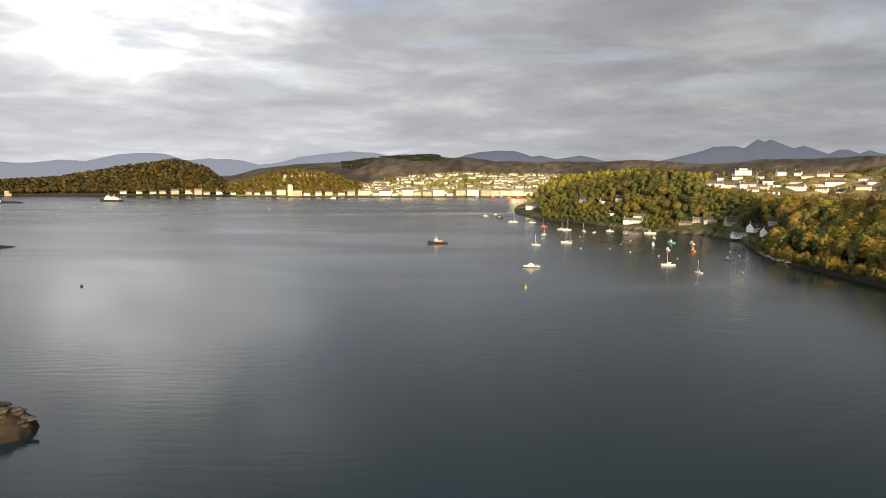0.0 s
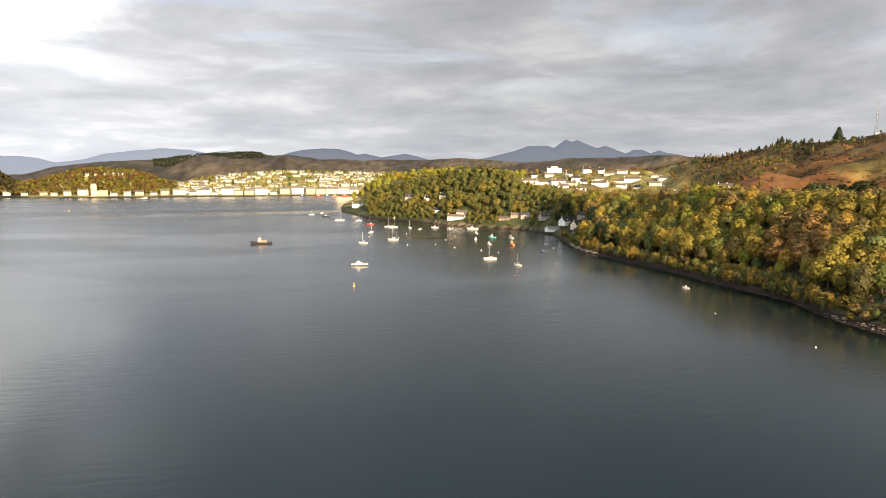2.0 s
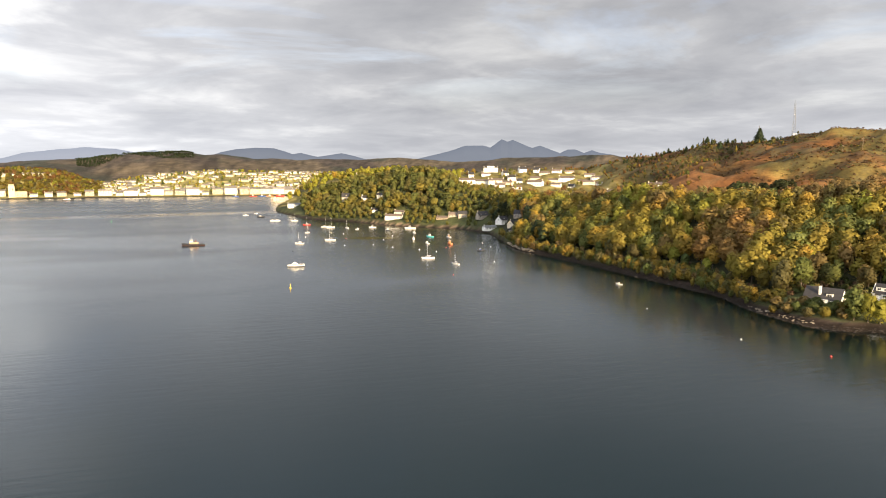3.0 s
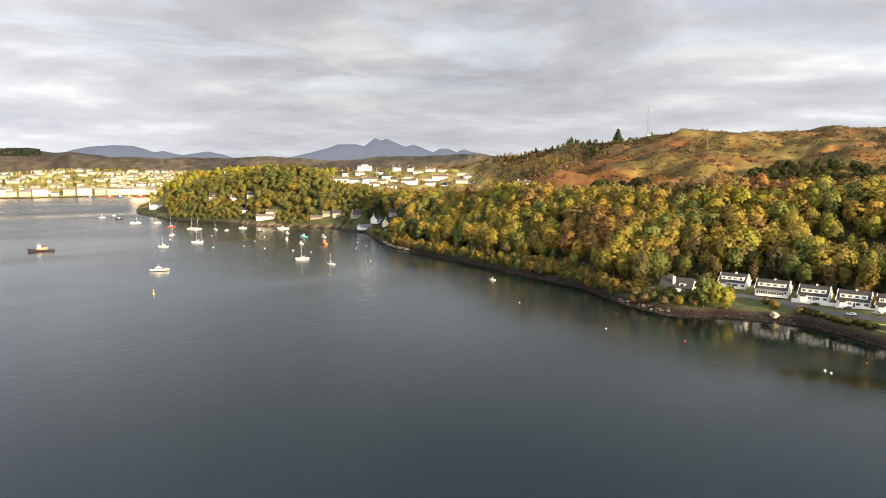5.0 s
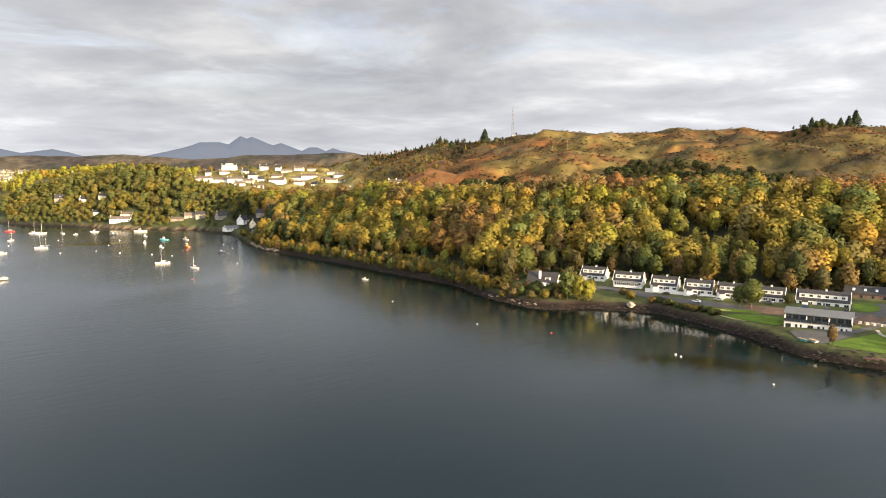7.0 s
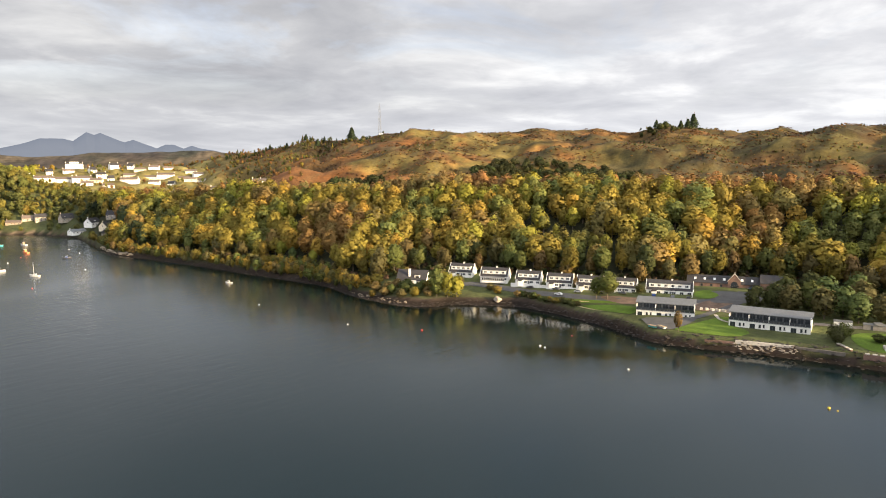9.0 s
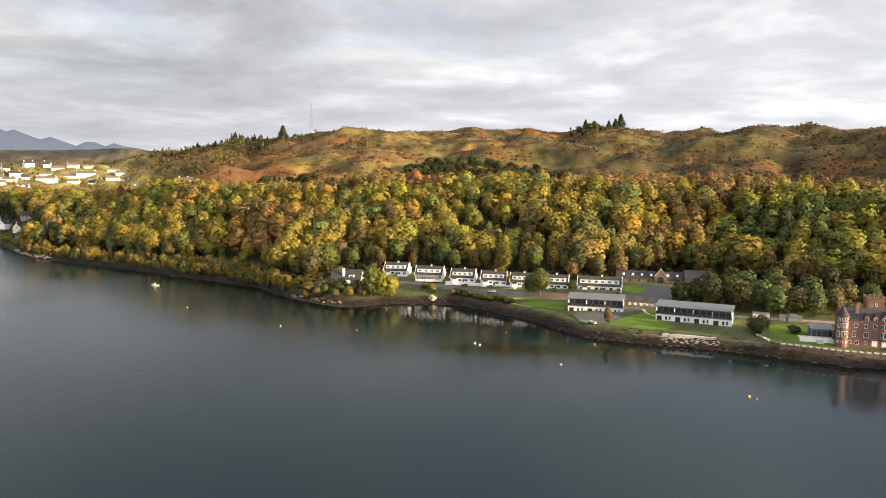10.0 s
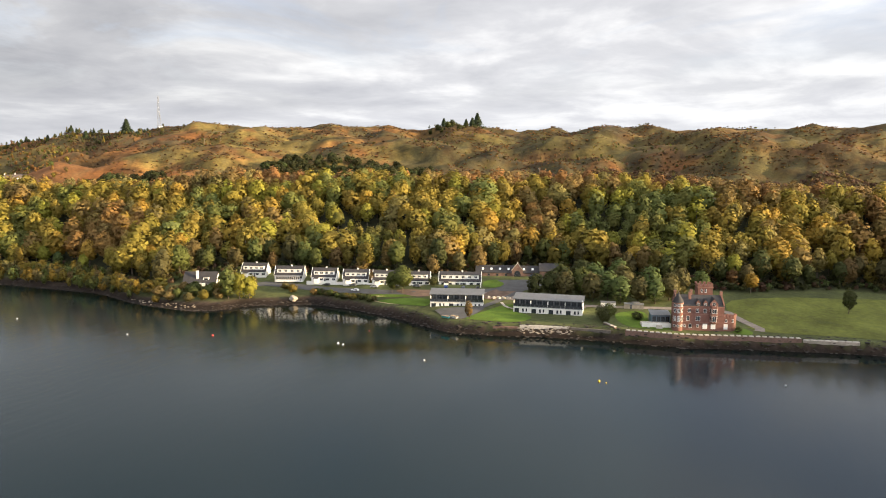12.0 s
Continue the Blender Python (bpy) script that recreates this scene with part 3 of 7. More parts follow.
def crown_quads(g, n, form="broad", leaf=0.1):
    """Leaf clumps of a tree one unit high, set on the outer side of several uneven boughs."""
    if form == "conifer":
        t = g.random(n) ** 0.8
        zz = 0.08 + 0.92 * t
        rad = (1 - t) ** 0.9 * 0.20 * (0.75 + 0.5 * g.random(n)) * (0.8 + 0.2 * np.sin(zz * 70)) + 0.008
        th = g.random(n) * 6.283
        c = np.stack([rad * np.cos(th), rad * np.sin(th), zz], 1)
        out = np.stack([np.cos(th), np.sin(th), 0.5 + 0 * th], 1)
        swell = unit(out)
    else:
        low, spread = dict(broad=(0.18, 0.30), full=(0.02, 0.30), bush=(0.05, 0.5))[form]
        k = 44
        lob = g.normal(size=(k, 3))
        lob /= np.linalg.norm(lob, axis=1)[:, None]
        mid = np.array((0, 0, low + (1 - low) * 0.52))
        cen = mid + lob * np.array((spread * 0.68, spread * 0.68, (1 - low) * 0.37)) * (0.50 + 0.60 * g.random(k))[:, None]
        cen[:, :2] *= (1 - 0.55 * (cen[:, 2] - mid[2]) / (1 - low))[:, None]
        size = spread * (0.18 + 0.19 * g.random(k))
        w = g.integers(0, k, n)
        d = g.normal(size=(n, 3))
        d /= np.linalg.norm(d, axis=1)[:, None]
        d = d + 0.55 * (cen[w] - mid) / np.linalg.norm(cen[w] - mid, axis=1)[:, None] + np.array((0, 0, 0.18))
        d /= np.linalg.norm(d, axis=1)[:, None]
        c = cen[w] + d * (size[w] * (0.78 + 0.3 * g.random(n)))[:, None] * np.array((1, 1, 0.9))
        fill = g.random(n) < 0.20
        e = g.normal(size=(n, 3))
        e /= np.linalg.norm(e, axis=1)[:, None]
        c = np.where(fill[:, None], mid + e * np.array((spread * 0.86, spread * 0.86, (1 - low) * 0.5)) * (0.8 + 0.25 * g.random(n))[:, None], c)
        out = np.where(fill[:, None], e, d)
        swell = unit(0.62 * unit((c - mid) / np.array((spread, spread, (1 - low) * 0.5))) + 0.5 * out)
    nrm = out + 0.25 * g.normal(size=(n, 3))
    nrm /= np.linalg.norm(nrm, axis=1)[:, None]
    up = g.normal(size=(n, 3))
    u = np.cross(nrm, up)
    u /= np.linalg.norm(u, axis=1)[:, None]
    v = np.cross(nrm, u)
    s = leaf * (0.6 + 0.8 * g.random(n))[:, None]
    e = s * (0.55 + 0.7 * g.random(n))[:, None]
    bend = nrm * s * 0.25
    return np.stack([c - u * s - v * e * 0.6, c + u * s * 1.1 - v * e * 0.5 - bend, c + u * s * 0.1 + v * e * 1.1], 1), unit(swell + 0.18 * g.normal(size=(n, 3)))


def trunk_quads(g, high=0.6, thick=0.018, limbs=5):
    """A tapered six-sided trunk with limbs, of a tree one unit high."""
    faces = []

    def limb(a, b, ra, rb):
        d = (b - a) / np.linalg.norm(b - a)
        u = np.cross(d, (0.3, 0.9, 0.2))
        u /= np.linalg.norm(u)
        v = np.cross(d, u)
        for i in range(6):
            p, q = i * math.pi / 3, (i + 1) * math.pi / 3
            e, f = u * math.cos(p) + v * math.sin(p), u * math.cos(q) + v * math.sin(q)
            faces.append((a + e * ra, a + f * ra, b + f * rb))
            faces.append((a + e * ra, b + f * rb, b + e * rb))

    base, mid = np.array((0, 0, -0.03)), np.array((g.normal() * 0.02, g.normal() * 0.02, high * 0.55))
    limb(base, mid, thick, thick * 0.7)
    limb(mid, np.array((mid[0] * 2, mid[1] * 2, high * 1.25)), thick * 0.7, thick * 0.2)
    for i in range(limbs):
        th = 6.283 * (i + g.random()) / max(limbs, 1)
        a = base + (mid - base) * (0.6 + 0.4 * g.random())
        limb(a, a + np.array((math.cos(th) * 0.22, math.sin(th) * 0.22, 0.24)), thick * 0.45, thick * 0.12)
    return np.array(faces)


def plant(name, label, g, xs, ys, size, tints, n, forms=("broad",), leaf=0.1, category="trees", squash=(0.85, 1.2), sink=0.0, trunks=True):
    """Many trees in one sheet of kind stuff."""
    bank = [(crown_quads(g, n, forms[i % len(forms)], leaf), trunk_quads(g, limbs=0)) for i in range(8)]
    ok = open_ground(xs, ys)
    xs, ys, size, tints = xs[ok], ys[ok], size[ok], tints[ok]
    zs = height(xs, ys) - sink
    q, tq, tt, nn = [], [], [], []
    for i in range(len(xs)):
        (c, sw), tr = bank[g.integers(0, 8)]
        a, h, w = g.random() * 6.283, size[i], size[i] * g.uniform(*squash)
        m = np.array(((math.cos(a) * w, -math.sin(a) * w, 0), (math.sin(a) * w, math.cos(a) * w, 0), (0, 0, h)))
        off = np.array((xs[i], ys[i], zs[i]))
        q.append(c @ m.T + off)
        nn.append(unit(sw @ np.linalg.inv(m)))
        if trunks:
            tq.append(tr @ m.T + off)
        tt.append(np.broadcast_to(tints[i], (len(c), 3)))
    me = sheet(name, np.concatenate(q), np.concatenate(tt), [LEAF, BARK], np.concatenate(tq) if tq else None, soft=np.concatenate(nn))
    return tagged(new(name, me), label, category, kind="stuff")


def palette(g, n, weights):
    names = list(weights)
    p = np.array([weights[k] for k in names], float)
    pick = g.choice(len(names), n, p=p / p.sum())
    base = np.array([TINTS[k] for k in names])[pick]
    return base * g.uniform(0.72, 1.2, (n, 1)) * (1 + 0.025 * g.normal(size=(n, 3)))


def drifts(g, x, y, weights, size=42, seed=81, alike=0.22):
    """Kinds that keep company: neighbouring trees take neighbouring tints; alike draws all toward their mean."""
    names = list(weights)
    u = np.argsort(np.argsort(rough(x, y, size, seed, 3) + 0.16 * g.normal(size=len(x)))) / max(len(x), 1)
    cum = np.cumsum([weights[k] for k in names])
    pick = np.minimum(np.searchsorted(cum / cum[-1], u), len(names) - 1)
    kinds = np.array([TINTS[k] for k in names])
    mean = (kinds * np.array([weights[k] for k in names])[:, None]).sum(0) / cum[-1]
    return (kinds[pick] * (1 - alike) + mean * alike) * g.uniform(0.84, 1.12, (len(x), 1)) * (1 + 0.025 * g.normal(size=(len(x), 3)))


def scatter(g, az0, az1, near, distant, spacing):
    """Jittered places between two distances from the first eye that depend on the bearing."""
    out = []
    r = 300.0
    while r < 3600:
        step = math.degrees(spacing / r)
        for a in np.arange(az0, az1, step):
            aa, rr = a + step * g.uniform(-0.5, 0.5), r + spacing * g.uniform(-0.5, 0.5)
            if near(aa) < rr < distant(aa):
                out.append(polar(aa, rr))
        r += spacing * 0.9
    return np.array(out).reshape(-1, 2)


G = np.random.default_rng(7)
AUTUMN = dict(forest=1.0, green=1.6, lime=2.0, olive=7.0, gold=2.6, dull=1.2, brown=1.6, russet=0.8)


def wood_near(a):
    return f_foot[0](a) + 3


FORMS = {}


def tree(x, y, h, kind="olive", form="broad", label="", category="tree", group="", width=1.0, sink=0.2, name="tree", n=1400, leaf=0.036):
    """One tree with its trunk and limbs and a loose crown; alike kinds share their meshes."""
    key = (kind, form, int(G.integers(0, 2)), n)
    if key not in FORMS:
        q, sw = crown_quads(G, n, form, leaf if form != "conifer" else 0.04)
        FORMS[key] = (sheet("crown", q, palette(G, 1, {kind: 1}).repeat(n, 0), [LEAF], soft=sw), sheet("trunk", trunk_quads(G, 0.95 if form == "conifer" else 0.6, limbs=0 if form == "conifer" else 5), np.zeros((12 * (2 if form == "conifer" else 7), 3)), [BARK]))
    t = new(name)
    t.matrix_world = pose(x, y, level(x, y) - sink, 0, 0, G.uniform(0, 360)) @ Matrix.Diagonal((h * width, h * width, h, 1))
    tagged(t, label or f"{kind} broadleaf tree on the wooded slope", category, group)
    for nm, me in zip(("crown", "trunk"), FORMS[key]):
        o = new(nm, me)
        o.parent = t
    return t


KIND_WORDS = dict(olive="olive-green", green="green", lime="lime-yellow", gold="golden", forest="deep green", russet="russet", brown="brown thin-leaved", dull="dull grey-brown", dark="dark green", conifer="dark conifer")
# the wooded slope above the shore road: the trees along its foot stand singly, those behind form one wood
pts = scatter(G, 25, 108, wood_near, lambda a: f_brow[0](a) + 14, 9.5)
x, y = pts.T
az, rr = np.degrees(np.arctan2(x, y)), np.hypot(x, y)
size = G.uniform(12.5, 22, len(x)) * np.where(rr > f_brow[0](az) - 12, 0.82, 1)
edge = rr < f_foot[0](az) + np.where(az > 43, 15, 9)
NAMES = list(AUTUMN)
for k in np.flatnonzero(edge)[:230]:
    kind = NAMES[G.choice(len(NAMES), p=np.array(list(AUTUMN.values())) / sum(AUTUMN.values()))]
    # beyond bearing 44 darker tints are picked, imitating shade at the wood's foot
    kind = kind if az[k] < 44 or G.random() < 0.3 else ("dark", "green", "dull", "brown")[G.integers(0, 4)]
    tree(x[k], y[k], size[k] * (0.72 if az[k] < 43 else 0.9), kind, ("full", "broad")[k % 2], label=f"{KIND_WORDS[kind]} broadleaf tree at the foot of the wood", group="trees along the foot of the wood", width=1.05)
rest = np.ones(len(x), bool)
rest[np.flatnonzero(edge)[:230]] = False
x, y, size = x[rest], y[rest], size[rest]
tint = drifts(G, x, y, AUTUMN)
# firs and hollies among the trees nearest the anchorage
az = np.degrees(np.arctan2(x, y))
firs = G.random(len(x)) < 0.22 * np.clip((33 - az) / 5, 0, 1)
tint[firs] = palette(G, int(firs.sum()), dict(dark=3, green=3, conifer=1))
# two hollows of lower trees, their tint darkened to paint the gullies' shade
shading = np.maximum(np.exp(-((x - 447) / 10.0) ** 2 - ((y - 78) / 17.0) ** 2), np.exp(-((x - 396) / 15.0) ** 2 - ((y - 222) / 26.0) ** 2))
size = size * (1 - 0.35 * shading)
tint = tint * (1 - 0.7 * shading)[:, None] + np.array(TINTS["dark"]) * 0.7 * shading[:, None]
brow = np.hypot(x, y) > f_brow[0](np.degrees(np.arctan2(x, y))) - 16
tint[brow] = palette(G, int(brow.sum()), dict(brown=4, russet=3.5, dull=1, olive=2.5)) * 1.12
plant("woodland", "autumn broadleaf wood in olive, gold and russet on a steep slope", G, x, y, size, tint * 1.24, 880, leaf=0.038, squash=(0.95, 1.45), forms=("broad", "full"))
# scrubby trees right down to the rocks where the wood meets the sea
pts = scatter(G, 25, 43.5, lambda a: f_shore(a) + 4.5, lambda a: f_foot[0](a) + 2, 5.0)
x, y = pts.T
plant("shore_thicket", "leafy scrub and small trees above the rocky shore", G, x, y, G.uniform(5, 9, len(x)), palette(G, len(x), dict(olive=4, dull=2, gold=2.0, green=2, brown=1)), 300, forms=("full", "bush"), leaf=0.06)
pts = scatter(G, 36, 108, lambda a: f_brow[0](a) + 10, lambda a: f_brow[0](a) + 48, 8.6)
x, y = pts.T
plant("brow_thicket", "rusty brown thin-leaved trees along the brow of the wood", G, x, y, G.uniform(8, 13, len(x)), palette(G, len(x), dict(russet=4.5, brown=4, gold=1.0, olive=1.0)) * 1.35, 270, leaf=0.058)
# bushes and bramble under the outermost trees, tinted dark to paint the shade there
pts = scatter(G, 38, 106, lambda a: f_foot[0](a) - 1, lambda a: f_foot[0](a) + 14, 3.6)
x, y = pts.T
plant("undergrowth", "dark bushes and bramble under the trees' edge, tinted for shade", G, x, y, G.uniform(1.8, 4.2, len(x)), palette(G, len(x), dict(dark=5, forest=2, dull=2, birch=2)) * 0.8, 110, forms=("bush",), leaf=0.10, trunks=False, squash=(0.9, 1.5), category="undergrowth")
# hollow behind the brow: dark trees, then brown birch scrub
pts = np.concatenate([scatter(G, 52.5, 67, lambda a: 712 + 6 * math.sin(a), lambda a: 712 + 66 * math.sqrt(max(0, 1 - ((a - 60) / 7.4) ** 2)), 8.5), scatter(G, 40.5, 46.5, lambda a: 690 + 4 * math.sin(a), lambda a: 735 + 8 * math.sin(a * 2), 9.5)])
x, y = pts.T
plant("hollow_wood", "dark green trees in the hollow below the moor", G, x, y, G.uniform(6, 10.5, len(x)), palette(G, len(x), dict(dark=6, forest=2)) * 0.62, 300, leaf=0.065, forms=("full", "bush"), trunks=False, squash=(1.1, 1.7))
pts = scatter(G, 62, 108, lambda a: f_brow[0](a) + 50, lambda a: f_hollow[0](a) + 50 + 30 * math.sin(a * 0.4) + (40 if a > 72 else 0), 5.4)
x, y = pts.T
keep = rough(x, y, 60, 51) > -0.4
x, y = x[keep], y[keep]
plant("birch_scrub", "leafless brown birch scrub on the lower moor", G, x, y, G.uniform(2.6, 4.8, len(x)), palette(G, len(x), dict(birch=6, brown=2, dull=2)) * 1.15, 44, forms=("bush", "broad"), leaf=0.13, trunks=False, squash=(1.1, 1.8))
pts = scatter(G, 34, 106, lambda a: f_hollow[0](a) + 30, lambda a: f_crest[0](a) + 20, 10.5)
x, y = pts.T
az = np.degrees(np.arctan2(x, y))
keep = rough(x, y, 90, 53) + 0.5 * rough(x, y, 25, 54) > np.where((az < 46), -0.02, np.where((az > 65.5) & (az < 72), 0.02, 0.27))
x, y = x[keep], y[keep]
plant("moor_scrub", "gorse, whin and thorn bushes scattered over the moor", G, x, y, G.uniform(1.3, 4.0, len(x)) * np.where(az[keep] < 46, 1.6, 1), palette(G, len(x), dict(dark=3, olive=2, birch=3, green=2, dull=3)) * np.where(az[keep] < 46, 0.85, 0.88)[:, None], 90, forms=("bush", "broad"), leaf=0.10, trunks=False)
# heather and tussocks that roughen the open moor
pts = scatter(G, 36, 104, lambda a: f_hollow[0](a) + 10, lambda a: f_crest[0](a) + 15, 6.0)
x, y = pts.T
keep = rough(x, y, 40, 57) + 0.6 * rough(x, y, 12, 58) > -0.05
x, y = x[keep], y[keep]
plant("heather_tufts", "heather, bracken and rush tussocks over the moor", G, x, y, G.uniform(0.7, 1.9, len(x)), palette(G, len(x), dict(birch=3, russet=4, dull=1)) * 1.05, 12, forms=("bush",), leaf=0.30, trunks=False, squash=(1.4, 2.6), category="heather")
# headland, plateau and slopes across the bay
pts = scatter(G, 8, 25, lambda a: f_shore(a) + 11, lambda a: f_brow[0](a) + 60, 8.6)
x, y = pts.T
az, rr = np.degrees(np.arctan2(x, y)), np.hypot(x, y)
rise = np.clip((rr - f_foot[0](az)) / (f_brow[0](az) - f_foot[0](az)), 0, 1)
keep = rough(x, y, 40, 63) + 0.9 * rise > np.where(az > 17, -0.36, -0.50)
x, y, rise, az = x[keep], y[keep], rise[keep], az[keep]
# the added tint yellows uphill, painting sunlight onto the headland's upper trees
plant("headland_wood", "mixed green and yellowing trees on the headland, tinted sunnier uphill", G, x, y, G.uniform(5, 9, len(x)) + G.uniform(2, 10, len(x)) * np.clip(rise * 3, 0, 1) * (1 + 0.8 * rough(x, y, 34, 85)) * np.where(az > 20.2, 0.2, 1), (drifts(G, x, y, dict(dark=2, forest=6, dull=3, olive=4, lime=0.5, gold=0.5), 46, 83, 0.55) + (np.clip(rise + 0.15 * G.normal(size=len(x)) - 0.7, 0, 0.4) * 0.08)[:, None] * np.array((1, 0.9, 0.05))) * 1.15, 360, leaf=0.058, squash=(1.1, 1.7), forms=("full", "broad"))
pts = scatter(G, 16, 40, lambda a: f_brow[0](a) + 30, lambda a: 1480, 15.5)
x, y = pts.T
keep = rough(x, y, 70, 61) > -0.1
x, y = x[keep], y[keep]
plant("plateau_trees", "garden trees in gold, olive and russet among the villas", G, x, y, G.uniform(3.5, 7.5, len(x)), np.where((np.degrees(np.arctan2(x, y)) + 2 * G.normal(size=len(x)) > 27)[:, None], palette(G, len(x), dict(russet=5, brown=2, olive=2, green=2)), palette(G, len(x), dict(olive=5, gold=1, russet=1, lime=2, green=3))), 96, leaf=0.11)
# dark firs behind the anchorage, tinted darker still to paint their hollow's shade
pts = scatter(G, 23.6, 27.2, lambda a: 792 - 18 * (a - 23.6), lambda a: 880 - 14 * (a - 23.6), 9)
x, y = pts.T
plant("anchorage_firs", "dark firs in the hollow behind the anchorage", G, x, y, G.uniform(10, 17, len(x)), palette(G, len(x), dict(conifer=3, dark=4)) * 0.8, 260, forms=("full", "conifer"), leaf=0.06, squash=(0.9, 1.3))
pts = scatter(G, 4, 22, lambda a: max(1350.0, float(f_brow[0](a)) + 90), lambda a: min(1900.0, float(f_back(a)) - 30), 21)
x, y = pts.T
plant("ridge_wood", "sunlit yellow-green trees behind the headland", G, x, y, G.uniform(12, 19, len(x)), palette(G, len(x), dict(olive=3, lime=6, gold=0.6)) * 1.15, 130, leaf=0.085, trunks=False)
pts = scatter(G, -36, -17.6, lambda a: f_tshore(a) + 70, lambda a: f_ttop[0](a) + 50, 12.5)
x, y = pts.T
# tints cut to two thirds, painting the cloud shade on this hill
plant("far_hill_wood", "autumn wood on the round hill across the bay, tinted dark for cloud shade", G, x, y, G.uniform(14, 21, len(x)), palette(G, len(x), dict(olive=2, dull=4, dark=2, brown=4)) * 0.66, 74, leaf=0.135, trunks=False, squash=(1.1, 1.7))
pts = scatter(G, -17.6, -7.0, lambda a: f_tshore(a) + 72, lambda a: f_ttop[0](a) + 30, 13.5)
x, y = pts.T
plant("terrace_wood", "gold and russet trees on the slope above the seafront", G, x, y, G.uniform(11, 17, len(x)), palette(G, len(x), dict(olive=4, dull=2, russet=2, lime=1)) * 1.05, 90, leaf=0.13, trunks=False, squash=(1.1, 1.7))
pts = scatter(G, -8.4, -0.4, lambda a: 3130 + 60 * math.sin(a), lambda a: 3420, 11)
x, y = pts.T
keep = rough(x, y, 160, 67) > -0.15
x, y = x[keep], y[keep]
plant("far_plantation", "dark conifer plantation on the far ridge", G, x, y, G.uniform(4, 6.5, len(x)), palette(G, len(x), dict(conifer=1)) * 0.8, 14, forms=("conifer", "full"), leaf=0.32, trunks=False, category="plantation", squash=(1.2, 2.0))
pts = scatter(G, -8, 16, lambda a: f_tshore(a) + 95, lambda a: f_ttop[0](a) + 80, 27)
x, y = pts.T
# tints raised by a quarter, painting the town's bright haze into the leaves
plant("town_trees", "yellowing garden trees between the town's houses, lightened for haze", G, x, y, G.uniform(7, 13, len(x)), palette(G, len(x), dict(olive=3, lime=4, forest=3)) * 1.25, 80, leaf=0.13, trunks=False)
# spiky conifers along the left ridge of the moor
az = np.concatenate([G.uniform(33.5, 45, 130), G.uniform(66.2, 70.5, 26)])
rr = f_crest[0](az) - np.abs(G.normal(0, 45, len(az)))
x, y = rr * np.sin(np.radians(az)), rr * np.cos(np.radians(az))
plant("ridge_conifers", "dark conifers along the moor's ridge", G, x, y, G.uniform(4, 9.5, len(x)) * np.where(az > 60, 0.7, 1), palette(G, len(x), dict(conifer=2, dark=4, olive=3)), 200, forms=("broad", "conifer", "full"), leaf=0.06, category="conifers", squash=(0.9, 1.3))

# trees that stand by themselves
for x, y, h, kind, form, w, lab in (
        (336.6, 166.5, 15, "green", "broad", 1.4, "bright green garden tree beside the lane"), (335, 172, 12, "green", "broad", 1.0, "leafy garden tree beside the lane"),
        (302.5, 247, 15.5, "lime", "full", 0.95, "lime-green tree on the point"), (299, 252, 17.5, "green", "full", 1.05, "broad green tree on the point"), (306, 243.5, 13, "lime", "full", 1.2, "yellowing tree beside the lane"), (306, 256, 18, "dull", "full", 0.95, "olive tree by the cottage"),
        (318, 250, 9, "dull", "broad", 1.0, "grey-brown tree before a white house"), (298.8, 114.5, 9.5, "brown", "broad", 0.75, "small brown tree on the lawn's edge"), (371, -47.6, 12.5, "dark", "broad", 0.9, "lone dark tree in the pasture"),
        (397.7, -6.3, 11, "gold", "broad", 1.3, "spreading orange tree behind the castle"), (403, 3, 10, "russet", "broad", 1.2, "russet tree behind the castle"), (322, 58, 7, "dark", "bush", 1.1, "dark evergreen bush behind the sea wall"), (325.2, 55, 7.5, "green", "bush", 1.0, "leafy bush behind the sea wall"), (317, 56, 5.5, "dark", "bush", 1.1, "low dark bush behind the sea wall"),
        (342, 222, 6, "brown", "broad", 0.9, "small brown garden tree between the houses"), (346.5, 190.8, 7, "brown", "broad", 0.8, "small brown garden tree by a gable"), (352.5, 156, 5, "dark", "bush", 1.2, "dark garden shrub beside a house"), (333, 14, 4, "dark", "bush", 1.2, "dark shrub by the castle"), (322, 0, 3, "dark", "bush", 1.2, "dark shrub by the castle wing"),
        (327, 43, 4, "dark", "bush", 1.6, "dark evergreen hedge beside the castle lawn")):
    tree(x, y, h, kind, form, lab, group="", width=w)
for x, y, h, kind in ((352, 97, 17, "dark"), (356, 90, 19, "dark"), (353.7, 82, 20, "dull"), (358.6, 75, 21, "green"), (352.6, 68, 20, "dull"), (357, 61, 20, "olive"), (351.8, 54, 19, "olive"), (356.3, 46, 18, "dull"), (357, 38, 17, "olive"), (364, 32, 19, "brown"), (369, 88, 21, "dark"), (368, 70, 22, "olive"), (367, 55, 22, "dull"), (372, 42, 21, "olive"), (378, 28, 20, "dull"), (384, 18, 17, "olive"), (382, 60, 22, "olive"), (384, 80, 20, "dark")):
    kind = dict(olive="forest", brown="dull").get(kind, kind)
    tree(x, y, h * 0.76, kind, "full", f"tall {KIND_WORDS[kind]} tree in the shaded grove", group="grove beside the castle", width=1.35)
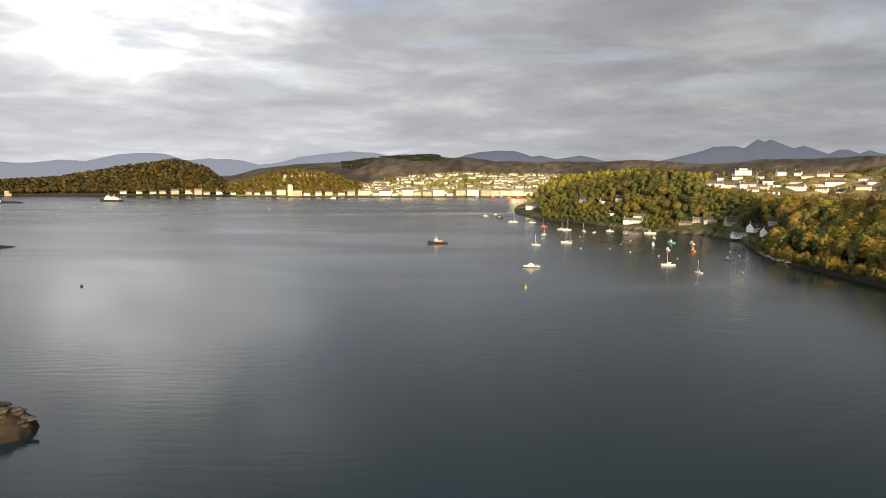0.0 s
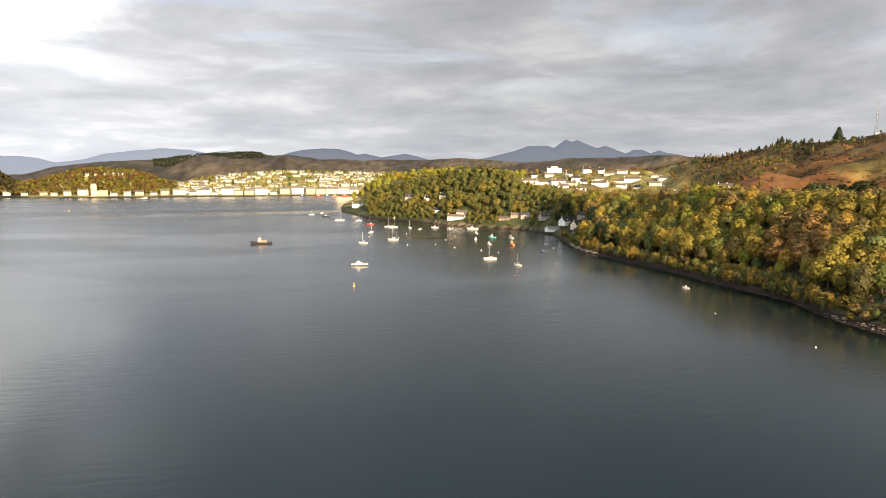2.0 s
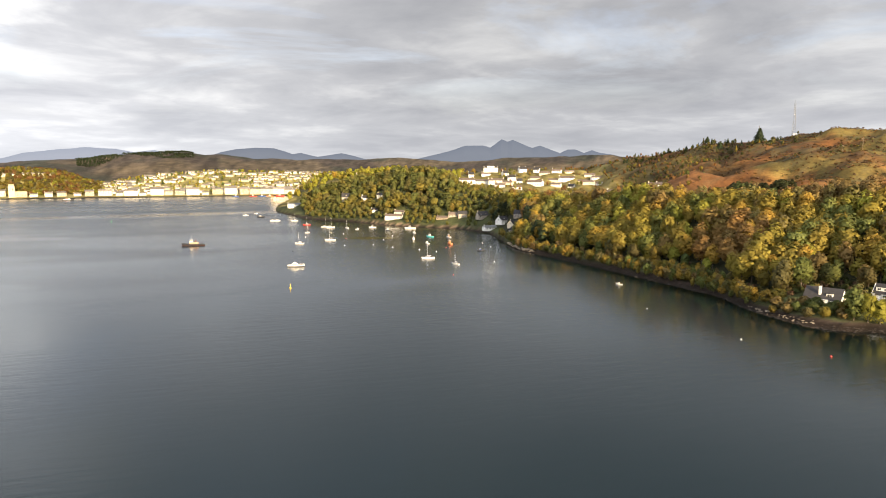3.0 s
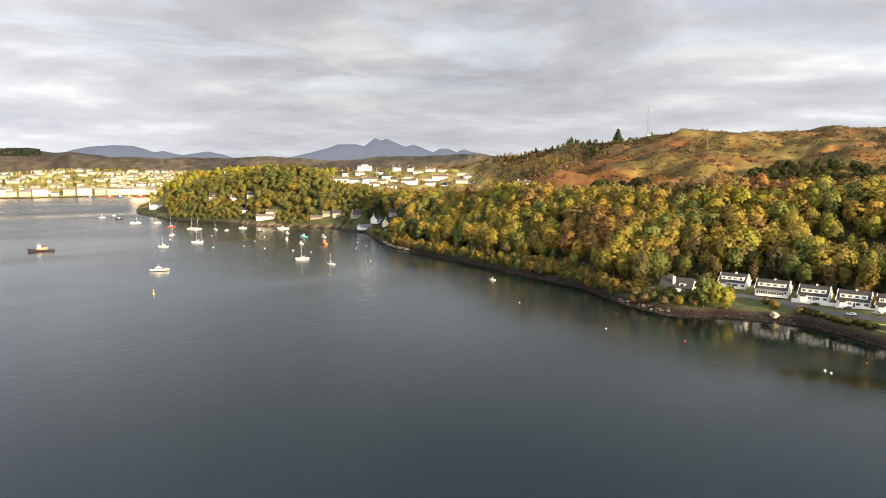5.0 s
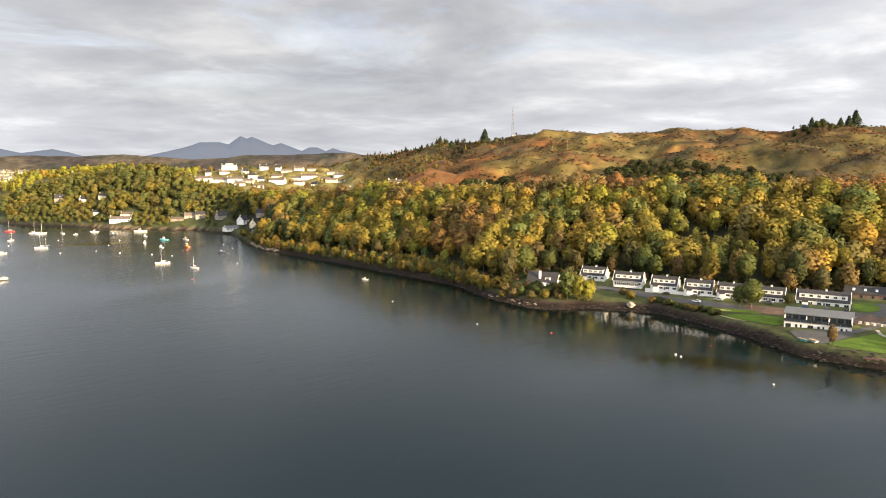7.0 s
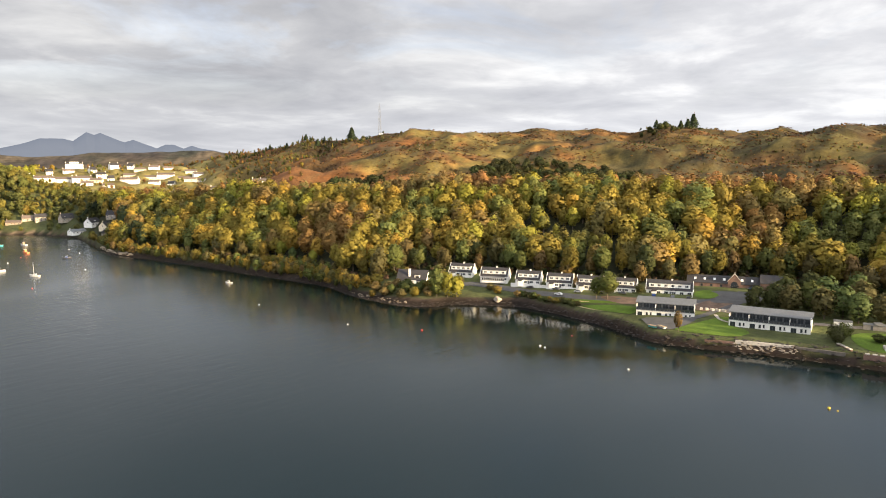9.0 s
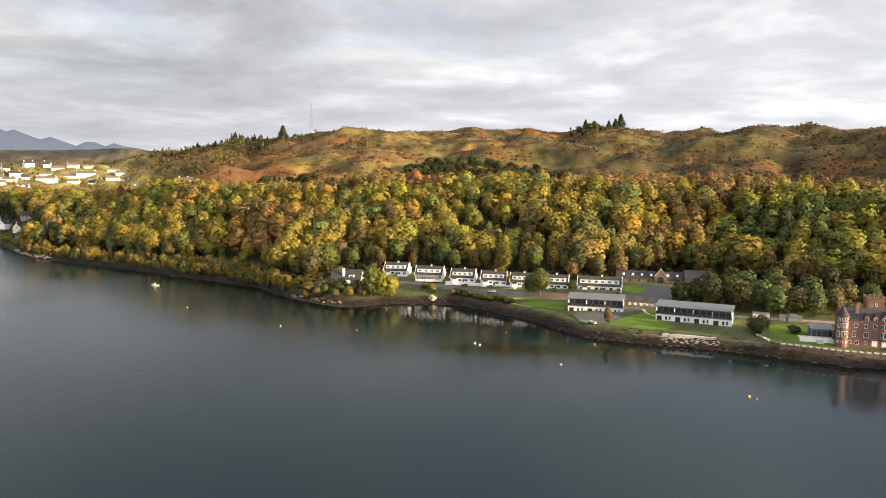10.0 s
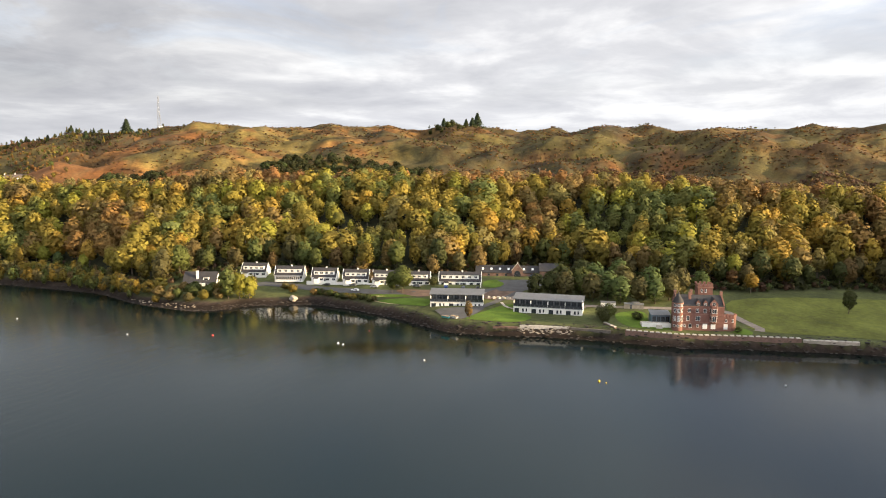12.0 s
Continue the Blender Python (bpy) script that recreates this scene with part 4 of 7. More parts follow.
for x, y, h in ((285.6, 280, 4), (289, 290, 5), (293, 284, 4.5), (287, 268, 4), (294, 271, 5), (298, 264, 5), (301, 284, 4), (296, 296, 6), (306, 268, 4.5), (292, 300, 6), (283.5, 287, 3.4), (290, 278, 4.2), (297.5, 276, 4.6), (302, 276, 5), (303.5, 262, 5.2), (292, 262.5, 4.4), (308, 262, 5), (297, 256.5, 4.4), (327, 235, 3.5), (325, 215, 3), (324, 228, 4), (326, 205, 3)):
    tree(x, y, h * 1.35, ("olive", "dull", "green", "brown")[int(x * 7) % 4], "bush", "rounded thorn bush on the grassy point", "bush", "bushes on the point", 1.2, name="bush", n=400, leaf=0.075)
for a, r, h in ((43.3, 1130, 22), (40.6, 1150, 12), (39.7, 1180, 11), (67.4, 1075, 13), (68.0, 1080, 10), (70.1, 1085, 21), (69.7, 1080, 15), (69.2, 1078, 12), (38.2, 1210, 11), (36.9, 1230, 10)):
    tree(*polar(a, r), h, "conifer", "conifer", "tall dark conifer on the moor's skyline", "conifer", "skyline conifers", 2.2, name="conifer", n=700)
for a, r, h in ((66.9, 1052, 10), (67.7, 1048, 11), (68.6, 1040, 9), (69.2, 1056, 11), (70.6, 1062, 9), (66.3, 1050, 8), (68.1, 1062, 12), (69.9, 1058, 10), (67.2, 1030, 8), (69.0, 1022, 7)):
    tree(*polar(a, r), h, "dark", "full", "dark spreading tree on the moor's skyline", group="skyline trees", width=1.5)
for a, r, h in ((20.0, 1120, 22), (20.4, 1125, 24), (19.6, 1118, 20)):
    tree(*polar(a, r), h, "lime", "broad", "tall yellow-green tree on the headland's skyline", width=0.7)

# ---- building helpers ----
WHITE = material("white_render", (0.74, 0.72, 0.67), 0.85, vary=0.10, scale=0.35, bump=0.01, bump_scale=20, obj_random=0.06)
CREAM = material("cream_render", (0.62, 0.54, 0.40), 0.85, vary=0.12, scale=0.3, obj_random=0.15)
STONE = material("grey_stone", (0.30, 0.26, 0.21), 0.9, vary=0.3, scale=0.5, bump=0.04, bump_scale=3, obj_random=0.12)
PALE_STONE = material("pale_stone", (0.46, 0.42, 0.36), 0.9, vary=0.3, scale=0.6, bump=0.05, bump_scale=3, obj_random=0.2)
SANDSTONE = material("red_sandstone", (0.172, 0.080, 0.060), 0.88, vary=0.22, scale=0.5, bump=0.02, bump_scale=4)
SANDSTONE_TRIM = material("dressed_red_sandstone", (0.25, 0.125, 0.092), 0.85, vary=0.22, scale=0.8)
BROWN_STONE = material("brown_rubble_stone", (0.145, 0.088, 0.066), 0.92, vary=0.3, scale=0.6, bump=0.04, bump_scale=3)
SLATE = material("dark_slate", (0.032, 0.030, 0.032), 0.80, vary=0.28, scale=0.5, bump=0.02, bump_scale=5, obj_random=0.15)
BROWN_TILE = material("brown_tile", (0.12, 0.092, 0.076), 0.8, vary=0.25, scale=0.5, obj_random=0.25)
GREY_METAL = material("grey_metal_roof", (0.20, 0.205, 0.21), 0.45, metal=0.35, vary=0.12, scale=0.3)
GLASS = material("window_glass", (0.025, 0.03, 0.035), 0.06, vary=0.0, spec=0.8)
GLASS_FAR = material("far_window_glass", (0.04, 0.042, 0.045), 0.12, vary=0.0)
FRAME = material("white_window_frame", (0.72, 0.71, 0.68), 0.5, vary=0.06, scale=2)
DARK_FRAME = material("dark_window_frame", (0.06, 0.065, 0.07), 0.5, vary=0.08, scale=2)
DARK_STONE = material("dark_wall_stone", (0.105, 0.09, 0.075), 0.85, vary=0.35, scale=0.6, bump=0.06, bump_scale=3)
SLEEPER = material("pale_sleeper_timber", (0.50, 0.38, 0.22), 0.85, vary=0.2, scale=1.2, bump=0.02, bump_scale=6)
EARTH = material("bare_brown_earth", (0.13, 0.082, 0.055), 0.95, vary=0.35, scale=0.25, bump=0.12, bump_scale=1.2)
TIMBER = material("weathered_timber", (0.27, 0.21, 0.15), 0.85, vary=0.3, scale=1.5, bump=0.02, bump_scale=6)
STEEL = material("galvanised_steel", (0.13, 0.135, 0.14), 0.55, metal=0.3, vary=0.1, scale=1)
BLUE_SHEET = material("blue_grey_cladding", (0.10, 0.15, 0.19), 0.55, vary=0.15, scale=0.6)
ASPHALT = material("asphalt", (0.075, 0.073, 0.072), 0.92, vary=0.25, scale=0.25, bump=0.01, bump_scale=10)
GRAVEL = material("gravel", (0.23, 0.19, 0.16), 0.95, vary=0.28, scale=0.3, bump=0.03, bump_scale=8)
LAWN = material("mown_grass", (0.096, 0.150, 0.021), 0.9, vary=0.3, scale=0.12, bump=0.06, bump_scale=5, spec=0.15)
FIELD = material("rough_pasture", (0.115, 0.125, 0.028), 0.9, vary=0.38, scale=0.045, bump=0.15, bump_scale=1.5, spec=0.15)
ROCK = material("shore_rock", (0.026, 0.019, 0.014), 0.9, vary=0.3, scale=0.6, bump=0.1, bump_scale=2, island=0.5)
RUBBER = material("rubber", (0.02, 0.02, 0.02), 0.8, vary=0.1, scale=3)


def thing(name, m, label, category, group="", kind=""):
    e = new(name)
    e.empty_display_size = 0.5
    e.matrix_world = m
    return tagged(e, label, category, group, kind)


def mesh_of(name, bm, *mats, smooth=False):
    bmesh.ops.recalc_face_normals(bm, faces=bm.faces)
    me = bpy.data.meshes.new(name)
    bm.to_mesh(me)
    bm.free()
    for m in mats:
        me.materials.append(m)
    if smooth:
        me.polygons.foreach_set("use_smooth", np.ones(len(me.polygons), bool))
    return me


def part(name, bm, mat, parent, label="", m=None, smooth=False):
    me = bm if isinstance(bm, bpy.types.Mesh) else mesh_of(name, bm, mat, smooth=smooth)
    ob = new(name, me)
    ob.parent = parent
    if m is not None:
        ob.matrix_basis = m
    return tagged(ob, label)


def solid(bm, low, high):
    """A prism between two rings of points of equal length."""
    a, b = [bm.verts.new(p) for p in low], [bm.verts.new(p) for p in high]
    n = len(a)
    bm.faces.new(a[::-1])
    bm.faces.new(b)
    for i in range(n):
        bm.faces.new((a[i], a[(i + 1) % n], b[(i + 1) % n], b[i]))
    return bm


def box(x0, y0, z0, x1, y1, z1, bm=None):
    bm = bm or bmesh.new()
    return solid(bm, [(x0, y0, z0), (x1, y0, z0), (x1, y1, z0), (x0, y1, z0)], [(x0, y0, z1), (x1, y0, z1), (x1, y1, z1), (x0, y1, z1)])


def profile_x(points, x0, x1, bm=None):
    """A solid with the outline points (y, z), drawn along x."""
    return solid(bm or bmesh.new(), [(x0, y, z) for y, z in points], [(x1, y, z) for y, z in points])


def profile_y(points, y0, y1, bm=None):
    return solid(bm or bmesh.new(), [(x, y0, z) for x, z in points], [(x, y1, z) for x, z in points])


def drum(x, y, z0, z1, r0, r1, n=12, bm=None):
    ring = [(math.cos(i * 2 * math.pi / n), math.sin(i * 2 * math.pi / n)) for i in range(n)]
    return solid(bm or bmesh.new(), [(x + r0 * c, y + r0 * s, z0) for c, s in ring], [(x + r1 * c, y + r1 * s, z1) for c, s in ring])


def bar(bm, a, b, r0, r1=None, n=6):
    """A round bar from a to b."""
    a, b = Vector(a), Vector(b)
    d = (b - a).normalized()
    u = d.orthogonal().normalized()
    v = d.cross(u)
    r1 = r0 if r1 is None else r1
    ring = [(math.cos(i * 2 * math.pi / n), math.sin(i * 2 * math.pi / n)) for i in range(n)]
    return solid(bm, [a + (u * c + v * s) * r0 for c, s in ring], [b + (u * c + v * s) * r1 for c, s in ring])


SHARED = {}


def shared(key, maker):
    if key not in SHARED:
        SHARED[key] = maker()
    return SHARED[key]


def window(parent, x, z, w, h, y=0.0, turn=0.0, dark=False, mullions=1, far=False, name="window"):
    """A window on a wall whose outer face is at y (front) in the thing's own axes; turn swings it round the thing's z."""
    def frame_mesh():
        bm = bmesh.new()
        if far:
            box(-w / 2, -0.08, -h / 2, w / 2, 0.03, h / 2, bm)
            bm.normal_update()
            front = min(bm.faces, key=lambda f: f.calc_center_median().y)
            bmesh.ops.inset_region(bm, faces=[front], thickness=0.15, depth=-0.05)
            front.material_index = 1
            return mesh_of("window", bm, DARK_FRAME if dark else FRAME, GLASS_FAR)
        t = 0.09
        box(-w / 2, -0.07, -h / 2, -w / 2 + t, 0.03, h / 2, bm)
        box(w / 2 - t, -0.07, -h / 2, w / 2, 0.03, h / 2, bm)
        box(-w / 2 + t, -0.07, h / 2 - t, w / 2 - t, 0.03, h / 2, bm)
        box(-w / 2 - 0.08, -0.13, -h / 2 - 0.08, w / 2 + 0.08, 0.03, -h / 2 + t * 0.6, bm)
        for i in range(mullions):
            cx = -w / 2 + (i + 1) * w / (mullions + 1)
            box(cx - t / 3, -0.06, -h / 2 + t * 0.6, cx + t / 3, 0.03, h / 2 - t, bm)
        return mesh_of("window", bm, DARK_FRAME if dark else FRAME, GLASS_FAR)

    m = pose(0, 0, 0, 0, 0, turn) @ pose(x, y, z)
    ob = part(name, shared(("frame", w, h, dark, mullions, far), frame_mesh), None, parent, m=m)
    if not far:
        t = 0.09
        part("pane", shared(("pane", w, h), lambda: mesh_of("pane", box(-w / 2 + t, -0.015, -h / 2 + t * 0.6, w / 2 - t, 0.02, h / 2 - t), GLASS)), None, ob)
    return ob


def gable_roof(parent, w, d, eave, ridge, mat, over=0.35, thick=0.2, x0=0.0, y0=0.0, label=""):
    s = (ridge - eave) / (d / 2)
    for name, a, b in (("roof_slope", y0 - over, y0 + d / 2), ("roof_slope", y0 + d + over, y0 + d / 2)):
        za, zb = eave - over * s, ridge
        part(name, profile_x([(a, za), (b, zb), (b, zb + thick), (a, za + thick)], x0 - over, x0 + w + over), mat, parent, label)


def chimney(parent, x, y, z0, z1, mat, w=0.9, d=0.6, pots=2):
    bm = box(x - w / 2, y - d / 2, z0, x + w / 2, y + d / 2, z1)
    box(x - w / 2 - 0.08, y - d / 2 - 0.08, z1, x + w / 2 + 0.08, y + d / 2 + 0.08, z1 + 0.15, bm)
    c = part("chimney", bm, mat, parent)
    for i in range(pots):
        part("chimney_pot", shared("pot", lambda: mesh_of("chimney_pot", drum(0, 0, 0, 0.55, 0.16, 0.12, 8), BROWN_TILE)), None, c, m=pose(x - w / 4 + i * w / 2 / max(pots - 1, 1), y, z1 + 0.15))


def house(m, label, w=12.0, d=8.0, eave=3.0, ridge=6.2, wall=None, roof=None, bays=4, storeys=1, chimneys=1, far=True, dormers=0, name="house", group="", door=True, gable_window=True, category="house", pots=2):
    """A gabled house: its front faces -y, its front left corner stands at the origin."""
    wall, roof = wall or WHITE, roof or SLATE
    h = thing(name, m, label, category, group)
    part("wall", profile_x([(0, -1.5), (d, -1.5), (d, eave), (d / 2, ridge - 0.02), (0, eave)], 0, w), wall, h)
    gable_roof(h, w, d, eave, ridge, roof)
    hs = (eave - 0.2) / storeys
    for s in range(storeys):
        for b in range(bays):
            cx = w * (b + 0.5) / bays
            if door and s == 0 and b == bays // 2:
                part("door", shared("door", lambda: mesh_of("door", box(-0.5, -0.06, 0, 0.5, 0.02, 2.05), DARK_FRAME)), None, h, m=pose(cx, 0, 0.1))
                continue
            window(h, cx, s * hs + hs * 0.56, min(1.5, w / bays * 0.55), hs * 0.5, far=far)
    if gable_window:
        for side in (90, -90):
            wx = -d / 2 if side == -90 else d / 2
            window(h, wx, eave + 0.15 if storeys == 1 else eave * 0.62, 1.1, 1.2, y=-w if side == 90 else 0.0, turn=side, far=far)
    for i in range(chimneys):
        chimney(h, 0.55 + i * (w - 1.1), d / 2, ridge - 0.6, ridge + 1.1, wall, pots=pots)
    for i in range(dormers):
        cx = w * (i + 0.5) / dormers
        s = (ridge - eave) / (d / 2)
        z0 = eave + 0.5
        dm = part("dormer", profile_x([(d * 0.12, z0 - 0.3), (d * 0.12, z0 + 1.5), (d * 0.5, z0 + 1.7), (d * 0.5, z0 - 0.3)], cx - 1.0, cx + 1.0), wall, h)
        part("dormer_roof", box(cx - 1.15, d * 0.12 - 0.2, z0 + 1.65, cx + 1.15, d * 0.5, z0 + 1.8), roof, dm)
        window(h, cx, z0 + 0.75, 1.3, 1.0, y=d * 0.12, far=far)
    return h


def drape(name, pts, mat, label, category, lift=0.12, step=3.0, kind="structure"):
    """A ground surface with a sharp outline that follows the land."""
    bm = bmesh.new()
    bm.faces.new([bm.verts.new((x, y, 0)) for x, y in pts])
    xs, ys = [p[0] for p in pts], [p[1] for p in pts]
    for lo, hi, no in ((min(xs), max(xs), (1, 0, 0)), (min(ys), max(ys), (0, 1, 0))):
        v = lo + step
        while v < hi:
            bmesh.ops.bisect_plane(bm, geom=bm.verts[:] + bm.edges[:] + bm.faces[:], plane_co=(v if no[0] else 0, v if no[1] else 0, 0), plane_no=no)
            v += step
    co = np.array([v.co for v in bm.verts])
    for v, z in zip(bm.verts, height(co[:, 0], co[:, 1])):
        v.co.z = z + lift
    for f in bm.faces:
        if f.normal.z < 0:
            f.normal_flip()
    me = bpy.data.meshes.new(name)
    bm.to_mesh(me)
    bm.free()
    me.materials.append(mat)
    return tagged(new(name, me), label, category, kind=kind)


def strip(pts, width):
    """The outline of a band of that width along a line."""
    p = [Vector((x, y)) for x, y in pts]
    left, right = [], []
    for i, c in enumerate(p):
        d = (p[min(i + 1, len(p) - 1)] - p[max(i - 1, 0)]).normalized()
        n = Vector((-d.y, d.x)) * width / 2
        left.append(tuple(c + n))
        right.append(tuple(c - n))
    return left + right[::-1]


def rounded(pts, turns=2):
    """Corners cut twice, so that an outline runs softly."""
    for _ in range(turns):
        out = []
        for a, b in zip(pts, pts[1:] + pts[:1]):
            out += [(a[0] * 0.75 + b[0] * 0.25, a[1] * 0.75 + b[1] * 0.25), (a[0] * 0.25 + b[0] * 0.75, a[1] * 0.25 + b[1] * 0.75)]
        pts = out
    return pts

# ---- lawns, roads and walls along the shore ----
drape("lawn_field", rounded([(326.8, -5), (345, -1), (361, 6.9), (379.9, 1.8), (393.7, -24.7), (398.5, -45.5), (404, -66), (404, -95), (338, -95), (334, -70), (332.4, -42), (328.5, -24.8)], 1), FIELD, "rough yellow-green pasture beside the castle", "field")
for pts in ([(359.5, 129.7), (373.8, 133.0), (379.7, 124.8), (368.7, 118.6), (359.7, 121.6)],
            [(300.6, 111.8), (301.2, 118.6), (313.6, 114.4), (335.4, 106), (332, 101.1), (321.8, 101), (318, 91.3), (313.0, 88.1), (303, 92), (301.2, 104.2)],
            [(321.6, 176.5), (327.5, 166.0), (330.0, 146.6), (318.8, 143.2), (316.8, 146.3), (318.8, 166.0)],
            [(325.5, 191), (334.7, 175.0), (337.2, 154.9), (334.3, 151.7), (328.4, 170.0)],
            [(314.2, 47.1), (330.4, 54.4), (337.9, 51.6), (343.2, 40.5), (322, 37.1), (312.5, 36.9)],
            [(320.6, 36.4), (323.3, 28.5), (313.5, 27.4), (313, 36)],
            [(319.5, 3), (329.5, 0.5), (329.9, -1.7), (325.4, -6), (319.5, -5.5)]):
    drape("lawn", rounded(pts, 2), LAWN, "bright mown lawn by the shore", "lawn", lift=0.16)
ROAD = [(318, 262), (330.1, 251.2), (333.4, 233.7), (334.8, 204.6), (335.6, 176.4), (338.2, 152), (344.7, 134.0), (356, 120.1), (366, 114), (384, 111)]
drape("road", strip(ROAD, 6.5), ASPHALT, "narrow grey tarmac lane in front of the houses", "road", lift=0.20)
drape("road_courtyard", rounded([(376.9, 127.9), (388.0, 101.6), (368.9, 95.6), (357.2, 109.6), (353.3, 119.8), (364.2, 119.8), (371, 119.5)], 1), ASPHALT, "tarmac yard before the stable range", "yard", lift=0.24)
drape("road_lane", strip([(365.9, 105.8), (352.8, 108.5), (340, 112.0), (331, 113.8), (322, 117)], 3.4), ASPHALT, "narrow tarmac path between the long houses", "path", lift=0.26)
drape("ground_bank", rounded([(338.2, 172.6), (333.1, 162.6), (330.7, 153.4), (334.3, 147.6), (344.9, 148.3), (342.9, 158.6), (341.8, 168.3)], 2), EARTH, "bare brown earth bank above the quay lawn", "earth", lift=0.21)
drape("ground_yard", rounded([(336.4, 122.4), (338.6, 110.0), (352.8, 109.5), (361.3, 108.5), (362.0, 115.9), (356.9, 121.0), (347.2, 123.5)], 1), EARTH, "bare earth building yard behind the long house", "earth", lift=0.23)
drape("road_footpath", strip([(334.5, 110.2), (329.1, 106.9), (326.9, 104.0), (325.6, 100.5)], 1.5), PALE_STONE, "pale paved garden path", "path", lift=0.24)
drape("road_path", rounded([(338.5, 131), (356, 120), (352, 96), (343, 70), (338, 68), (340, 92), (341, 110)], 1), GRAVEL, "brown gravel yard behind the terrace", "yard", lift=0.18)
drape("road_drive", strip([(356, 20), (352, 4), (346.9, 1.6), (338.8, -3.5), (331.6, -8.8), (327.2, -8.5)], 4.2), GRAVEL, "curving gravel drive through the pasture", "drive", lift=0.22)
drape("road_slip", rounded([(312.5, 138), (318, 128), (323, 119), (324, 114), (306, 116), (298.5, 119.5), (299, 126), (305, 132)], 1), ASPHALT, "dark tarmac apron by the slipway", "yard", lift=0.22)
drape("road_back", strip([(343, 70), (345, 55), (349, 38), (352, 22)], 4.0), GRAVEL, "gravel track under the dark trees", "track", lift=0.2)


def wall_run(name, pts, base, top, thick, mat, label, coping=None, gap=0.0, block=2.0):
    """A wall along a line, with coping stones as parts."""
    w = thing(name, pose(0, 0, 0), label, "wall", kind="structure")
    for (xa, ya), (xb, yb) in zip(pts[:-1], pts[1:]):
        a, b = Vector((xa, ya)), Vector((xb, yb))
        ln, ang = (b - a).length, math.degrees(math.atan2(yb - ya, xb - xa))
        z0, z1 = base, top
        bm = bmesh.new()
        n = max(1, int(ln / 4))
        for i in range(n):
            jag = 0.06 * math.sin(i * 2.3 + xa)
            box(ln * i / n, -thick / 2 + jag, z0 - 0.3, ln * (i + 1) / n, thick / 2 + jag, z1 + 0.05 * math.sin(i * 3.7), bm)
        part("masonry", bm, mat, w, m=pose(xa, ya, 0, 0, 0, ang))
        if coping:
            k = max(1, int(ln / block))
            for i in range(k):
                ww = block - gap
                part("coping_stone", shared(("cope", block, gap, thick, coping.name), lambda: mesh_of("coping_stone", box(-ww / 2, -thick / 2 - 0.12, 0, ww / 2, thick / 2 + 0.12, 0.38), coping)), None, w,
                     m=pose(xa, ya, 0, 0, 0, ang) @ pose(ln * (i + 0.5) / k, 0, z1 + 0.05 * math.sin(i)))
    return w


def along(a0, a1, off, n):
    """A line that keeps off metres behind the waterline."""
    return [polar(a, float(f_shore(a)) + off) for a in np.linspace(a0, a1, n)]


wall_run("wall_castle_sea", along(81.6, 94.3, 2.6, 8), 0.0, 4.9, 0.9, BROWN_STONE, "red rubble sea wall with pale coping blocks below the castle", PALE_STONE, 0.75, 2.3)
wall_run("wall_castle_return", [(316.5, 56), (308.5, 49.5)], 1.2, 5.2, 0.9, BROWN_STONE, "red rubble wall turning inland", PALE_STONE, 0.75, 2.3)
wall_run("wall_pasture", along(94.4, 98, 2.6, 3), 0.4, 4.2, 0.8, STONE, "low broken stone wall below the pasture", PALE_STONE, 0.4, 2.6)
wall_run("wall_terrace", along(73.2, 77.2, 3.0, 4), 1.6, 4.4, 1.0, PALE_STONE, "pale rubble retaining wall below the long house")
wall_run("wall_terrace_end", along(77.3, 80.5, 3.0, 3), 1.0, 4.2, 1.0, DARK_STONE, "dark stone retaining wall beside the long house")
wall_run("wall_lawn_edge", along(71.0, 73.1, 2.6, 3), 1.0, 3.6, 1.0, BROWN_STONE, "rough brown stone bank below the lawn")
wall_run("wall_quay", [(322.6, 191.2), (320.0, 179.8), (317.4, 170.8), (315.6, 155), (313, 145), (306.8, 136.8), (299.5, 128.0), (295.7, 120.9)], 0.2, 2.3, 0.7, DARK_STONE, "dark stone quay wall stepping down to the slipway")
wall_run("wall_edging", [(321.9, 177.2), (320.7, 173.2), (319.2, 167.4), (318.5, 160.9), (317.8, 154.0), (318.0, 149.3), (320.7, 146.3)], 2.6, 4.3, 0.45, SLEEPER, "low curved wall of pale timber sleepers round the quay lawn")
wall_run("wall_sleepers", [(328.6, 178.6), (331.2, 168.4)], 3.5, 5.5, 0.4, SLEEPER, "short retaining wall of tan timber sleepers")
wall_run("wall_garden", [(337.8, 228), (343.3, 205), (349.8, 172), (354, 150)], 6.5, 8.6, 0.35, WHITE, "white garden wall along the lane")
wall_run("wall_oval", [(357.5, 129.5), (374.5, 134.8)], 7, 10.2, 0.4, WHITE, "white wall beside the oval lawn")
wall_run("wall_slip", [(305, 128), (294, 118)], -0.3, 1.1, 3.2, DARK_STONE, "stone slipway running into the water")


def boulder_mesh(g, size, n=2):
    bm = bmesh.new()
    bmesh.ops.create_icosphere(bm, subdivisions=n, radius=size)
    s = g.random() * 50
    for v in bm.verts:
        k = 1 + 0.32 * noise.noise(v.co * (1.3 / size) + Vector((s, 0, 0))) + 0.12 * noise.noise(v.co * (4 / size) + Vector((0, s, 0)))
        v.co = Vector((v.co.x * k, v.co.y * k, v.co.z * k * 0.8))
    return bm


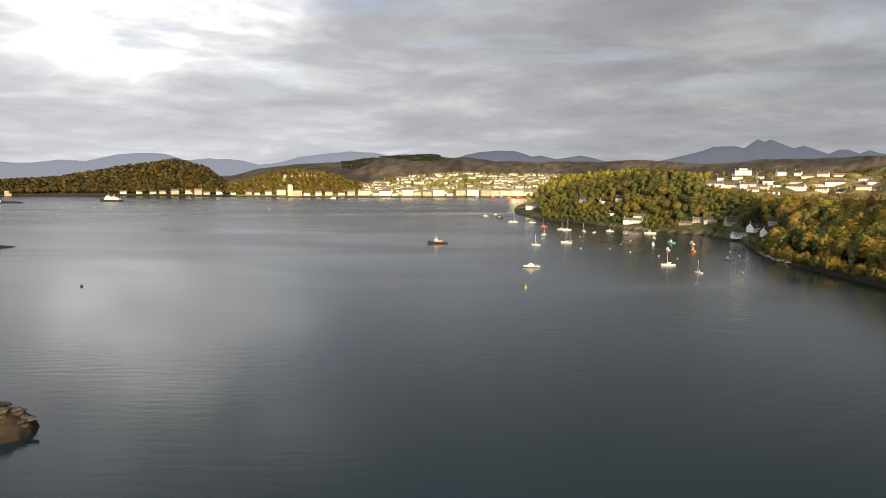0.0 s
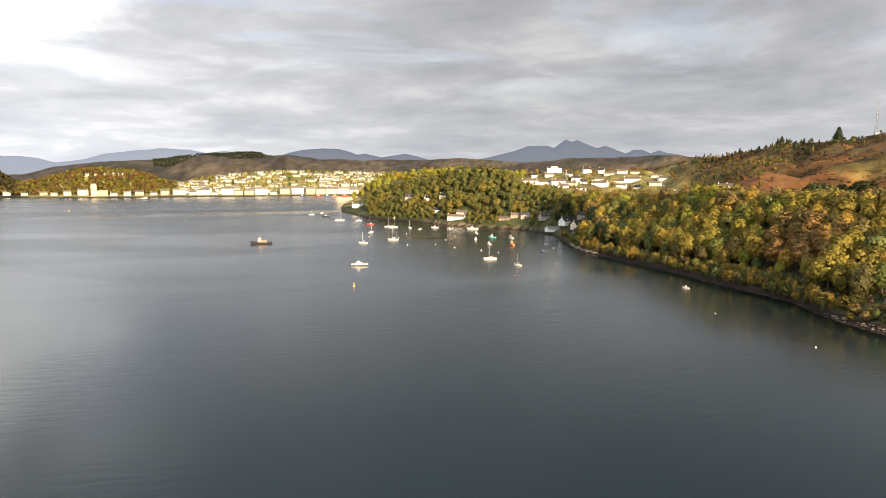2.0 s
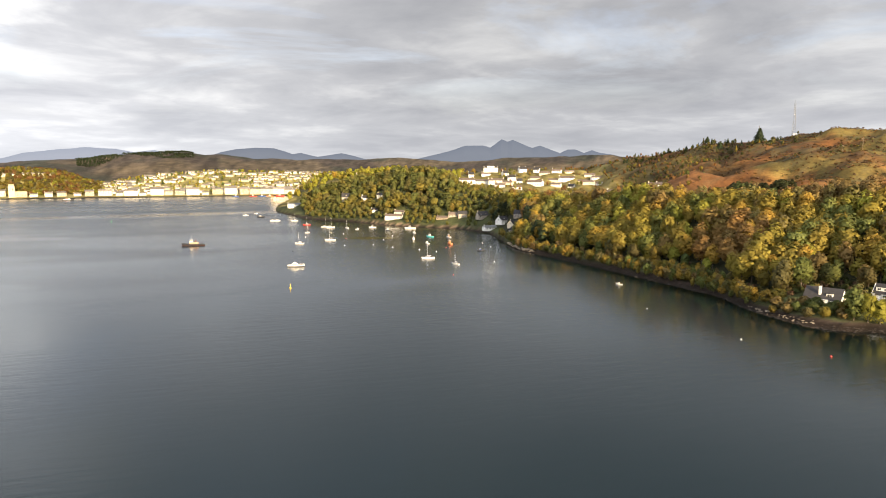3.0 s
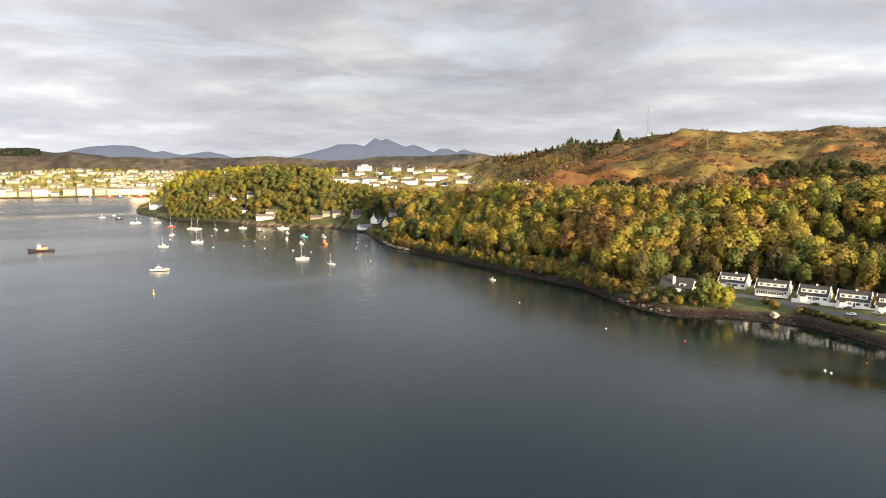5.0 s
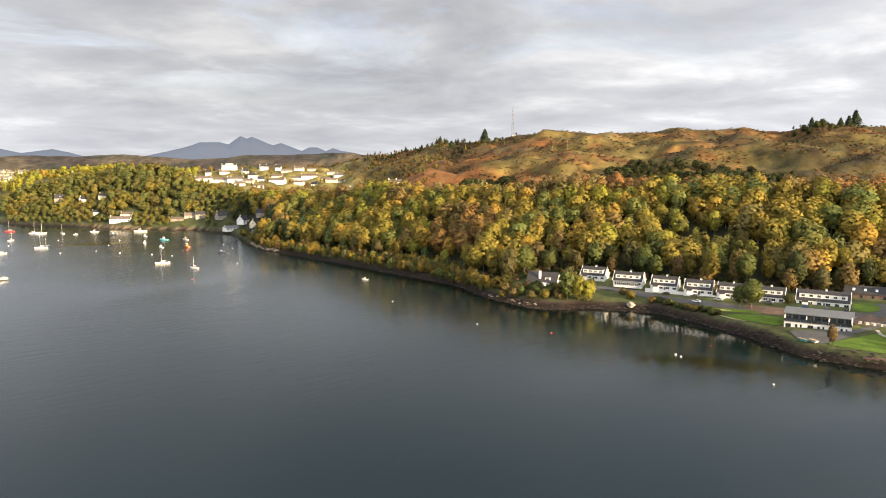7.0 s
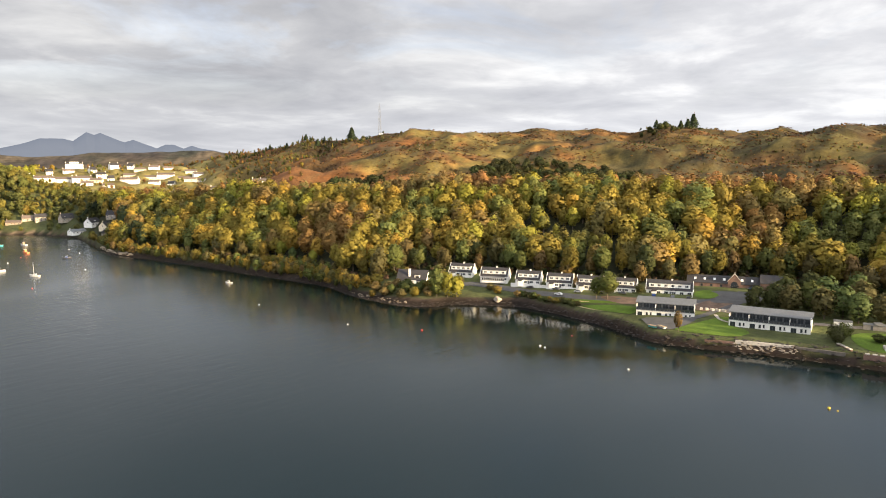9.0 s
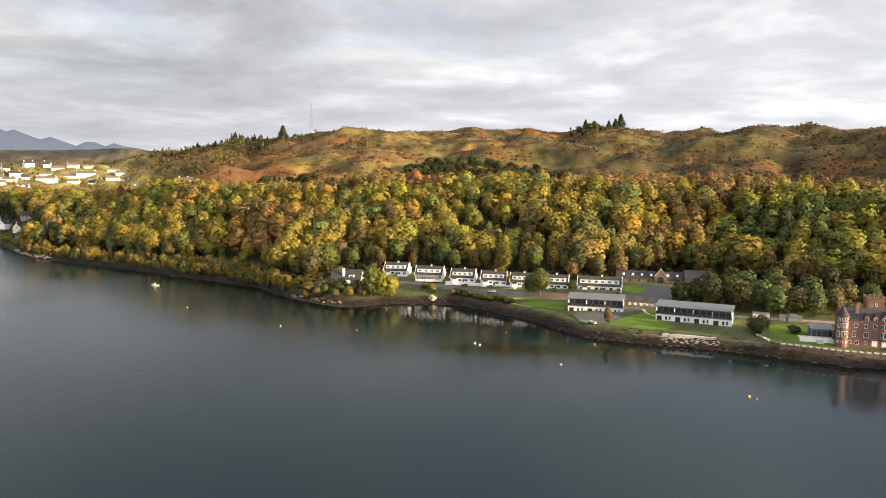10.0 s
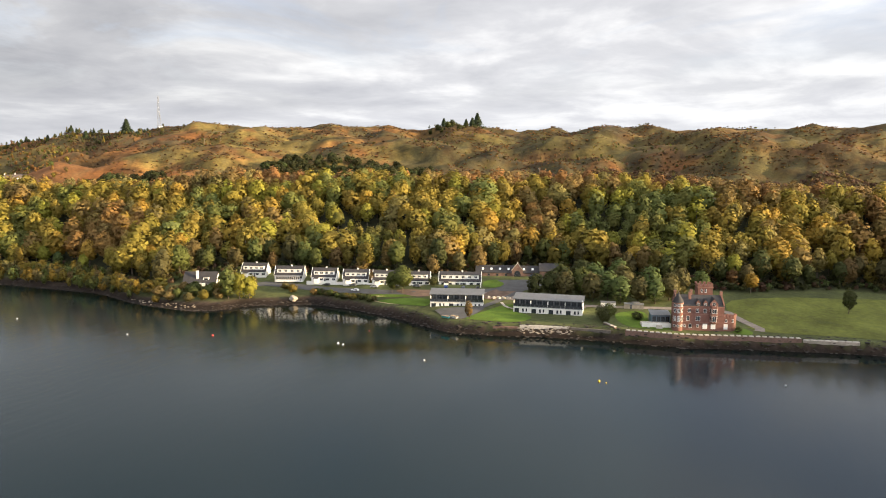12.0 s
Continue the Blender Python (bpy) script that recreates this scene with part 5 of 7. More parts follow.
def dinghy(x, y, turn, mat, label, size=1.0):
    """An open boat drawn up on the slip: hull, gunwale and thwarts."""
    d = thing("dinghy", pose(x, y, level(x, y) + 0.35, 0, 0, turn) @ Matrix.Diagonal((size, size, size, 1)), label, "boat", "dinghies by the slipway")
    ring = [(-2.0, -0.75), (0.6, -0.8), (1.6, -0.5), (2.2, 0.0), (1.6, 0.5), (0.6, 0.8), (-2.0, 0.75)]
    part("hull", solid(bmesh.new(), [(a * 0.85, b * 0.6, 0.0) for a, b in ring], [(a, b, 0.7) for a, b in ring]), mat, d)
    part("gunwale", solid(bmesh.new(), [(a * 1.03, b * 1.06, 0.7) for a, b in ring], [(a * 1.03, b * 1.06, 0.78) for a, b in ring]), TIMBER, d)
    for a in (-1.2, 0.0, 1.0):
        part("thwart", box(a - 0.14, -0.6, 0.785, a + 0.14, 0.6, 0.83), SLEEPER, d)


dinghy(300.3, 122.4, 60, WHITE, "small white dinghy drawn up beside the slipway", 1.15)
dinghy(298.8, 126.2, 75, material("turquoise_paint", (0.10, 0.42, 0.40), 0.5, vary=0.1, scale=1.5), "small turquoise dinghy at the water's edge", 1.15)
for i in range(5):
    sx, sy = 339.4 + 0.7 * i, 118.5 - 2.4 * i
    p = thing("slab_stack", pose(sx, sy, level(sx, sy) + 0.23, 0, 0, 20 + 17 * i), "stack of pale stone slabs in the building yard", "stone slabs", "building stone")
    for j in range(3):
        part("slab", box(-1.3 + 0.1 * j, -0.7, 0.3 * j, 1.2 - 0.05 * j, 0.7 - 0.08 * j, 0.3 * j + 0.27), PALE_STONE, p)
HG = np.random.default_rng(61)
for i in range(46):
    u, w = i / 45, HG.random()
    bx, by = 331 - 7.5 * u - 3.5 * w + 1.0 * math.sin(i), 216 - 40 * u
    k = ("olive", "dull", "green", "dark")[int(HG.integers(0, 4))]
    tree(bx, by, HG.uniform(1.5, 3.3), k, "bush", f"{KIND_WORDS[k]} scrub bush on the bank below the lane", "bush", "scrub bushes below the lane", 1.3, name="bush", n=400, leaf=0.075)

RG = np.random.default_rng(23)
LEDGE = material("bare_ledge_rock", (0.27, 0.22, 0.16), 0.9, vary=0.3, scale=0.6, bump=0.08, bump_scale=2, island=0.3)
part("boulder", boulder_mesh(RG, 2.1, 3), STONE, None, m=pose(316.5, 222.5, 2.6))
tagged(bpy.data.objects["boulder"], "large pale boulder on the tide line", "boulder")


def rocks(name, label, places, sizes, mat):
    """Loose angular stones in one sheet."""
    base = []
    for i in range(6):
        bm = boulder_mesh(RG, 1.0, 1)
        bm.verts.ensure_lookup_table()
        base.append((np.array([v.co for v in bm.verts]), np.array([[v.index for v in f.verts] for f in bm.faces])))
        bm.free()
    vs, fs, off = [], [], 0
    zs = np.maximum(height(places[:, 0], places[:, 1]), -0.3)
    for (x, y), s, z in zip(places, sizes, zs):
        v, f = base[RG.integers(0, 6)]
        a = RG.random() * 6.283
        m = np.array(((math.cos(a), -math.sin(a), 0), (math.sin(a), math.cos(a), 0), (0, 0, 0.38))) * s
        m[0] *= RG.uniform(0.8, 1.5)
        vs.append(v @ m.T + (x, y, z))
        fs.append(f + off)
        off += len(v)
    me = bpy.data.meshes.new(name)
    me.from_pydata(np.concatenate(vs).tolist(), [], np.concatenate(fs).tolist())
    me.materials.append(mat)
    return tagged(new(name, me), label, "rocks", kind="stuff")


az = RG.uniform(24, 106, 2600)
rr = f_shore(az) + RG.normal(1.5, 3.0, len(az))
rocks("shore_rocks", "dark weedy rocks and stones along the tide line", np.stack([rr * np.sin(np.radians(az)), rr * np.cos(np.radians(az))], 1), 0.3 + 0.9 * RG.random(len(az)) ** 4, ROCK)
az = np.concatenate([RG.uniform(43.0, 48, 40), RG.uniform(24.5, 26.6, 60)])
rr = f_shore(az) + RG.normal(5, 1.5, len(az))
rocks("pale_rocks", "pale grey rock slabs on the point", np.stack([rr * np.sin(np.radians(az)), rr * np.cos(np.radians(az))], 1), RG.uniform(0.5, 1.1, len(az)) * np.where(az < 30, 2.0, 0.8), LEDGE)
az = RG.uniform(73.0, 77.4, 90)
rr = f_shore(az) + RG.uniform(1.2, 2.4, len(az))
rocks("rubble_stones", "tumbled pale rubble stones against the terrace wall", np.stack([rr * np.sin(np.radians(az)), rr * np.cos(np.radians(az))], 1), RG.uniform(0.3, 0.85, len(az)), STONE)
CRAG = material("lichened_crag", (0.055, 0.042, 0.028), 0.9, vary=0.4, scale=0.7, bump=0.12, bump_scale=1.6, island=0.5)
az, rr = RG.uniform(-180, 180, 90), RG.uniform(0.3, 0.95, 90)
rocks("islet_rocks", "cracked brown rock ledges of the islet", np.stack([-151 + 28 * rr * np.cos(np.radians(az)), 197 + 16 * rr * np.sin(np.radians(az))], 1), RG.uniform(0.8, 3.0, 90), CRAG)
tree(-139, 199, 4.5, "brown", "bush", "brown heather bush on the rock islet", "bush", width=1.2, name="bush", n=500, leaf=0.05)
tree(-150, 200, 3.5, "dull", "bush", "dull thorn bush on the rock islet", "bush", width=1.5, name="bush", n=500, leaf=0.05)

# ---- the white houses, the long houses and the stable range ----
def shore_house(m, w, label, conservatory=False, bays=4):
    """A one-and-a-half-storey white house with a long flat-roofed dormer across its slate roof."""
    d, eave, ridge = 9.5, 3.1, 7.6
    h = thing("dormer_house", m, label, "house", "white houses along the lane")
    part("wall", profile_x([(0, -2.5), (d, -2.5), (d, eave), (d / 2, ridge - 0.02), (0, eave)], 0, w), WHITE, h)
    gable_roof(h, w, d, eave, ridge, SLATE, over=0.25)
    for x in (-0.38, w + 0.08):
        part("skew", profile_x([(-0.4, eave - 0.35), (d / 2, ridge + 0.06), (d + 0.4, eave - 0.35), (d + 0.4, eave - 0.1), (d / 2, ridge + 0.32), (-0.4, eave - 0.1)], x, x + 0.3), WHITE, h, "white gable skew")
    dm = part("dormer", box(1.2, 1.0, eave + 0.5, w - 1.2, 4.2, eave + 3.3), WHITE, h, "long white dormer")
    part("dormer_roof", box(0.9, 0.6, eave + 3.3, w - 0.9, 4.6, eave + 3.5), SLATE, dm)
    for i in range(bays):
        window(h, 1.2 + (w - 2.4) * (i + 0.5) / bays, eave + 2.15, 1.7, 1.15, y=1.0)
    for i in range(bays):
        cx = w * (i + 0.5) / bays
        if i == bays // 2:
            part("door", shared("house_door", lambda: mesh_of("door", box(-0.5, -0.07, 0, 0.5, 0.02, 2.1), DARK_FRAME)), None, h, m=pose(cx - 1.2, 0, 0.15))
        window(h, cx + 0.4, 1.7, 2.0, 1.3)
    for side, wx, yy in ((90, d / 2, -w), (-90, -d / 2, 0.0)):
        window(h, wx, 4.4, 1.3, 1.3, y=yy, turn=side)
    chimney(h, w * 0.55, d / 2, ridge - 0.4, ridge + 0.6, WHITE)
    if conservatory:
        c = part("conservatory", box(1.5, -2.4, -0.6, w - 1.5, 0, 0.7), WHITE, h)
        part("conservatory_roof", profile_x([(-2.6, 2.3), (0, 2.9), (0, 3.0), (-2.6, 2.4)], 1.3, w - 1.3), GREY_METAL, c)
        k = int((w - 3) / 1.1)
        for i in range(k):
            window(h, 1.5 + (w - 3) * (i + 0.5) / k, 1.5, (w - 3) / k * 0.98, 1.6, y=-2.4, mullions=0)
    else:
        p = part("porch", profile_x([(-1.6, -0.8), (0, -0.8), (0, 2.9), (-1.6, 2.3)], w * 0.12, w * 0.12 + 2.4), WHITE, h)
        part("porch_roof", profile_x([(-1.8, 2.3), (0, 2.95), (0, 3.1), (-1.8, 2.45)], w * 0.12 - 0.2, w * 0.12 + 2.6), SLATE, p)
    return h


def facing(xa, ya, xb, yb, z):
    """The pose of a front that runs from its left corner a to its right corner b, as seen from the sea."""
    return pose(xa, ya, z, 0, 0, math.degrees(math.atan2(yb - ya, xb - xa)))


for xa, ya, xb, yb, z, cons, lab in ((333.9, 271, 338.9, 257, 8.6, False, "white dormer house half hidden behind a leafy tree"), (334.3, 247.5, 340.4, 232.1, 8.2, True, "white dormer house with a glazed front conservatory"),
                                     (338.5, 225.2, 343.4, 211.8, 7.9, False, "white dormer house with a slate roof above the lane"), (341.2, 206.2, 346.4, 192.7, 7.9, False, "white dormer house with a sunlit gable"),
                                     (345, 189.4, 349.4, 176.4, 7.9, False, "white dormer house behind a garden tree"), (349.4, 172, 353.9, 158.3, 7.9, False, "white dormer house with a tall gable")):
    shore_house(facing(xa, ya, xb, yb, z), math.hypot(xb - xa, yb - ya), lab, cons)
shore_house(facing(355.6, 153.3, 363.2, 131.3, 7.9), 23.3, "large white pair of dormer houses beside the oval lawn", False, 6)


def cottage():
    w, d, eave, ridge = 18.5, 10.0, 2.3, 7.9
    h = house(facing(309.5, 292.4, 317, 275.4, 5.0), "white cottage with a big slate roof on the point", w, d, eave, ridge, WHITE, SLATE, bays=5, far=False, chimneys=0, name="cottage")
    chimney(h, w * 0.42, d * 0.2, eave + 1, ridge + 0.9, WHITE, 1.3, 0.9)
    dm = part("dormer", box(w * 0.60, 1.2, eave + 0.8, w * 0.60 + 3.4, 4.2, eave + 3.0), WHITE, h)
    part("dormer_roof", box(w * 0.60 - 0.2, 0.9, eave + 3.0, w * 0.60 + 3.6, 4.5, eave + 3.2), SLATE, dm)
    window(h, w * 0.60 + 1.7, eave + 1.95, 2.4, 1.3, y=1.2)
    part("porch", box(w * 0.5, -2, -0.8, w * 0.5 + 3.5, 0, 2.3), WHITE, h)


cottage()


def long_house(m, w, units, label):
    """A modern house in two storeys: white below, a glazed set-back floor above, a low-pitched metal roof."""
    h = thing("long_house", m, label, "house", "long modern houses")
    d = 11.0
    part("ground_storey", box(0, 0, -2.2, w, d, 2.9), WHITE, h)
    part("terrace_slab", box(-0.15, -0.3, 2.9, w + 0.15, 2.59, 3.12), GREY_METAL, h)
    part("upper_storey", box(0.4, 2.6, 3.12, w - 0.4, d, 5.7), DARK_FRAME, h, "dark upper storey")
    part("end_wall", box(w - 0.39, 1.2, 3.12, w, d, 6.2), WHITE, h)
    part("roof", profile_x([(1.2, 5.75), (d + 0.3, 6.75), (d + 0.3, 7.0), (1.2, 6.0)], -0.5, w + 0.5), GREY_METAL, h, "ribbed grey metal roof")
    for i in range(int(w / 2.2)):
        part("roof_seam", shared(("seam", d), lambda: mesh_of("roof_seam", profile_x([(1.2, 6.0), (d + 0.3, 7.0), (d + 0.3, 7.07), (1.2, 6.07)], -0.04, 0.04), GREY_METAL)), None, h, m=pose(0.6 + i * 2.2, 0, 0))
    n = units * 3
    for i in range(n):
        cx = w * (i + 0.5) / n
        window(h, cx, 4.45, w / n * 0.82, 2.1, y=2.6, dark=True, mullions=1)
        if i % 3 == 2:
            window(h, cx - 0.5, 1.6, 0.7, 1.2, mullions=0, dark=True)
        elif i % 3 == 0:
            window(h, cx + 0.3, 1.25, 2.2, 1.9, dark=True)
        else:
            window(h, cx + 0.6, 1.5, 0.9, 1.3, mullions=0, dark=True)
    for i in range(units + 1):
        x = min(max(w * i / units, 0.15), w - 0.15)
        part("divider", box(x - 0.12, -0.2, 3.12, x + 0.12, 2.6, 5.2), WHITE, h)
    for i in range(units * 4):
        x = w * (i + 0.5) / (units * 4)
        part("balustrade_pane", shared(("bal", w, units), lambda: mesh_of("balustrade_pane", box(-w / units / 8 + 0.05, -0.26, 3.14, w / units / 8 - 0.05, -0.2, 4.2), GLASS)), None, h, m=pose(x, 0, 0))
    part("deck", box(0.5, -4.2, -1.8, w - 0.5, -0.01, -0.25), PALE_STONE, h, "pale stone terrace")
    return h


long_house(facing(316.9, 141.8, 325, 116.6, 4.2) @ Matrix.Diagonal((1, 1, 1.18, 1)), 26.4, 3, "modern white long house with a glazed upper floor by the slipway")
long_house(facing(320.9, 99.9, 325.4, 67.6, 4.7) @ Matrix.Diagonal((1, 1, 1.16, 1)), 32.6, 4, "modern white long house above a rubble terrace wall")


def stables():
    m = facing(384.4, 141.8, 395.6, 107, 9.6)
    w, d, eave, ridge = 36.5, 8.0, 3.0, 6.4
    h = thing("stable_range", m, "long brown stone stable range with an arched gateway", "stable")
    part("wall", profile_x([(0, -1.5), (d, -1.5), (d, eave), (d / 2, ridge - 0.02), (0, eave)], 0, w), BROWN_STONE, h)
    gable_roof(h, w, d, eave, ridge, SLATE)
    for x in (4, 9, 14, 19, 28, 33):
        part("skylight", shared("skylight", lambda: mesh_of("skylight", profile_x([(1.2, 4.25), (2.4, 5.25), (2.35, 5.35), (1.15, 4.35)], -0.6, 0.6), FRAME)), None, h, m=pose(x, 0, 0))
    gx = w * 0.66
    g = part("gateway", profile_y([(gx - 3.2, -1), (gx + 3.2, -1), (gx + 3.2, 4.4), (gx, 8.2), (gx - 3.2, 4.4)], -0.8, d / 2), BROWN_STONE, h, "gabled stone gateway")
    arch = [(gx - 1.7, 0.0), (gx + 1.7, 0.0)] + [(gx + 1.7 * math.cos(a), 2.6 + 1.7 * math.sin(a)) for a in np.linspace(0, math.pi, 9)]
    part("arch_door", profile_y(arch, -0.86, -0.7), GLASS, g, "dark arched opening")
    for s in (-1, 1):
        part("gate_skew", solid(bmesh.new(), [(gx + s * 3.5, -1.0, 4.1), (gx, -1.0, 8.4), (gx, -1.0, 8.8), (gx + s * 3.5, -1.0, 4.5)], [(gx + s * 3.5, -0.4, 4.1), (gx, -0.4, 8.4), (gx, -0.4, 8.8), (gx + s * 3.5, -0.4, 4.5)]), PALE_STONE, g)
    part("finial", drum(gx, -0.7, 8.6, 9.6, 0.25, 0.1, 8), PALE_STONE, g)
    for i in range(7):
        x = 2.5 + i * 5
        if abs(x - gx) > 4:
            window(h, x, 1.6, 1.2, 1.3, dark=True)
    e = part("end_block", profile_x([(-1.5, -1.5), (d, -1.5), (d, 4.4), (d / 2 - 0.7, 8.0), (-1.5, 4.4)], w + 0.5, w + 11), BROWN_STONE, h)
    gable_roof(e, 10.5, 9.5, 4.4, 8.05, SLATE, x0=w + 0.5, y0=-1.5)


stables()


# ---- the red castle ----
def castle():
    m = facing(316.6, 25.2, 322.3, 3.3, 5.6) @ Matrix.Diagonal((0.90, 0.90, 0.83, 1))
    c = thing("castle", m, "red sandstone baronial mansion with turret, tower and slate roofs", "castle")
    W, D, E, R = 22.0, 13.0, 12.2, 16.6
    part("wall", profile_x([(0, -2), (D, -2), (D, E), (D / 2, R - 0.02), (0, E)], 0, W), SANDSTONE, c)
    gable_roof(c, W, D, E, R, SLATE, over=0.2)
    for x in (-0.1, W - 0.5):
        sk = part("crow_step", box(x, 0.3, E, x + 0.6, 0.31, E + 0.01), SANDSTONE_TRIM, c)
        for i in range(7):
            for y0 in (i * D / 14, D - (i + 1) * D / 14):
                part("step_stone", box(x, y0, E + i * (R - E) / 7, x + 0.6, y0 + D / 14, E + (i + 1) * (R - E) / 7 + 0.5), SANDSTONE_TRIM, sk)
    for z in (3.4, 7.6, 11.6):
        part("string_course", box(-0.06, -0.14, z, W + 0.06, -0.001, z + 0.25), SANDSTONE_TRIM, c)
    # corner turret
    t = part("turret", drum(0.6, 0.4, -2, 13.6, 2.45, 2.45, 20), SANDSTONE, c, "round corner turret", smooth=False)
    part("turret_band", drum(0.6, 0.4, 13.2, 13.8, 2.7, 2.7, 20), SANDSTONE_TRIM, t)
    part("turret_roof", drum(0.6, 0.4, 13.8, 19.2, 2.75, 0.05, 20), SLATE, t, "conical slate roof")
    part("turret_finial", drum(0.6, 0.4, 19.0, 20.2, 0.1, 0.05, 8), STEEL, t)
    for zc, hh in ((1.6, 1.2), (5.4, 2.9), (9.6, 2.2), (12.5, 1.5)):
        for a in (-42, 0, 42):
            m2 = pose(0.6, 0.4, 0, 0, 0, a) @ pose(0, -2.46, zc)
            ob = part("window", shared(("tw", hh), lambda: mesh_of("window", box(-0.62, -0.08, -hh / 2, 0.62, 0.06, hh / 2), FRAME)), None, c, m=m2)
            for s in (-0.29, 0.29):
                part("pane", shared(("twp", hh), lambda: mesh_of("pane", box(-0.19, -0.11, -hh / 2 + 0.12, 0.19, 0.0, hh / 2 - 0.12), GLASS)), None, ob, m=pose(s, 0, 0))
    # front windows, row by row
    for x, z, w, h in ((5.4, 5.5, 1.3, 2.4), (10.0, 5.5, 2.0, 2.4), (5.9, 9.6, 1.4, 1.9), (9.6, 9.6, 1.3, 1.9), (13.2, 9.6, 1.4, 2.0), (4.0, 1.5, 1.0, 1.4), (6.6, 1.5, 1.5, 1.9), (10, 1.6, 1.1, 1.4)):
        window(c, x, z, w, h)
        part("window_surround", box(x - w / 2 - 0.25, -0.05, z + h / 2 + 0.02, x + w / 2 + 0.25, -0.001, z + h / 2 + 0.32), SANDSTONE_TRIM, c)
    for x in (9.9, 13.2):
        dm = part("dormer", profile_y([(x - 0.95, E - 0.5), (x + 0.95, E - 0.5), (x + 0.95, E + 1.7), (x, E + 3.0), (x - 0.95, E + 1.7)], 0.0, 3.6), SANDSTONE, c)
        window(c, x, E + 0.75, 1.1, 1.6, y=0.0)
        for s in (-1, 1):
            part("dormer_roof", solid(bmesh.new(), [(x + s * 1.1, 0.1, E + 1.55), (x, 0.1, E + 3.1), (x, 0.1, E + 3.25), (x + s * 1.1, 0.1, E + 1.7)], [(x + s * 1.1, 4, E + 1.55), (x, 4, E + 3.1), (x, 4, E + 3.25), (x + s * 1.1, 4, E + 1.7)]), SLATE, dm)
    # oriel bay
    bx = 17.2
    o = part("oriel", solid(bmesh.new(), [(bx - 1.9, 0.5, 3.6), (bx - 1.1, -1.5, 3.6), (bx + 1.1, -1.5, 3.6), (bx + 1.9, 0.5, 3.6)], [(bx - 1.9, 0.5, 12.4), (bx - 1.1, -1.5, 12.4), (bx + 1.1, -1.5, 12.4), (bx + 1.9, 0.5, 12.4)]), SANDSTONE, c, "canted oriel bay")
    part("oriel_corbel", solid(bmesh.new(), [(bx - 0.9, 0.3, 2.6), (bx - 0.5, -0.3, 2.6), (bx + 0.5, -0.3, 2.6), (bx + 0.9, 0.3, 2.6)], [(bx - 1.9, 0.4, 3.6), (bx - 1.1, -1.5, 3.6), (bx + 1.1, -1.5, 3.6), (bx + 1.9, 0.4, 3.6)]), SANDSTONE_TRIM, o)
    part("oriel_band", box(bx - 1.5, -1.62, 7.5, bx + 1.5, 0.2, 7.8), SANDSTONE_TRIM, o)
    for z, h in ((5.7, 2.8), (9.8, 2.2)):
        window(c, bx, z, 1.9, h, y=-1.5)
        for s in (-1, 1):
            ob = part("window", shared(("ow", h), lambda: mesh_of("window", box(-0.6, -0.07, -h / 2, 0.6, 0.05, h / 2), FRAME)), None, c, m=pose(bx + s * 1.5, -0.5, z, 0, 0, s * 68))
            part("pane", shared(("owp", h), lambda: mesh_of("pane", box(-0.42, -0.1, -h / 2 + 0.15, 0.42, 0.0, h / 2 - 0.15), GLASS)), None, ob)
    g = part("bay_gable", profile_y([(bx - 1.9, 12.2), (bx + 1.9, 12.2), (bx + 1.9, 13.4), (bx, 15.9), (bx - 1.9, 13.4)], -0.02, 5), SANDSTONE, c)
    for s in (-1, 1):
        part("gable_roof", solid(bmesh.new(), [(bx + s * 2.1, 0.0, 13.3), (bx, 0.0, 16.0), (bx, 0.0, 16.2), (bx + s * 2.1, 0.0, 13.5)], [(bx + s * 2.1, 5.6, 13.3), (bx, 5.6, 16.0), (bx, 5.6, 16.2), (bx + s * 2.1, 5.6, 13.5)]), SLATE, g)
    window(c, bx, 13.2, 1.5, 1.7, y=-0.02)
    for x in (13.4, 17.2, 22.9):
        part("door", shared("castle_door", lambda: mesh_of("door", box(-1.05, -0.1, 0, 1.05, 0.02, 2.7), FRAME)), None, c, "white double door", m=pose(x, 0 if x < 22 else 0.5, 0.1))
    # square tower behind
    tw = part("tower", box(11.5, 9.5, -1, 18.5, 16.0, 21.0), SANDSTONE, c, "square battlemented tower")
    part("tower_band", box(11.2, 9.2, 20.0, 18.8, 16.3, 20.5), SANDSTONE_TRIM, tw)
    for i in range(4):
        for y in (9.2, 15.7):
            part("merlon", box(11.2 + i * 2.0, y, 21.0, 12.4 + i * 2.0, y + 0.6, 22.1), SANDSTONE, tw)
    for i in range(3):
        for x in (11.2, 18.2):
            part("merlon", box(x, 10.6 + i * 1.8, 21.0, x + 0.6, 11.7 + i * 1.8, 22.1), SANDSTONE, tw)
    for x in (13.4, 15.2):
        window(c, x, 18.4, 0.9, 1.8, y=9.5)
    # low wing with a curved end
    wing = part("wing", box(22.001, 0.6, -2, 25.8, 8, 6.4), SANDSTONE, c, "low battlemented wing")
    part("wing_bow", drum(26.2, 3.2, -2, 7.0, 2.2, 2.2, 16), SANDSTONE, wing)
    for i in range(3):
        part("wing_merlon", box(22.2 + i * 1.4, 0.5, 6.4, 23.0 + i * 1.4, 1.0, 7.2), SANDSTONE_TRIM, wing)
    for i in range(9):
        a = radians(-170 + i * 25)
        part("wing_merlon", shared("wm", lambda: mesh_of("wing_merlon", box(-0.3, -0.2, 0, 0.3, 0.2, 0.8), SANDSTONE_TRIM)), None, wing, m=pose(26.2 + 2.1 * math.cos(a), 3.2 + 2.1 * math.sin(a), 7.0, 0, 0, math.degrees(a) + 90))
    window(c, 23.2, 4.6, 1.0, 1.6, y=0.6)
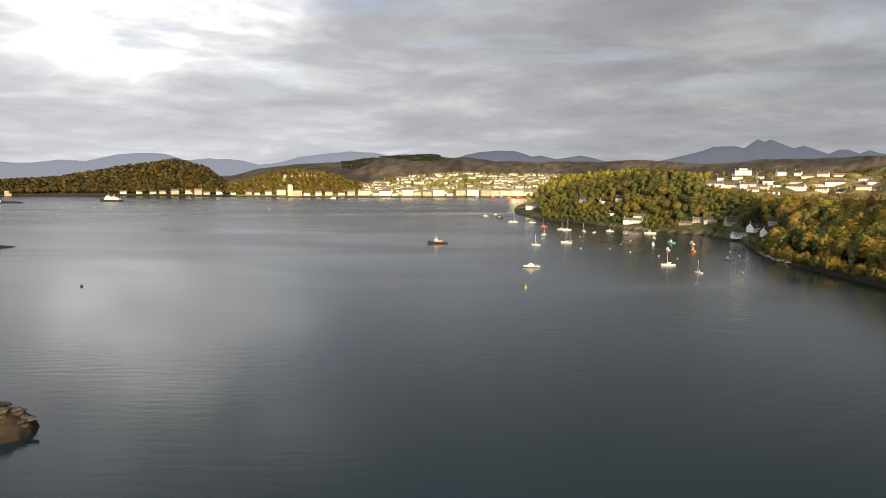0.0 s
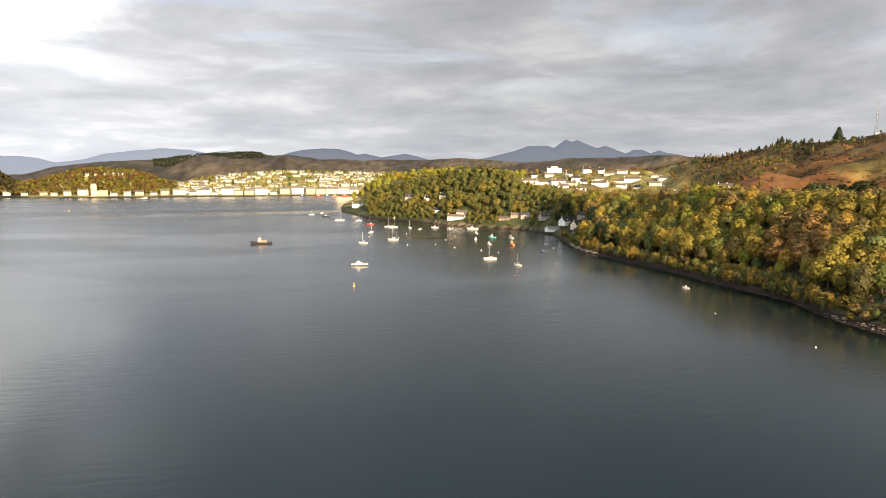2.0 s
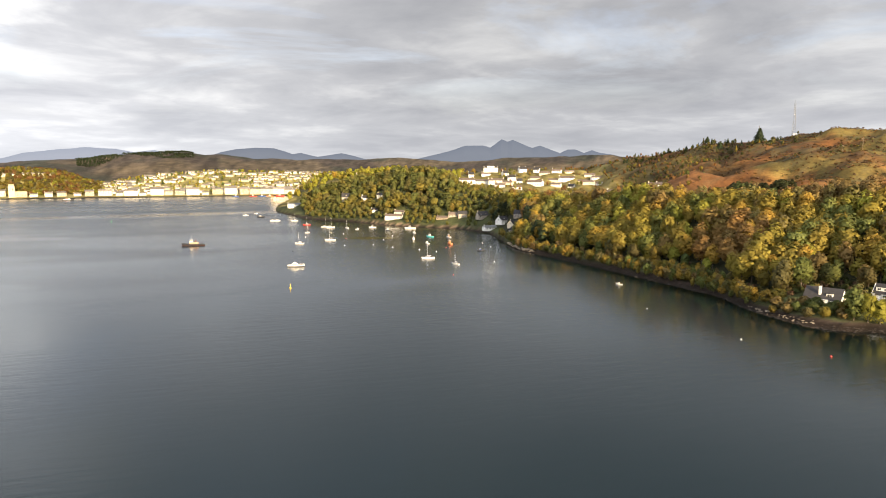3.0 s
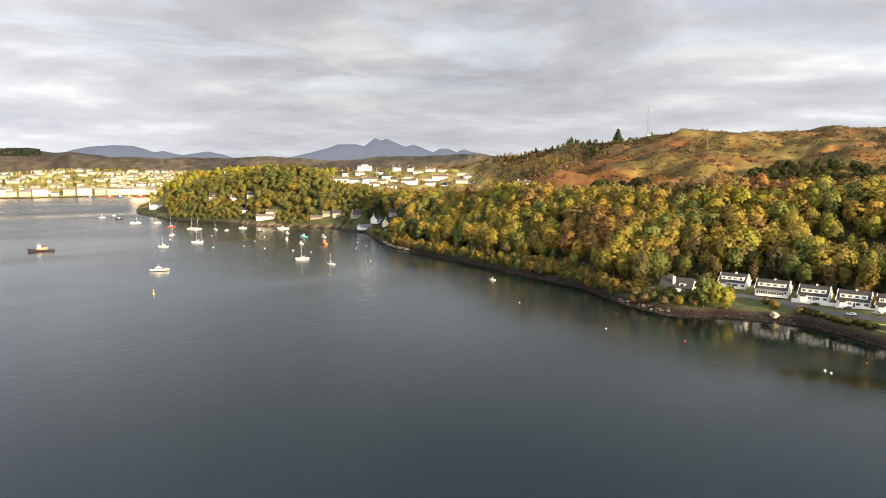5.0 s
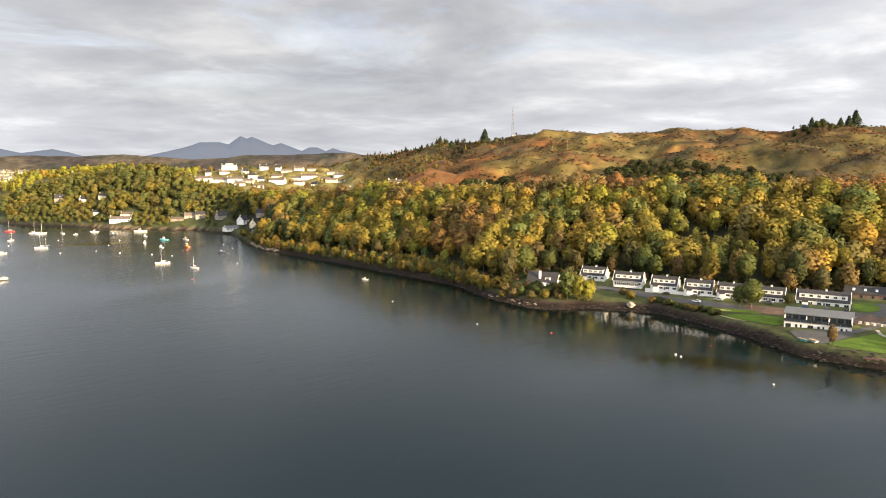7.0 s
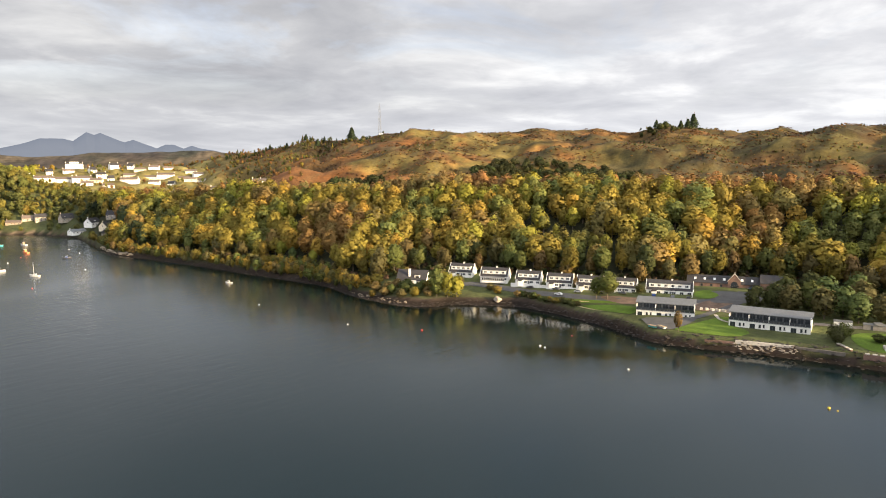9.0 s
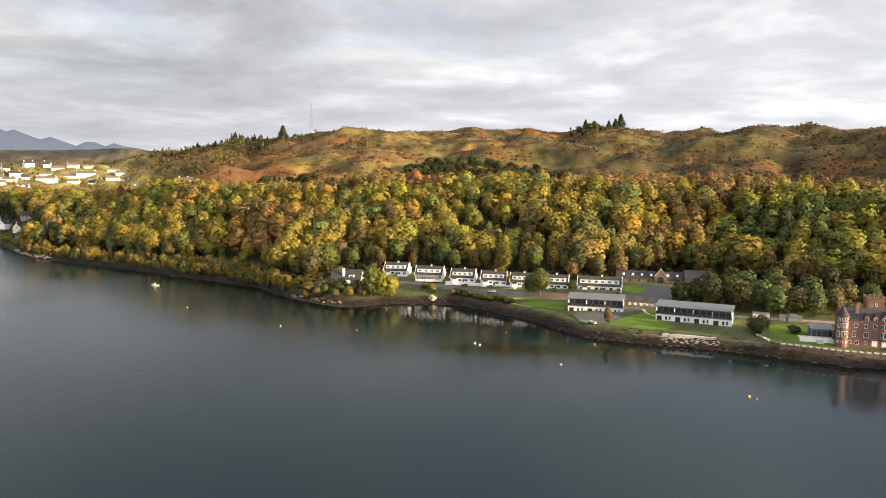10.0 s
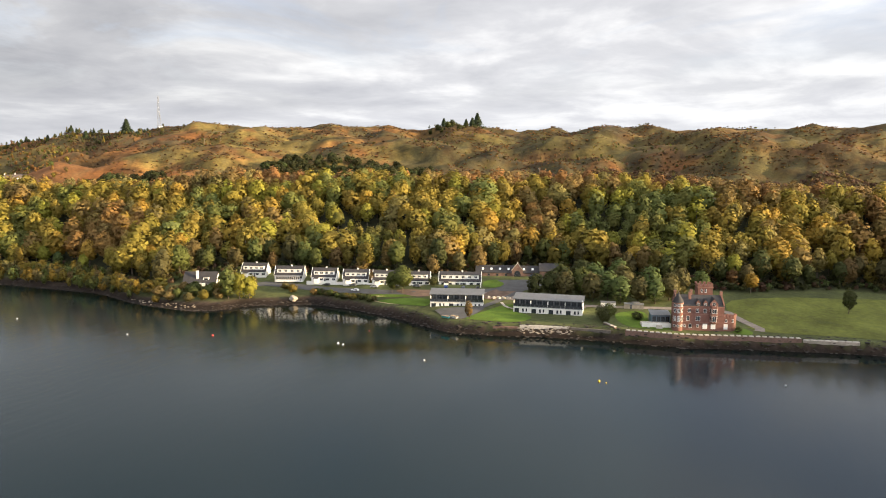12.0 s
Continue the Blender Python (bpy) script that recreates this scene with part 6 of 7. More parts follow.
    window(c, 26.2, 4.6, 1.0, 1.6, y=1.0)
    for x, y, z0, z1 in ((6.6, 4, 14, 18.4), (7.6, D / 2, 15.5, 19.2), (W - 0.3, D / 2, 15, 18.6), (0.5, D / 2 + 2, 14, 18.2)):
        chimney(c, x, y, z0, z1, SANDSTONE_TRIM, 1.2, 1.0, 3)


castle()


def garden_room():
    h = thing("garden_room", facing(322.2, 37.5, 325, 27.5, 5.8), "blue-grey clad garden room with a terrace beside the castle", "annexe")
    part("wall", box(1.5, 0, -1, 9.6, 7, 3.4), BLUE_SHEET, h)
    part("roof", profile_x([(-0.4, 3.4), (7.4, 4.1), (7.4, 4.3), (-0.4, 3.6)], 1.1, 10.0), GREY_METAL, h)
    for i in range(4):
        window(h, 2.7 + i * 1.9, 1.6, 1.7, 2.4, dark=True)
    part("terrace", box(-3.5, -5.5, -1.4, 9, -0.01, 0.35), PALE_STONE, h)
    part("parapet", box(-3.5, -5.8, -1.4, 9, -5.51, 1.0), WHITE, h)
    for i in range(5):
        part("step", box(2.5, -6.2 - i * 0.4, -1.4, 5, -5.81 - i * 0.4, 0.3 - i * 0.2), PALE_STONE, h)


garden_room()
for xx, yy, ln, hh, lab in ((343, 62, 7, 2.4, "white site cabin under the trees"), (344, 51, 9, 2.2, "low grey garden store"), (345, 46.5, 3, 2.6, "small stone outhouse under the trees")):
    s = thing("shed", facing(xx, yy, xx + 1.5, yy - ln, level(xx, yy)), lab, "shed")
    part("wall", box(0, 0, -0.6, ln, 2.6, hh), WHITE if "white" in lab else STONE, s)
    part("roof", profile_x([(-0.2, hh), (2.8, hh + 0.25), (2.8, hh + 0.4), (-0.2, hh + 0.15)], -0.2, ln + 0.2), GREY_METAL, s)
    part("door", box(ln * 0.3, -0.06, 0, ln * 0.3 + 0.9, -0.001, 2.0), DARK_FRAME, s)


# ---- parked cars ----
def car(m, mat, label):
    c = thing("car", m, label, "car", "parked cars")
    part("body", profile_y([(-2.1, 0.35), (2.1, 0.35), (2.15, 0.75), (1.9, 0.92), (1.0, 0.98), (0.35, 1.42), (-1.1, 1.46), (-1.85, 1.02), (-2.12, 0.9)], -0.85, 0.85), mat, c)
    part("side_glass", profile_y([(0.85, 0.99), (0.3, 1.36), (-1.05, 1.39), (-1.6, 1.02)], -0.87, 0.87), GLASS, c)
    part("windscreen", solid(bmesh.new(), [(0.98, -0.7, 1.01), (0.98, 0.7, 1.01), (0.42, 0.65, 1.40), (0.42, -0.65, 1.40)], [(1.02, -0.7, 1.04), (1.02, 0.7, 1.04), (0.46, 0.65, 1.43), (0.46, -0.65, 1.43)]), GLASS, c)
    for x in (-1.3, 1.3):
        for y in (-0.78, 0.78):
            w = part("wheel", shared("tyre", lambda: mesh_of("wheel", bar(bmesh.new(), (0, -0.1, 0), (0, 0.1, 0), 0.33, n=12), RUBBER)), None, c, m=pose(x, y, 0.33))
            part("rim", shared("rim", lambda: mesh_of("rim", bar(bmesh.new(), (0, -0.12, 0), (0, 0.12, 0), 0.19, n=8), STEEL)), None, w)
    for y in (-0.6, 0.6):
        part("headlight", box(2.05, y - 0.18, 0.66, 2.17, y + 0.18, 0.80), FRAME, c)
    return c


PAINTS = {k: material(k + "_car_paint", v, 0.25, vary=0.04, scale=2, spec=0.6) for k, v in dict(white=(0.75, 0.75, 0.74), silver=(0.38, 0.39, 0.40), blue=(0.03, 0.07, 0.22), black=(0.025, 0.025, 0.028), red=(0.30, 0.03, 0.025), grey=(0.12, 0.125, 0.13)).items()}
for x, y, turn, k in ((334.6, 194.6, 98, "white"), (341.0, 186.0, 100, "silver"), (342.5, 173.6, 95, "black"), (347.1, 163.0, 97, "grey"), (349.5, 146.5, 20, "blue"), (351.5, 137.5, 30, "grey"), (353, 129.8, 25, "black"), (391.5, 118.5, 105, "black"), (391.6, 109.4, 110, "blue"), (386.7, 103.8, 70, "grey"), (339.0, 215.7, 100, "black"), (341.8, 223, 10, "silver"),
                      (341.5, 200, 96, "grey"), (347, 60, 80, "white")):
    car(pose(x, y, level(x, y) + 0.27, 0, 0, turn), PAINTS[k], f"{k} hatchback parked on the {'yard' if x > 380 else 'lane'}")

# ---- villas on the plateau ----
VG = np.random.default_rng(31)
VILLAS = [house(pose(0, 0, -500), lab, w, d, e, r, wall, roof, bays=b, storeys=s, chimneys=c, group="villas on the plateau", name="villa") for lab, w, d, e, r, wall, roof, b, s, c in (
    ("white bungalow with a brown tiled roof", 15, 9, 3.0, 5.8, WHITE, BROWN_TILE, 4, 1, 1), ("white two-storey house with a slate roof", 13, 8.5, 5.2, 8.2, WHITE, SLATE, 3, 2, 2), ("cream bungalow with a brown roof", 17, 8.5, 2.9, 5.5, CREAM, BROWN_TILE, 4, 1, 0),
    ("long white terrace with a brown roof", 25, 9, 5.4, 8.4, WHITE, BROWN_TILE, 6, 2, 2), ("white house with a steep gable", 9, 11, 4.5, 8.6, WHITE, SLATE, 2, 2, 1))]


def settle(ob, x, y, turn, lift=0.4, tall=1.0):
    """A copy of a building with its front's middle at (x, y), set into the slope."""
    w = max(c[0] for ch in ob.children if ch.name.startswith("wall") for c in ch.bound_box)
    c = copy_thing(ob, pose(x, y, level(x, y) + lift, 0, 0, turn) @ pose(-w / 2, 0, 0) @ Matrix.Diagonal((1, 1, tall, 1)))
    return c


def face_eye(x, y):
    """The turn at which a front looks toward the bay."""
    return -math.degrees(math.atan2(x, y))


for x, y, k in VILLA_SITES:
    settle(VILLAS[k], x, y, face_eye(x, y) + VG.uniform(-25, 25))
big = house(pose(*polar(22.45, 1195), 71.5, 0, 0, -22), "large white flat-fronted house on the skyline", 24, 14, 6.0, 7.6, WHITE, SLATE, bays=7, storeys=2, chimneys=2, name="villa")
part("parapet", box(6, 2, 6.2, 18, 10, 9.0), WHITE, big)

# ---- cottages and sheds by the anchorage ----
for x, y, w, d, e, r, wall, roof, dorm, turn, lab in (
        (343, 829, 15, 8, 4.2, 9.0, STONE, SLATE, 2, 35, "stone house with a slate roof and dormers"), (338, 751, 15, 9, 4.0, 8.4, WHITE, SLATE, 1, 55, "white gabled cottage above the shore"), (344, 728, 12, 8, 4.6, 8.4, STONE, SLATE, 0, -20, "grey stone house behind the cottages"), (327, 697, 13, 8, 3.6, 7.6, CREAM, SLATE, 0, 60, "small cream cottage above the shore"), (329, 868, 12, 8, 5.0, 8.6, STONE, SLATE, 0, 10, "stone villa among trees by the anchorage"), (319, 880, 12, 7, 3.4, 6.4, STONE, BROWN_TILE, 0, -10, "low stone cottage by the beach"),
        (326, 764, 16, 9, 2.8, 4.8, WHITE, GREY_METAL, 0, 30, "low white boathouse with a pale roof"), (251, 934, 24, 10, 4.2, 7.2, WHITE, BROWN_TILE, 0, -12, "long white shed on the shore"), (262, 945, 14, 10, 4.0, 6.5, CREAM, BROWN_TILE, 0, -12, "cream shed beside the white shed"), (240, 1000, 9, 7, 3, 5.6, WHITE, SLATE, 0, 0, "small white cottage among trees"), (305, 885, 16, 8, 2.6, 4.8, TIMBER, BROWN_TILE, 0, -20, "low timber boat shed"),
        (218, 1100, 14, 10, 7.5, 12.5, STONE, SLATE, 1, -10, "tall grey villa half hidden by trees"), (240, 1058, 8, 7, 4.5, 8, WHITE, SLATE, 0, 30, "white gabled cottage in the headland wood"), (257, 1030, 12, 8, 4.5, 7.5, CREAM, SLATE, 0, -20, "cream house in the headland wood"), (402, 705, 15, 10, 8.5, 9.5, CREAM, SLATE, 0, -20, "cream block rising out of the wood"), (422, 690, 22, 10, 4.5, 6.0, STONE, GREY_METAL, 0, -20, "grey flat-roofed hall in the wood"),
        (372, 712, 12, 9, 6.5, 8.2, STONE, SLATE, 0, -30, "grey stone block at the wood's edge"), (318, 690, 10, 7, 3, 5.6, STONE, SLATE, 0, -50, "stone boathouse at the back of the bay"), (152, 1225, 22, 10, 5, 7, WHITE, GREY_METAL, 0, 0, "white shed at the tip of the headland"), (335, 1160, 9, 8, 12, 20, WHITE, SLATE, 0, -15, "white steepled house among the trees")):
    hh = house(pose(x, y, level(x, y) + 0.3, 0, 0, face_eye(x, y) + turn) @ pose(-w / 2, 0, 0), lab, w, d, e, r, wall, roof, bays=max(2, int(w / 4)), storeys=2 if e > 4.3 else 1, dormers=dorm, name="cottage" if w < 17 else "shed", category="cottage" if w < 17 else "shed")

# ---- the town across the bay ----
TG = np.random.default_rng(37)
TOWN_PALE = material("pale_town_render", (0.60, 0.55, 0.44), 0.85, vary=0.12, scale=0.2, obj_random=0.25)
# slate colour lightened, painting in the sunlit haze across the bay
TOWN_ROOF = material("hazed_town_slate", (0.15, 0.135, 0.12), 0.75, vary=0.2, scale=0.2, obj_random=0.35)
TOWN_STONE = material("town_sandstone", (0.44, 0.37, 0.26), 0.88, vary=0.15, scale=0.2, obj_random=0.25)
BLOCKS = [house(pose(0, 0, -500), lab, w, d, e, r, wall, TOWN_ROOF, bays=b, storeys=s, chimneys=2, pots=0, group="seafront buildings", name="tenement", category="building", gable_window=False, door=False) for lab, w, d, e, r, wall, b, s in (
    ("cream seafront tenement with a slate roof", 26, 12, 11.5, 15, TOWN_STONE, 7, 4), ("white seafront hotel with a slate roof", 34, 13, 12.5, 16.5, TOWN_PALE, 9, 4), ("grey stone seafront block", 22, 12, 10, 14, TOWN_STONE, 5, 3), ("low white seafront house", 18, 10, 6.2, 9.5, TOWN_PALE, 5, 2))]
HOMES = [house(pose(0, 0, -500), lab, w, d, e, r, wall, roof, bays=b, storeys=2, chimneys=c, pots=0, group="town houses", name="town_house", gable_window=False, door=False) for lab, w, d, e, r, wall, roof, b, c in (
    ("white town house with a slate roof", 16, 9, 5.8, 8.6, TOWN_PALE, TOWN_ROOF, 2, 1), ("cream town house with a slate roof", 19, 9, 5.6, 8.4, TOWN_STONE, TOWN_ROOF, 2, 1), ("pale terrace with a slate roof", 30, 9, 6, 8.8, TOWN_PALE, TOWN_ROOF, 2, 1))]
a = -25.5
while a < 11:
    r = float(f_tshore(a)) + 42 + TG.uniform(-6, 6)
    if a < -9.5:
        b = (BLOCKS + HOMES)[TG.choice([0, 2, 3, 3, 4, 5])]
        a += math.degrees(TG.uniform(24, 46) / r)
    else:
        b = BLOCKS[TG.choice([0, 1, 1, 2, 3])]
        a += math.degrees(TG.uniform(27, 38) / r)
    x, y = polar(a, r)
    settle(b, x, y, -a + TG.uniform(-6, 6), tall=TG.uniform(0.85, 1.35))
for i in range(14):
    a = TG.uniform(-6, 7)
    x, y = polar(a, float(f_tshore(a)) + TG.uniform(62, 110))
    settle(BLOCKS[TG.choice([0, 2])], x, y, -a + TG.uniform(-20, 20), tall=TG.uniform(0.9, 1.3))
for i in range(300):
    a = TG.uniform(-7.8, 13.8)
    t = TG.random() ** 1.15
    r = float(f_tshore(a)) + 85 + t * (float(f_ttop[0](a)) + 10 - float(f_tshore(a)) - 85)
    x, y = polar(a, r)
    settle(HOMES[TG.choice([0, 1, 1, 2])], x, y, -a + TG.uniform(-28, 28))
for a, r in ((-15.6, 2330), (-15.1, 2325), (-13.2, 2320), (-12.7, 2322), (-12.1, 2318), (-11.5, 2322), (-10.6, 2330), (-10.0, 2335), (-18.0, 2480), (-17.4, 2490), (-16.8, 2480)):
    x, y = polar(a, r)
    settle(HOMES[2], x, y, -a)


def church_tower():
    x, y = polar(-12.6, 2100)
    t = thing("church_tower", pose(x, y, level(x, y), 0, 0, 12.6), "square pale stone cathedral tower on the seafront", "tower")
    part("shaft", box(-7, 0, -2, 7, 13, 29), TOWN_STONE, t)
    part("belfry", box(-6.3, 0.7, 29, 6.3, 12.3, 33), TOWN_STONE, t)
    part("nave", profile_x([(1, -2), (12, -2), (12, 9), (6.5, 15), (1, 9)], 7.01, 34), TOWN_STONE, t)
    for xx in (-3, 3):
        window(t, xx, 20, 1.6, 7, far=True)
    for xx in (12, 18, 24, 30):
        window(t, xx, 5, 1.6, 4, y=1.0, far=True)


church_tower()
x, y = polar(-33.0, 1975)
house(pose(x, y, level(x, y) + 0.2, 0, 0, 30), "small white house on the low islet", 11, 7, 3, 5.5, WHITE, SLATE, bays=3, name="cottage")
x, y = polar(-32.3, 2480)
rt = thing("ruined_tower", pose(x, y, level(x, y), 0, 0, 30), "ruined grey stone tower above the far shore", "ruin")
part("shaft", box(-6, -5, -3, 6, 5, 16), STONE, rt)
part("broken_wall", box(6.01, -4, -3, 12, 4, 8), STONE, rt)
# garden trees on the islet
for x, y, h in ((-1190, 1700, 9), (-1175, 1706, 10), (-1204, 1696, 8), (-1160, 1702, 8), (-1090, 1694, 7)):
    tree(x, y, h, "dark", label="dark windblown tree on the low islet")

# ---- mast and poles on the moor ----
def lattice_mast():
    x, y = polar(45.55, 1135)
    t = thing("radio_mast", pose(x, y, level(x, y) - 0.5, 0, 0, 30), "slender steel lattice radio mast on the hilltop", "mast")
    H = 46.0

    def half(z):
        return 2.6 - 1.9 * (z / H) ** 0.6

    for sx, sy in ((1, 1), (1, -1), (-1, 1), (-1, -1)):
        bm = bmesh.new()
        zs = [0, 6, 14, 24, 34, H]
        for a, b in zip(zs[:-1], zs[1:]):
            bar(bm, (sx * half(a), sy * half(a), a), (sx * half(b), sy * half(b), b), 0.10, 0.08, 5)
        part("leg", bm, STEEL, t)
    bm = bmesh.new()
    z = 1.0
    while z < H - 2:
        n = z + 2.6
        for sx, sy, tx, ty in ((1, 1, 1, -1), (1, -1, -1, -1), (-1, -1, -1, 1), (-1, 1, 1, 1)):
            bar(bm, (sx * half(z), sy * half(z), z), (tx * half(n), ty * half(n), n), 0.06, n=4)
            bar(bm, (sx * half(n), sy * half(n), n), (tx * half(n), ty * half(n), n), 0.06, n=4)
        z = n
    part("bracing", bm, STEEL, t)
    for z, s in ((24, 1), (30, -1), (37, 1)):
        part("dish", drum(s * 1.3, 0, z, z + 0.5, 0.7, 0.5, 10), FRAME, t)
    part("aerial", bar(bmesh.new(), (0, 0, H), (0, 0, H + 5), 0.12, 0.05), STEEL, t)
    part("hut", box(-6, -5, 0.2, -2.8, -1, 3.0), WHITE, t, "white equipment hut")


lattice_mast()
for a, r, h in ((65.9, 725, 11), (74.9, 545, 19), (49.9, 935, 13), (48.7, 930, 9), (35.4, 800, 10), (72.5, 590, 11), (77.5, 560, 12)):
    x, y = polar(a, r)
    p = thing("utility_pole", pose(x, y, level(x, y), 0, 0, -a), "pale timber utility pole with a crossarm", "pole", "utility poles")
    part("pole", drum(0, 0, -1, h, 0.2, 0.15, 8), TIMBER, p)
    part("crossarm", box(-1.1, -0.1, h - 0.7, 1.1, 0.1, h - 0.45), TIMBER, p)
    for xx in (-0.9, 0, 0.9):
        part("insulator", shared("ins", lambda: mesh_of("insulator", drum(0, 0, 0, 0.3, 0.09, 0.06, 6), FRAME)), None, p, m=pose(xx, 0, h - 0.45))

# ---- boats ----
HULL_WHITE = material("white_gelcoat", (0.54, 0.53, 0.51), 0.35, vary=0.06, scale=1.0)
HULL_BLACK = material("black_hull_paint", (0.025, 0.025, 0.03), 0.45, vary=0.2, scale=0.8)
HULL_RED = material("red_hull_paint", (0.42, 0.045, 0.03), 0.45, vary=0.15, scale=0.8)
RUST = material("rusty_red_paint", (0.13, 0.04, 0.028), 0.7, vary=0.35, scale=0.6)
HULL_BLUE = material("blue_hull_paint", (0.03, 0.08, 0.28), 0.45, vary=0.15, scale=0.8)
ORANGE = material("orange_paint", (0.55, 0.17, 0.05), 0.5, vary=0.15, scale=0.8)
YELLOW = material("yellow_paint", (0.62, 0.44, 0.04), 0.5, vary=0.12, scale=1.0)
TURQUOISE = material("turquoise_paint", (0.10, 0.42, 0.42), 0.5, vary=0.12, scale=1.0)
BUFF = material("buff_deck_paint", (0.34, 0.23, 0.15), 0.6, vary=0.25, scale=0.7)
ALLOY = material("alloy_spar", (0.62, 0.62, 0.60), 0.35, metal=0.5, vary=0.05, scale=2)
DECK = material("teak_deck", (0.30, 0.22, 0.14), 0.75, vary=0.2, scale=1.5)


def hull(L, B, free, draft=0.4, transom=0.75, sheer=0.35, n=12):
    """A boat's hull, bow toward +x, deck included."""
    bm = bmesh.new()
    rings = []
    for i in range(n):
        t = i / (n - 1)
        x = -L / 2 + L * t
        half = B / 2 * min(1, (transom + (1 - transom) * min(1, t / 0.4))) * (1 - max(0, (t - 0.45) / 0.55) ** 2.2) + 0.02
        z = free + sheer * max(0, (t - 0.4) / 0.6) ** 2
        xo = 0.06 * L * max(0, (t - 0.7) / 0.3) ** 2
        rings.append([bm.verts.new(p) for p in ((x + xo, -half, z), (x, -half * 0.82, 0.0), (x - xo * 0.5, 0, -draft), (x, half * 0.82, 0.0), (x + xo, half, z))])
    for a, b in zip(rings[:-1], rings[1:]):
        for j in range(4):
            bm.faces.new((a[j], b[j], b[j + 1], a[j + 1]))
        bm.faces.new((a[4], b[4], b[0], a[0]))
    bm.faces.new(rings[0])
    bm.faces.new(rings[-1][::-1])
    return bm


def yacht(x, y, turn, L, label, hullm=None, masts=1, dinghy=False):
    b = thing("yacht", pose(x, y, 0, 0, 0, turn), label, "yacht", "moored yachts")
    part("hull", hull(L, L * 0.31, L * 0.10 + 0.2), hullm or HULL_WHITE, b)
    dk = L * 0.10 + 0.2
    part("cabin", solid(bmesh.new(), [(-L * 0.16, -L * 0.095, dk - 0.05), (L * 0.24, -L * 0.06, dk), (L * 0.24, L * 0.06, dk), (-L * 0.16, L * 0.095, dk - 0.05)], [(-L * 0.15, -L * 0.08, dk + 0.5), (L * 0.18, -L * 0.045, dk + 0.38), (L * 0.18, L * 0.045, dk + 0.38), (-L * 0.15, L * 0.08, dk + 0.5)]), HULL_WHITE, b)
    part("cockpit", box(-L * 0.40, -L * 0.075, dk - 0.02, -L * 0.17, L * 0.075, dk + 0.06), DECK, b)
    for s in (-1, 1):
        part("cabin_window", box(-L * 0.1, s * L * 0.082 - 0.03, dk + 0.16, L * 0.06, s * L * 0.082 + 0.03, dk + 0.34), GLASS, b)
    for i in range(masts):
        mx, hh = (L * 0.08, L * 1.22) if i == 0 else (-L * 0.34, L * 0.85)
        mast = part("mast", drum(mx, 0, dk, hh, 0.11, 0.08, 8), ALLOY, b)
        part("spreader", box(mx - 0.04, -L * 0.07, hh * 0.6, mx + 0.04, L * 0.07, hh * 0.6 + 0.08), ALLOY, mast)
        part("boom", bar(bmesh.new(), (mx, 0, dk + 1.2), (mx - L * 0.32, 0, dk + 1.25), 0.07), ALLOY, b)
        part("furled_sail", bar(bmesh.new(), (mx - 0.15, 0, dk + 1.36), (mx - L * 0.30, 0, dk + 1.4), 0.13, 0.09, 8), HULL_BLUE if i else HULL_WHITE, b)
        bm = bmesh.new()
        for p in ((L * 0.5, 0, dk + 0.3), (-L * 0.48, 0, dk), (mx, L * 0.145, dk), (mx, -L * 0.145, dk)):
            bar(bm, (mx, 0, hh - 0.1), p, 0.02, n=4)
        part("rigging", bm, STEEL, b)
    return b


def launch(x, y, turn, L, label, hullm=None, house_mat=None, tall=1.0, group="moored motor boats", name="motor_boat"):
    b = thing(name, pose(x, y, 0, 0, 0, turn), label, "boat", group)
    f = L * 0.11 + 0.15
    part("hull", hull(L, L * 0.33, f, sheer=0.5), hullm or HULL_WHITE, b)
    part("wheelhouse", solid(bmesh.new(), [(-L * 0.05, -L * 0.11, f), (L * 0.20, -L * 0.09, f), (L * 0.20, L * 0.09, f), (-L * 0.05, L * 0.11, f)], [(-L * 0.04, -L * 0.095, f + 1.6 * tall), (L * 0.15, -L * 0.08, f + 1.6 * tall), (L * 0.15, L * 0.08, f + 1.6 * tall), (-L * 0.04, L * 0.095, f + 1.6 * tall)]), house_mat or HULL_WHITE, b)
    part("roof", box(-L * 0.06, -L * 0.11, f + 1.6 * tall, L * 0.17, L * 0.11, f + 1.6 * tall + 0.1), HULL_WHITE, b)
    for s in (-1, 1):
        part("side_window", box(-L * 0.02, s * L * 0.098 - 0.04, f + 0.8 * tall, L * 0.12, s * L * 0.098 + 0.04, f + 1.35 * tall), GLASS, b)
    part("front_window", solid(bmesh.new(), [(L * 0.188, -L * 0.075, f + 0.8 * tall), (L * 0.163, -L * 0.07, f + 1.4 * tall), (L * 0.163, L * 0.07, f + 1.4 * tall), (L * 0.188, L * 0.075, f + 0.8 * tall)], [(L * 0.20, -L * 0.075, f + 0.8 * tall), (L * 0.175, -L * 0.07, f + 1.4 * tall), (L * 0.175, L * 0.07, f + 1.4 * tall), (L * 0.20, L * 0.075, f + 0.8 * tall)]), GLASS, b)
    part("mast", bar(bmesh.new(), (0, 0, f + 1.6 * tall), (0, 0, f + 1.6 * tall + L * 0.22), 0.06, 0.03), ALLOY, b)
    part("well", box(-L * 0.44, -L * 0.10, f - 0.03, -L * 0.08, L * 0.10, f + 0.05), DECK, b)
    return b


